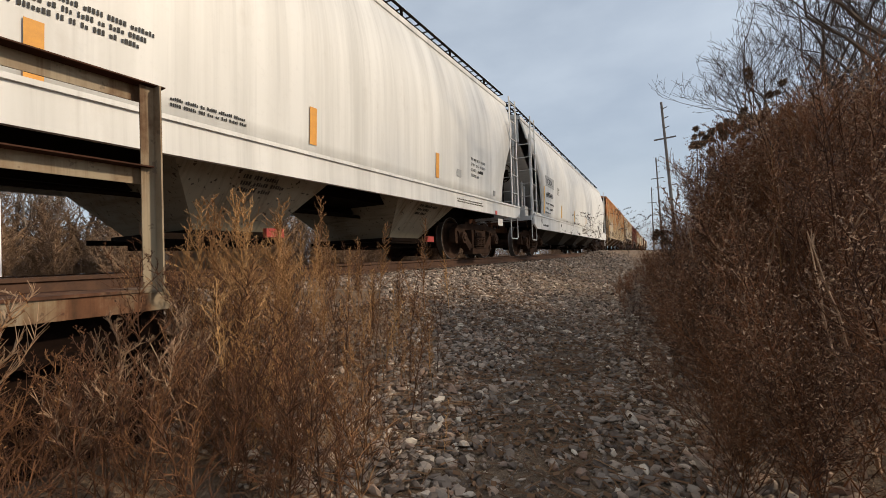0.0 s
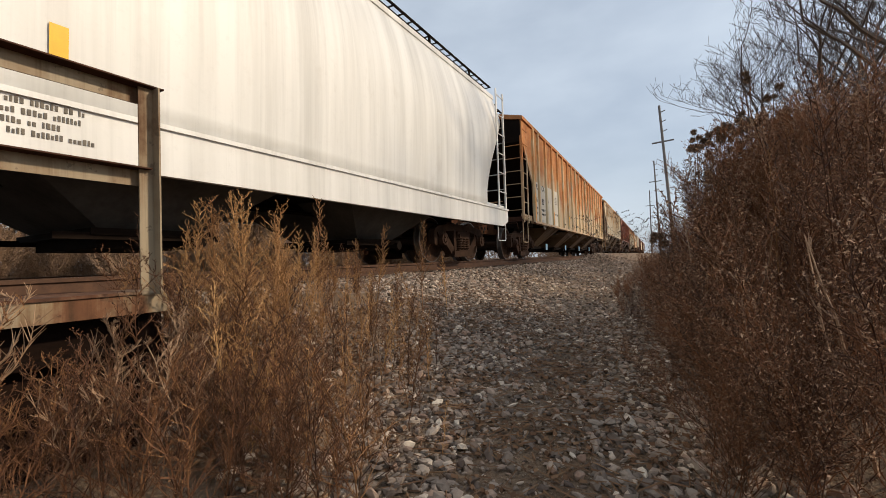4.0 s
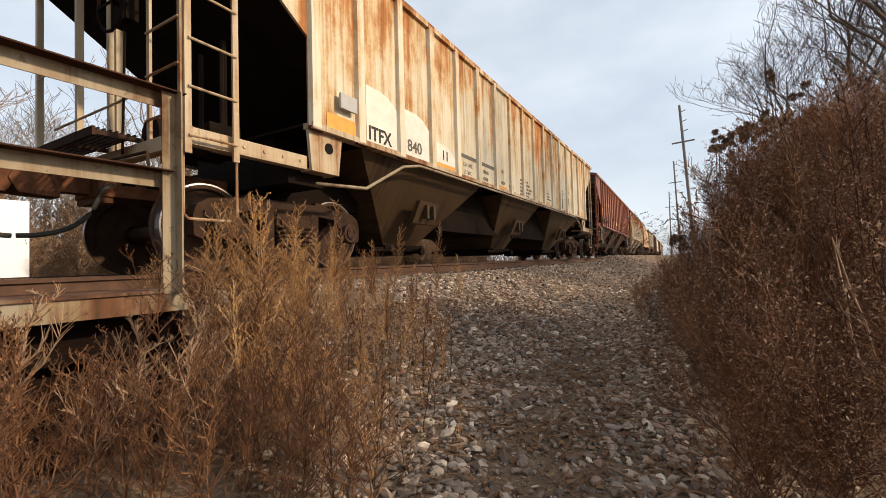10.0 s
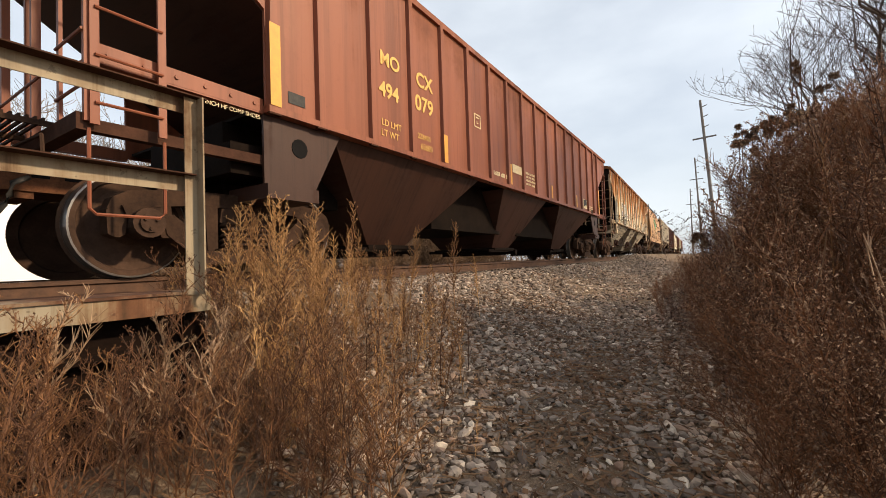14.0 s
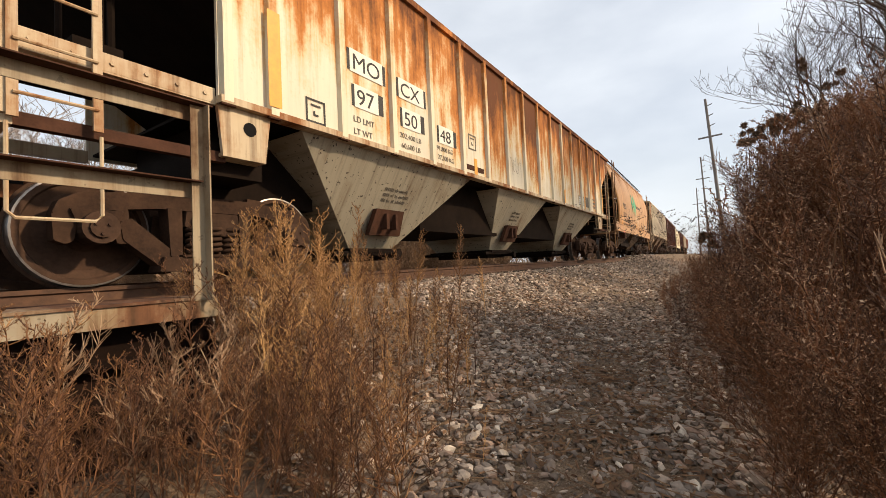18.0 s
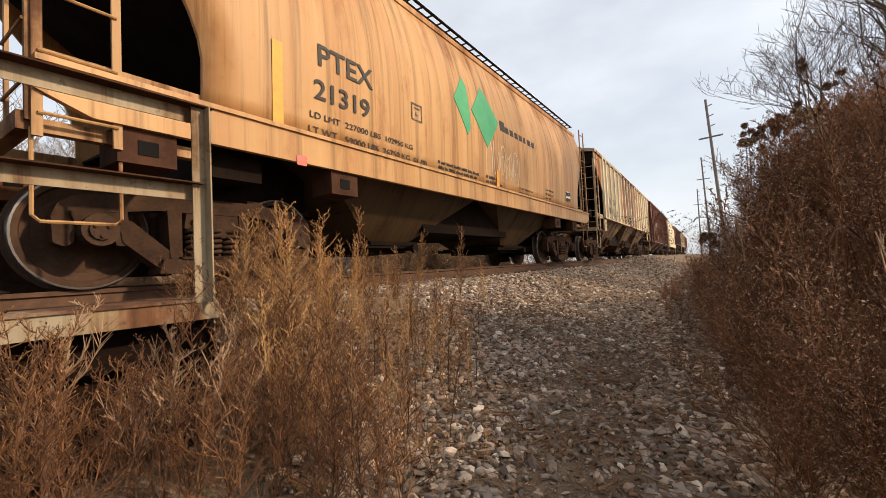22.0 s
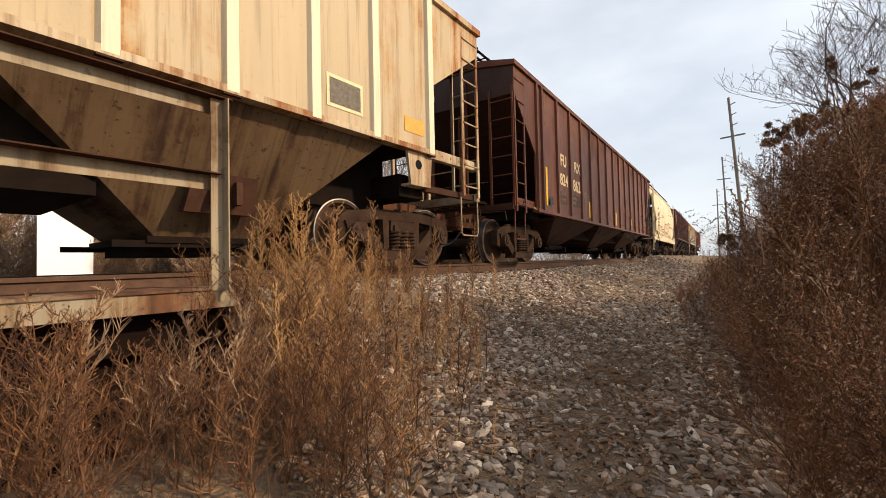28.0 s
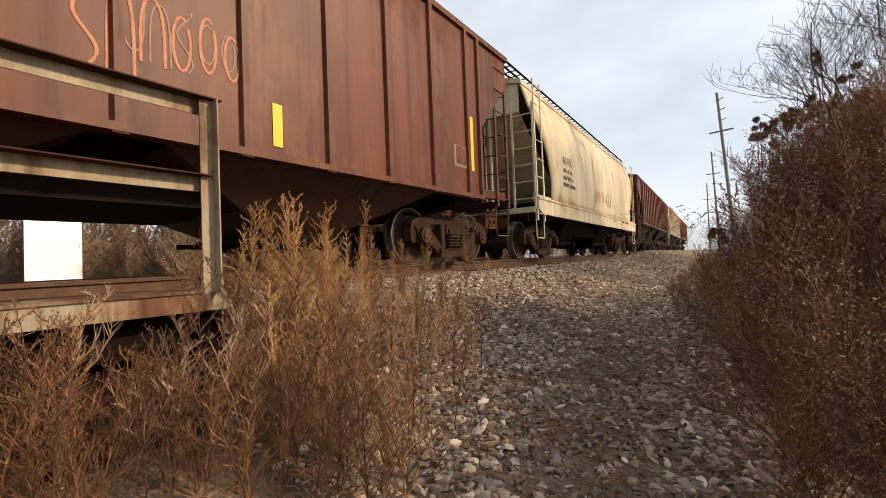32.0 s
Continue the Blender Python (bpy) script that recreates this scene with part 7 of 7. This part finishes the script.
def make_poles():
    for x, y, h, rz in ((53.5, 0.55, 17.2, -0.055), (93.5, 3.4, 18.8, -0.03), (128, 6.8, 17.5, 0.0)):
        p = empty("utility_pole", (x, y, ground_z(x, y)), "tall grey timber utility pole with crossarms", "utility pole", "poles along the track")
        p.rotation_euler = (rz, 0, 0)
        bm = bmesh.new()
        tube(bm, [(0, 0, -0.3), (0, 0, h)], 0.19, 10, 0.12)
        part("pole_shaft", bm, M["pole"], p)
        bm = bmesh.new()
        box(bm, -0.06, 0.06, -1.1, 1.1, h - 4.2, h - 4.05)
        part("crossarm", bm, M["pole"], p)
        for k in range(3):
            bm = bmesh.new()
            tube(bm, [(0, 0, h - 0.8 - k * 1.1), (0, -0.55, h - 0.65 - k * 1.1)], 0.05, 6)
            part("insulator", bm, M["pole"], p)


make_poles()


def make_board():
    b = empty("white_panel", (0, 0, 0), "plain white panel board on posts behind the track", "sign board")
    bm = bmesh.new()
    box(bm, 3.00, 4.32, 17.0, 17.05, -0.45, 2.15)
    part("sheet", bm, M["board"], b)
    for x in (3.1, 4.2):
        bm = bmesh.new()
        box(bm, x - 0.05, x + 0.05, 17.06, 17.16, ground_z(x, 17.1) - 0.1, 1.9)
        part("support", bm, M["pole"], b)


make_board()


# ---- ballast ----
def make_ballast():
    rng = random.Random(21)
    bm = bmesh.new()
    bmesh.ops.create_icosphere(bm, subdivisions=1, radius=1.0)
    base = [v.co.copy() for v in bm.verts]
    faces = [[v.index for v in f.verts] for f in bm.faces]
    bm.free()
    V, Fc = [], []
    n = 0
    while n < 66000:
        x = rng.uniform(0.9, 6.0) if n < 40000 else 6.0 + 20 * rng.random() ** 1.5
        y = rng.uniform(-0.5, track_y(x) - 0.2)
        if x < 1.3 and y > 2.0:
            continue
        if math.hypot(x, y) < 0.9:
            continue
        n += 1
        bare = noise.noise(Vector((x * 1.3, y * 1.3, 7)))
        # a trodden line of soil runs along the path
        worn = math.exp(-((y - 0.52 - 0.19 * (x - 1.5)) / 0.34) ** 2) * min(1.0, max(0.0, (5.0 - x) / 1.5))
        weedy = 0.80 if x < 3.4 and y > 1.2 + 0.42 * max(0.0, x - 0.9) else 0.0
        small = 1.0
        if rng.random() < max(worn * (1.0 + 0.6 * bare), weedy):
            # only grit is left where the soil is trodden or overgrown
            if x > 4.5 or rng.random() < 0.25:
                continue
            small = rng.choice((0.34, 0.34, 0.55, 0.8))
        s = (0.007 + 0.022 * rng.random() ** 1.9) * (small if x < 6 else 1.3)
        z = ground_z(x, y) + s * 0.4
        rot = Euler((rng.gauss(0, 0.35), rng.gauss(0, 0.35), rng.uniform(0, 6.28))).to_matrix()
        sc = Vector((s * rng.uniform(0.9, 1.8), s * rng.uniform(0.6, 1.2), s * rng.uniform(0.45, 0.9)))
        i = len(V)
        for b in base:
            j = 1 + rng.uniform(-0.34, 0.3)
            q = rot @ Vector((b.x * sc.x * j, b.y * sc.y * j, b.z * sc.z * j))
            V.append((x + q.x, y + q.y, z + q.z))
        Fc.extend([tuple(i + k for k in f) for f in faces])
    me = bpy.data.meshes.new("ballast")
    me.from_pydata(V, [], Fc)
    me.materials.append(M["stone"])
    tagged(new("ballast", me), "loose grey crushed stone ballast on the track shoulder", "ballast", kind="stuff")


make_ballast()


def make_litter():
    """Broken stalks and leaf scraps strewn over the path."""
    rng = random.Random(31)
    V, Fc = [], []
    for n in range(8500):
        x = 0.9 + 5.0 * rng.random() ** 1.3
        y = rng.uniform(-0.1, 2.6)
        if (x < 1.3 and y > 2.0) or rng.random() > 0.35 + 0.65 * abs(noise.noise(Vector((x * 1.7, y * 1.7, 2)))) * 2:
            continue
        z = ground_z(x, y) + rng.uniform(0.012, 0.03)
        a, l, w = rng.uniform(0, 6.28), rng.uniform(0.012, 0.075), rng.uniform(0.0015, 0.004)
        if rng.random() < 0.3:
            l, w = rng.uniform(0.008, 0.016), rng.uniform(0.006, 0.011)
        d = Vector((math.cos(a), math.sin(a), rng.uniform(-0.25, 0.25))) * l
        e = Vector((-math.sin(a), math.cos(a), rng.uniform(-0.4, 0.4))) * w
        p = Vector((x, y, z))
        up = Vector((0, 0, w * 1.2))
        i = len(V)
        V.extend(tuple(q) for q in (p - d - e, p - d + e, p - d + up, p + d - e, p + d + e, p + d + up))
        Fc.extend([(i, i + 1, i + 4, i + 3), (i + 1, i + 2, i + 5, i + 4), (i + 2, i, i + 3, i + 5)])
    me = bpy.data.meshes.new("dry_litter")
    me.from_pydata(V, [], Fc)
    me.materials.append(M["litter"])
    tagged(new("dry_litter", me), "broken dry stalks and leaf scraps on the path", "litter", kind="stuff")


make_litter()


# ---- what moves ----
def car_pose(c, t):
    x = c["mid"] - travel(t)
    h = c["L"] / 2 - c["tc"]
    a, b = Vector((x - h, track_y(x - h), 0)), Vector((x + h, track_y(x + h), 0))
    d = b - a
    m = (a + b) / 2
    return Matrix.Translation(m) @ Matrix.Rotation(math.atan2(d.y, d.x), 4, "Z")


def motions():
    for car, c in CARS:
        walk(car, [(t, car_pose(c, t)) for t in range(0, 33)])
    for k, w in enumerate(WHEELSETS):
        at = w.location.copy()
        walk(w, [(t / 10, Matrix.Translation(at) @ Matrix.Rotation(-(travel(t / 10) - travel(0)) / 0.457 + k, 4, "Y")) for t in range(0, 321)])


motions()
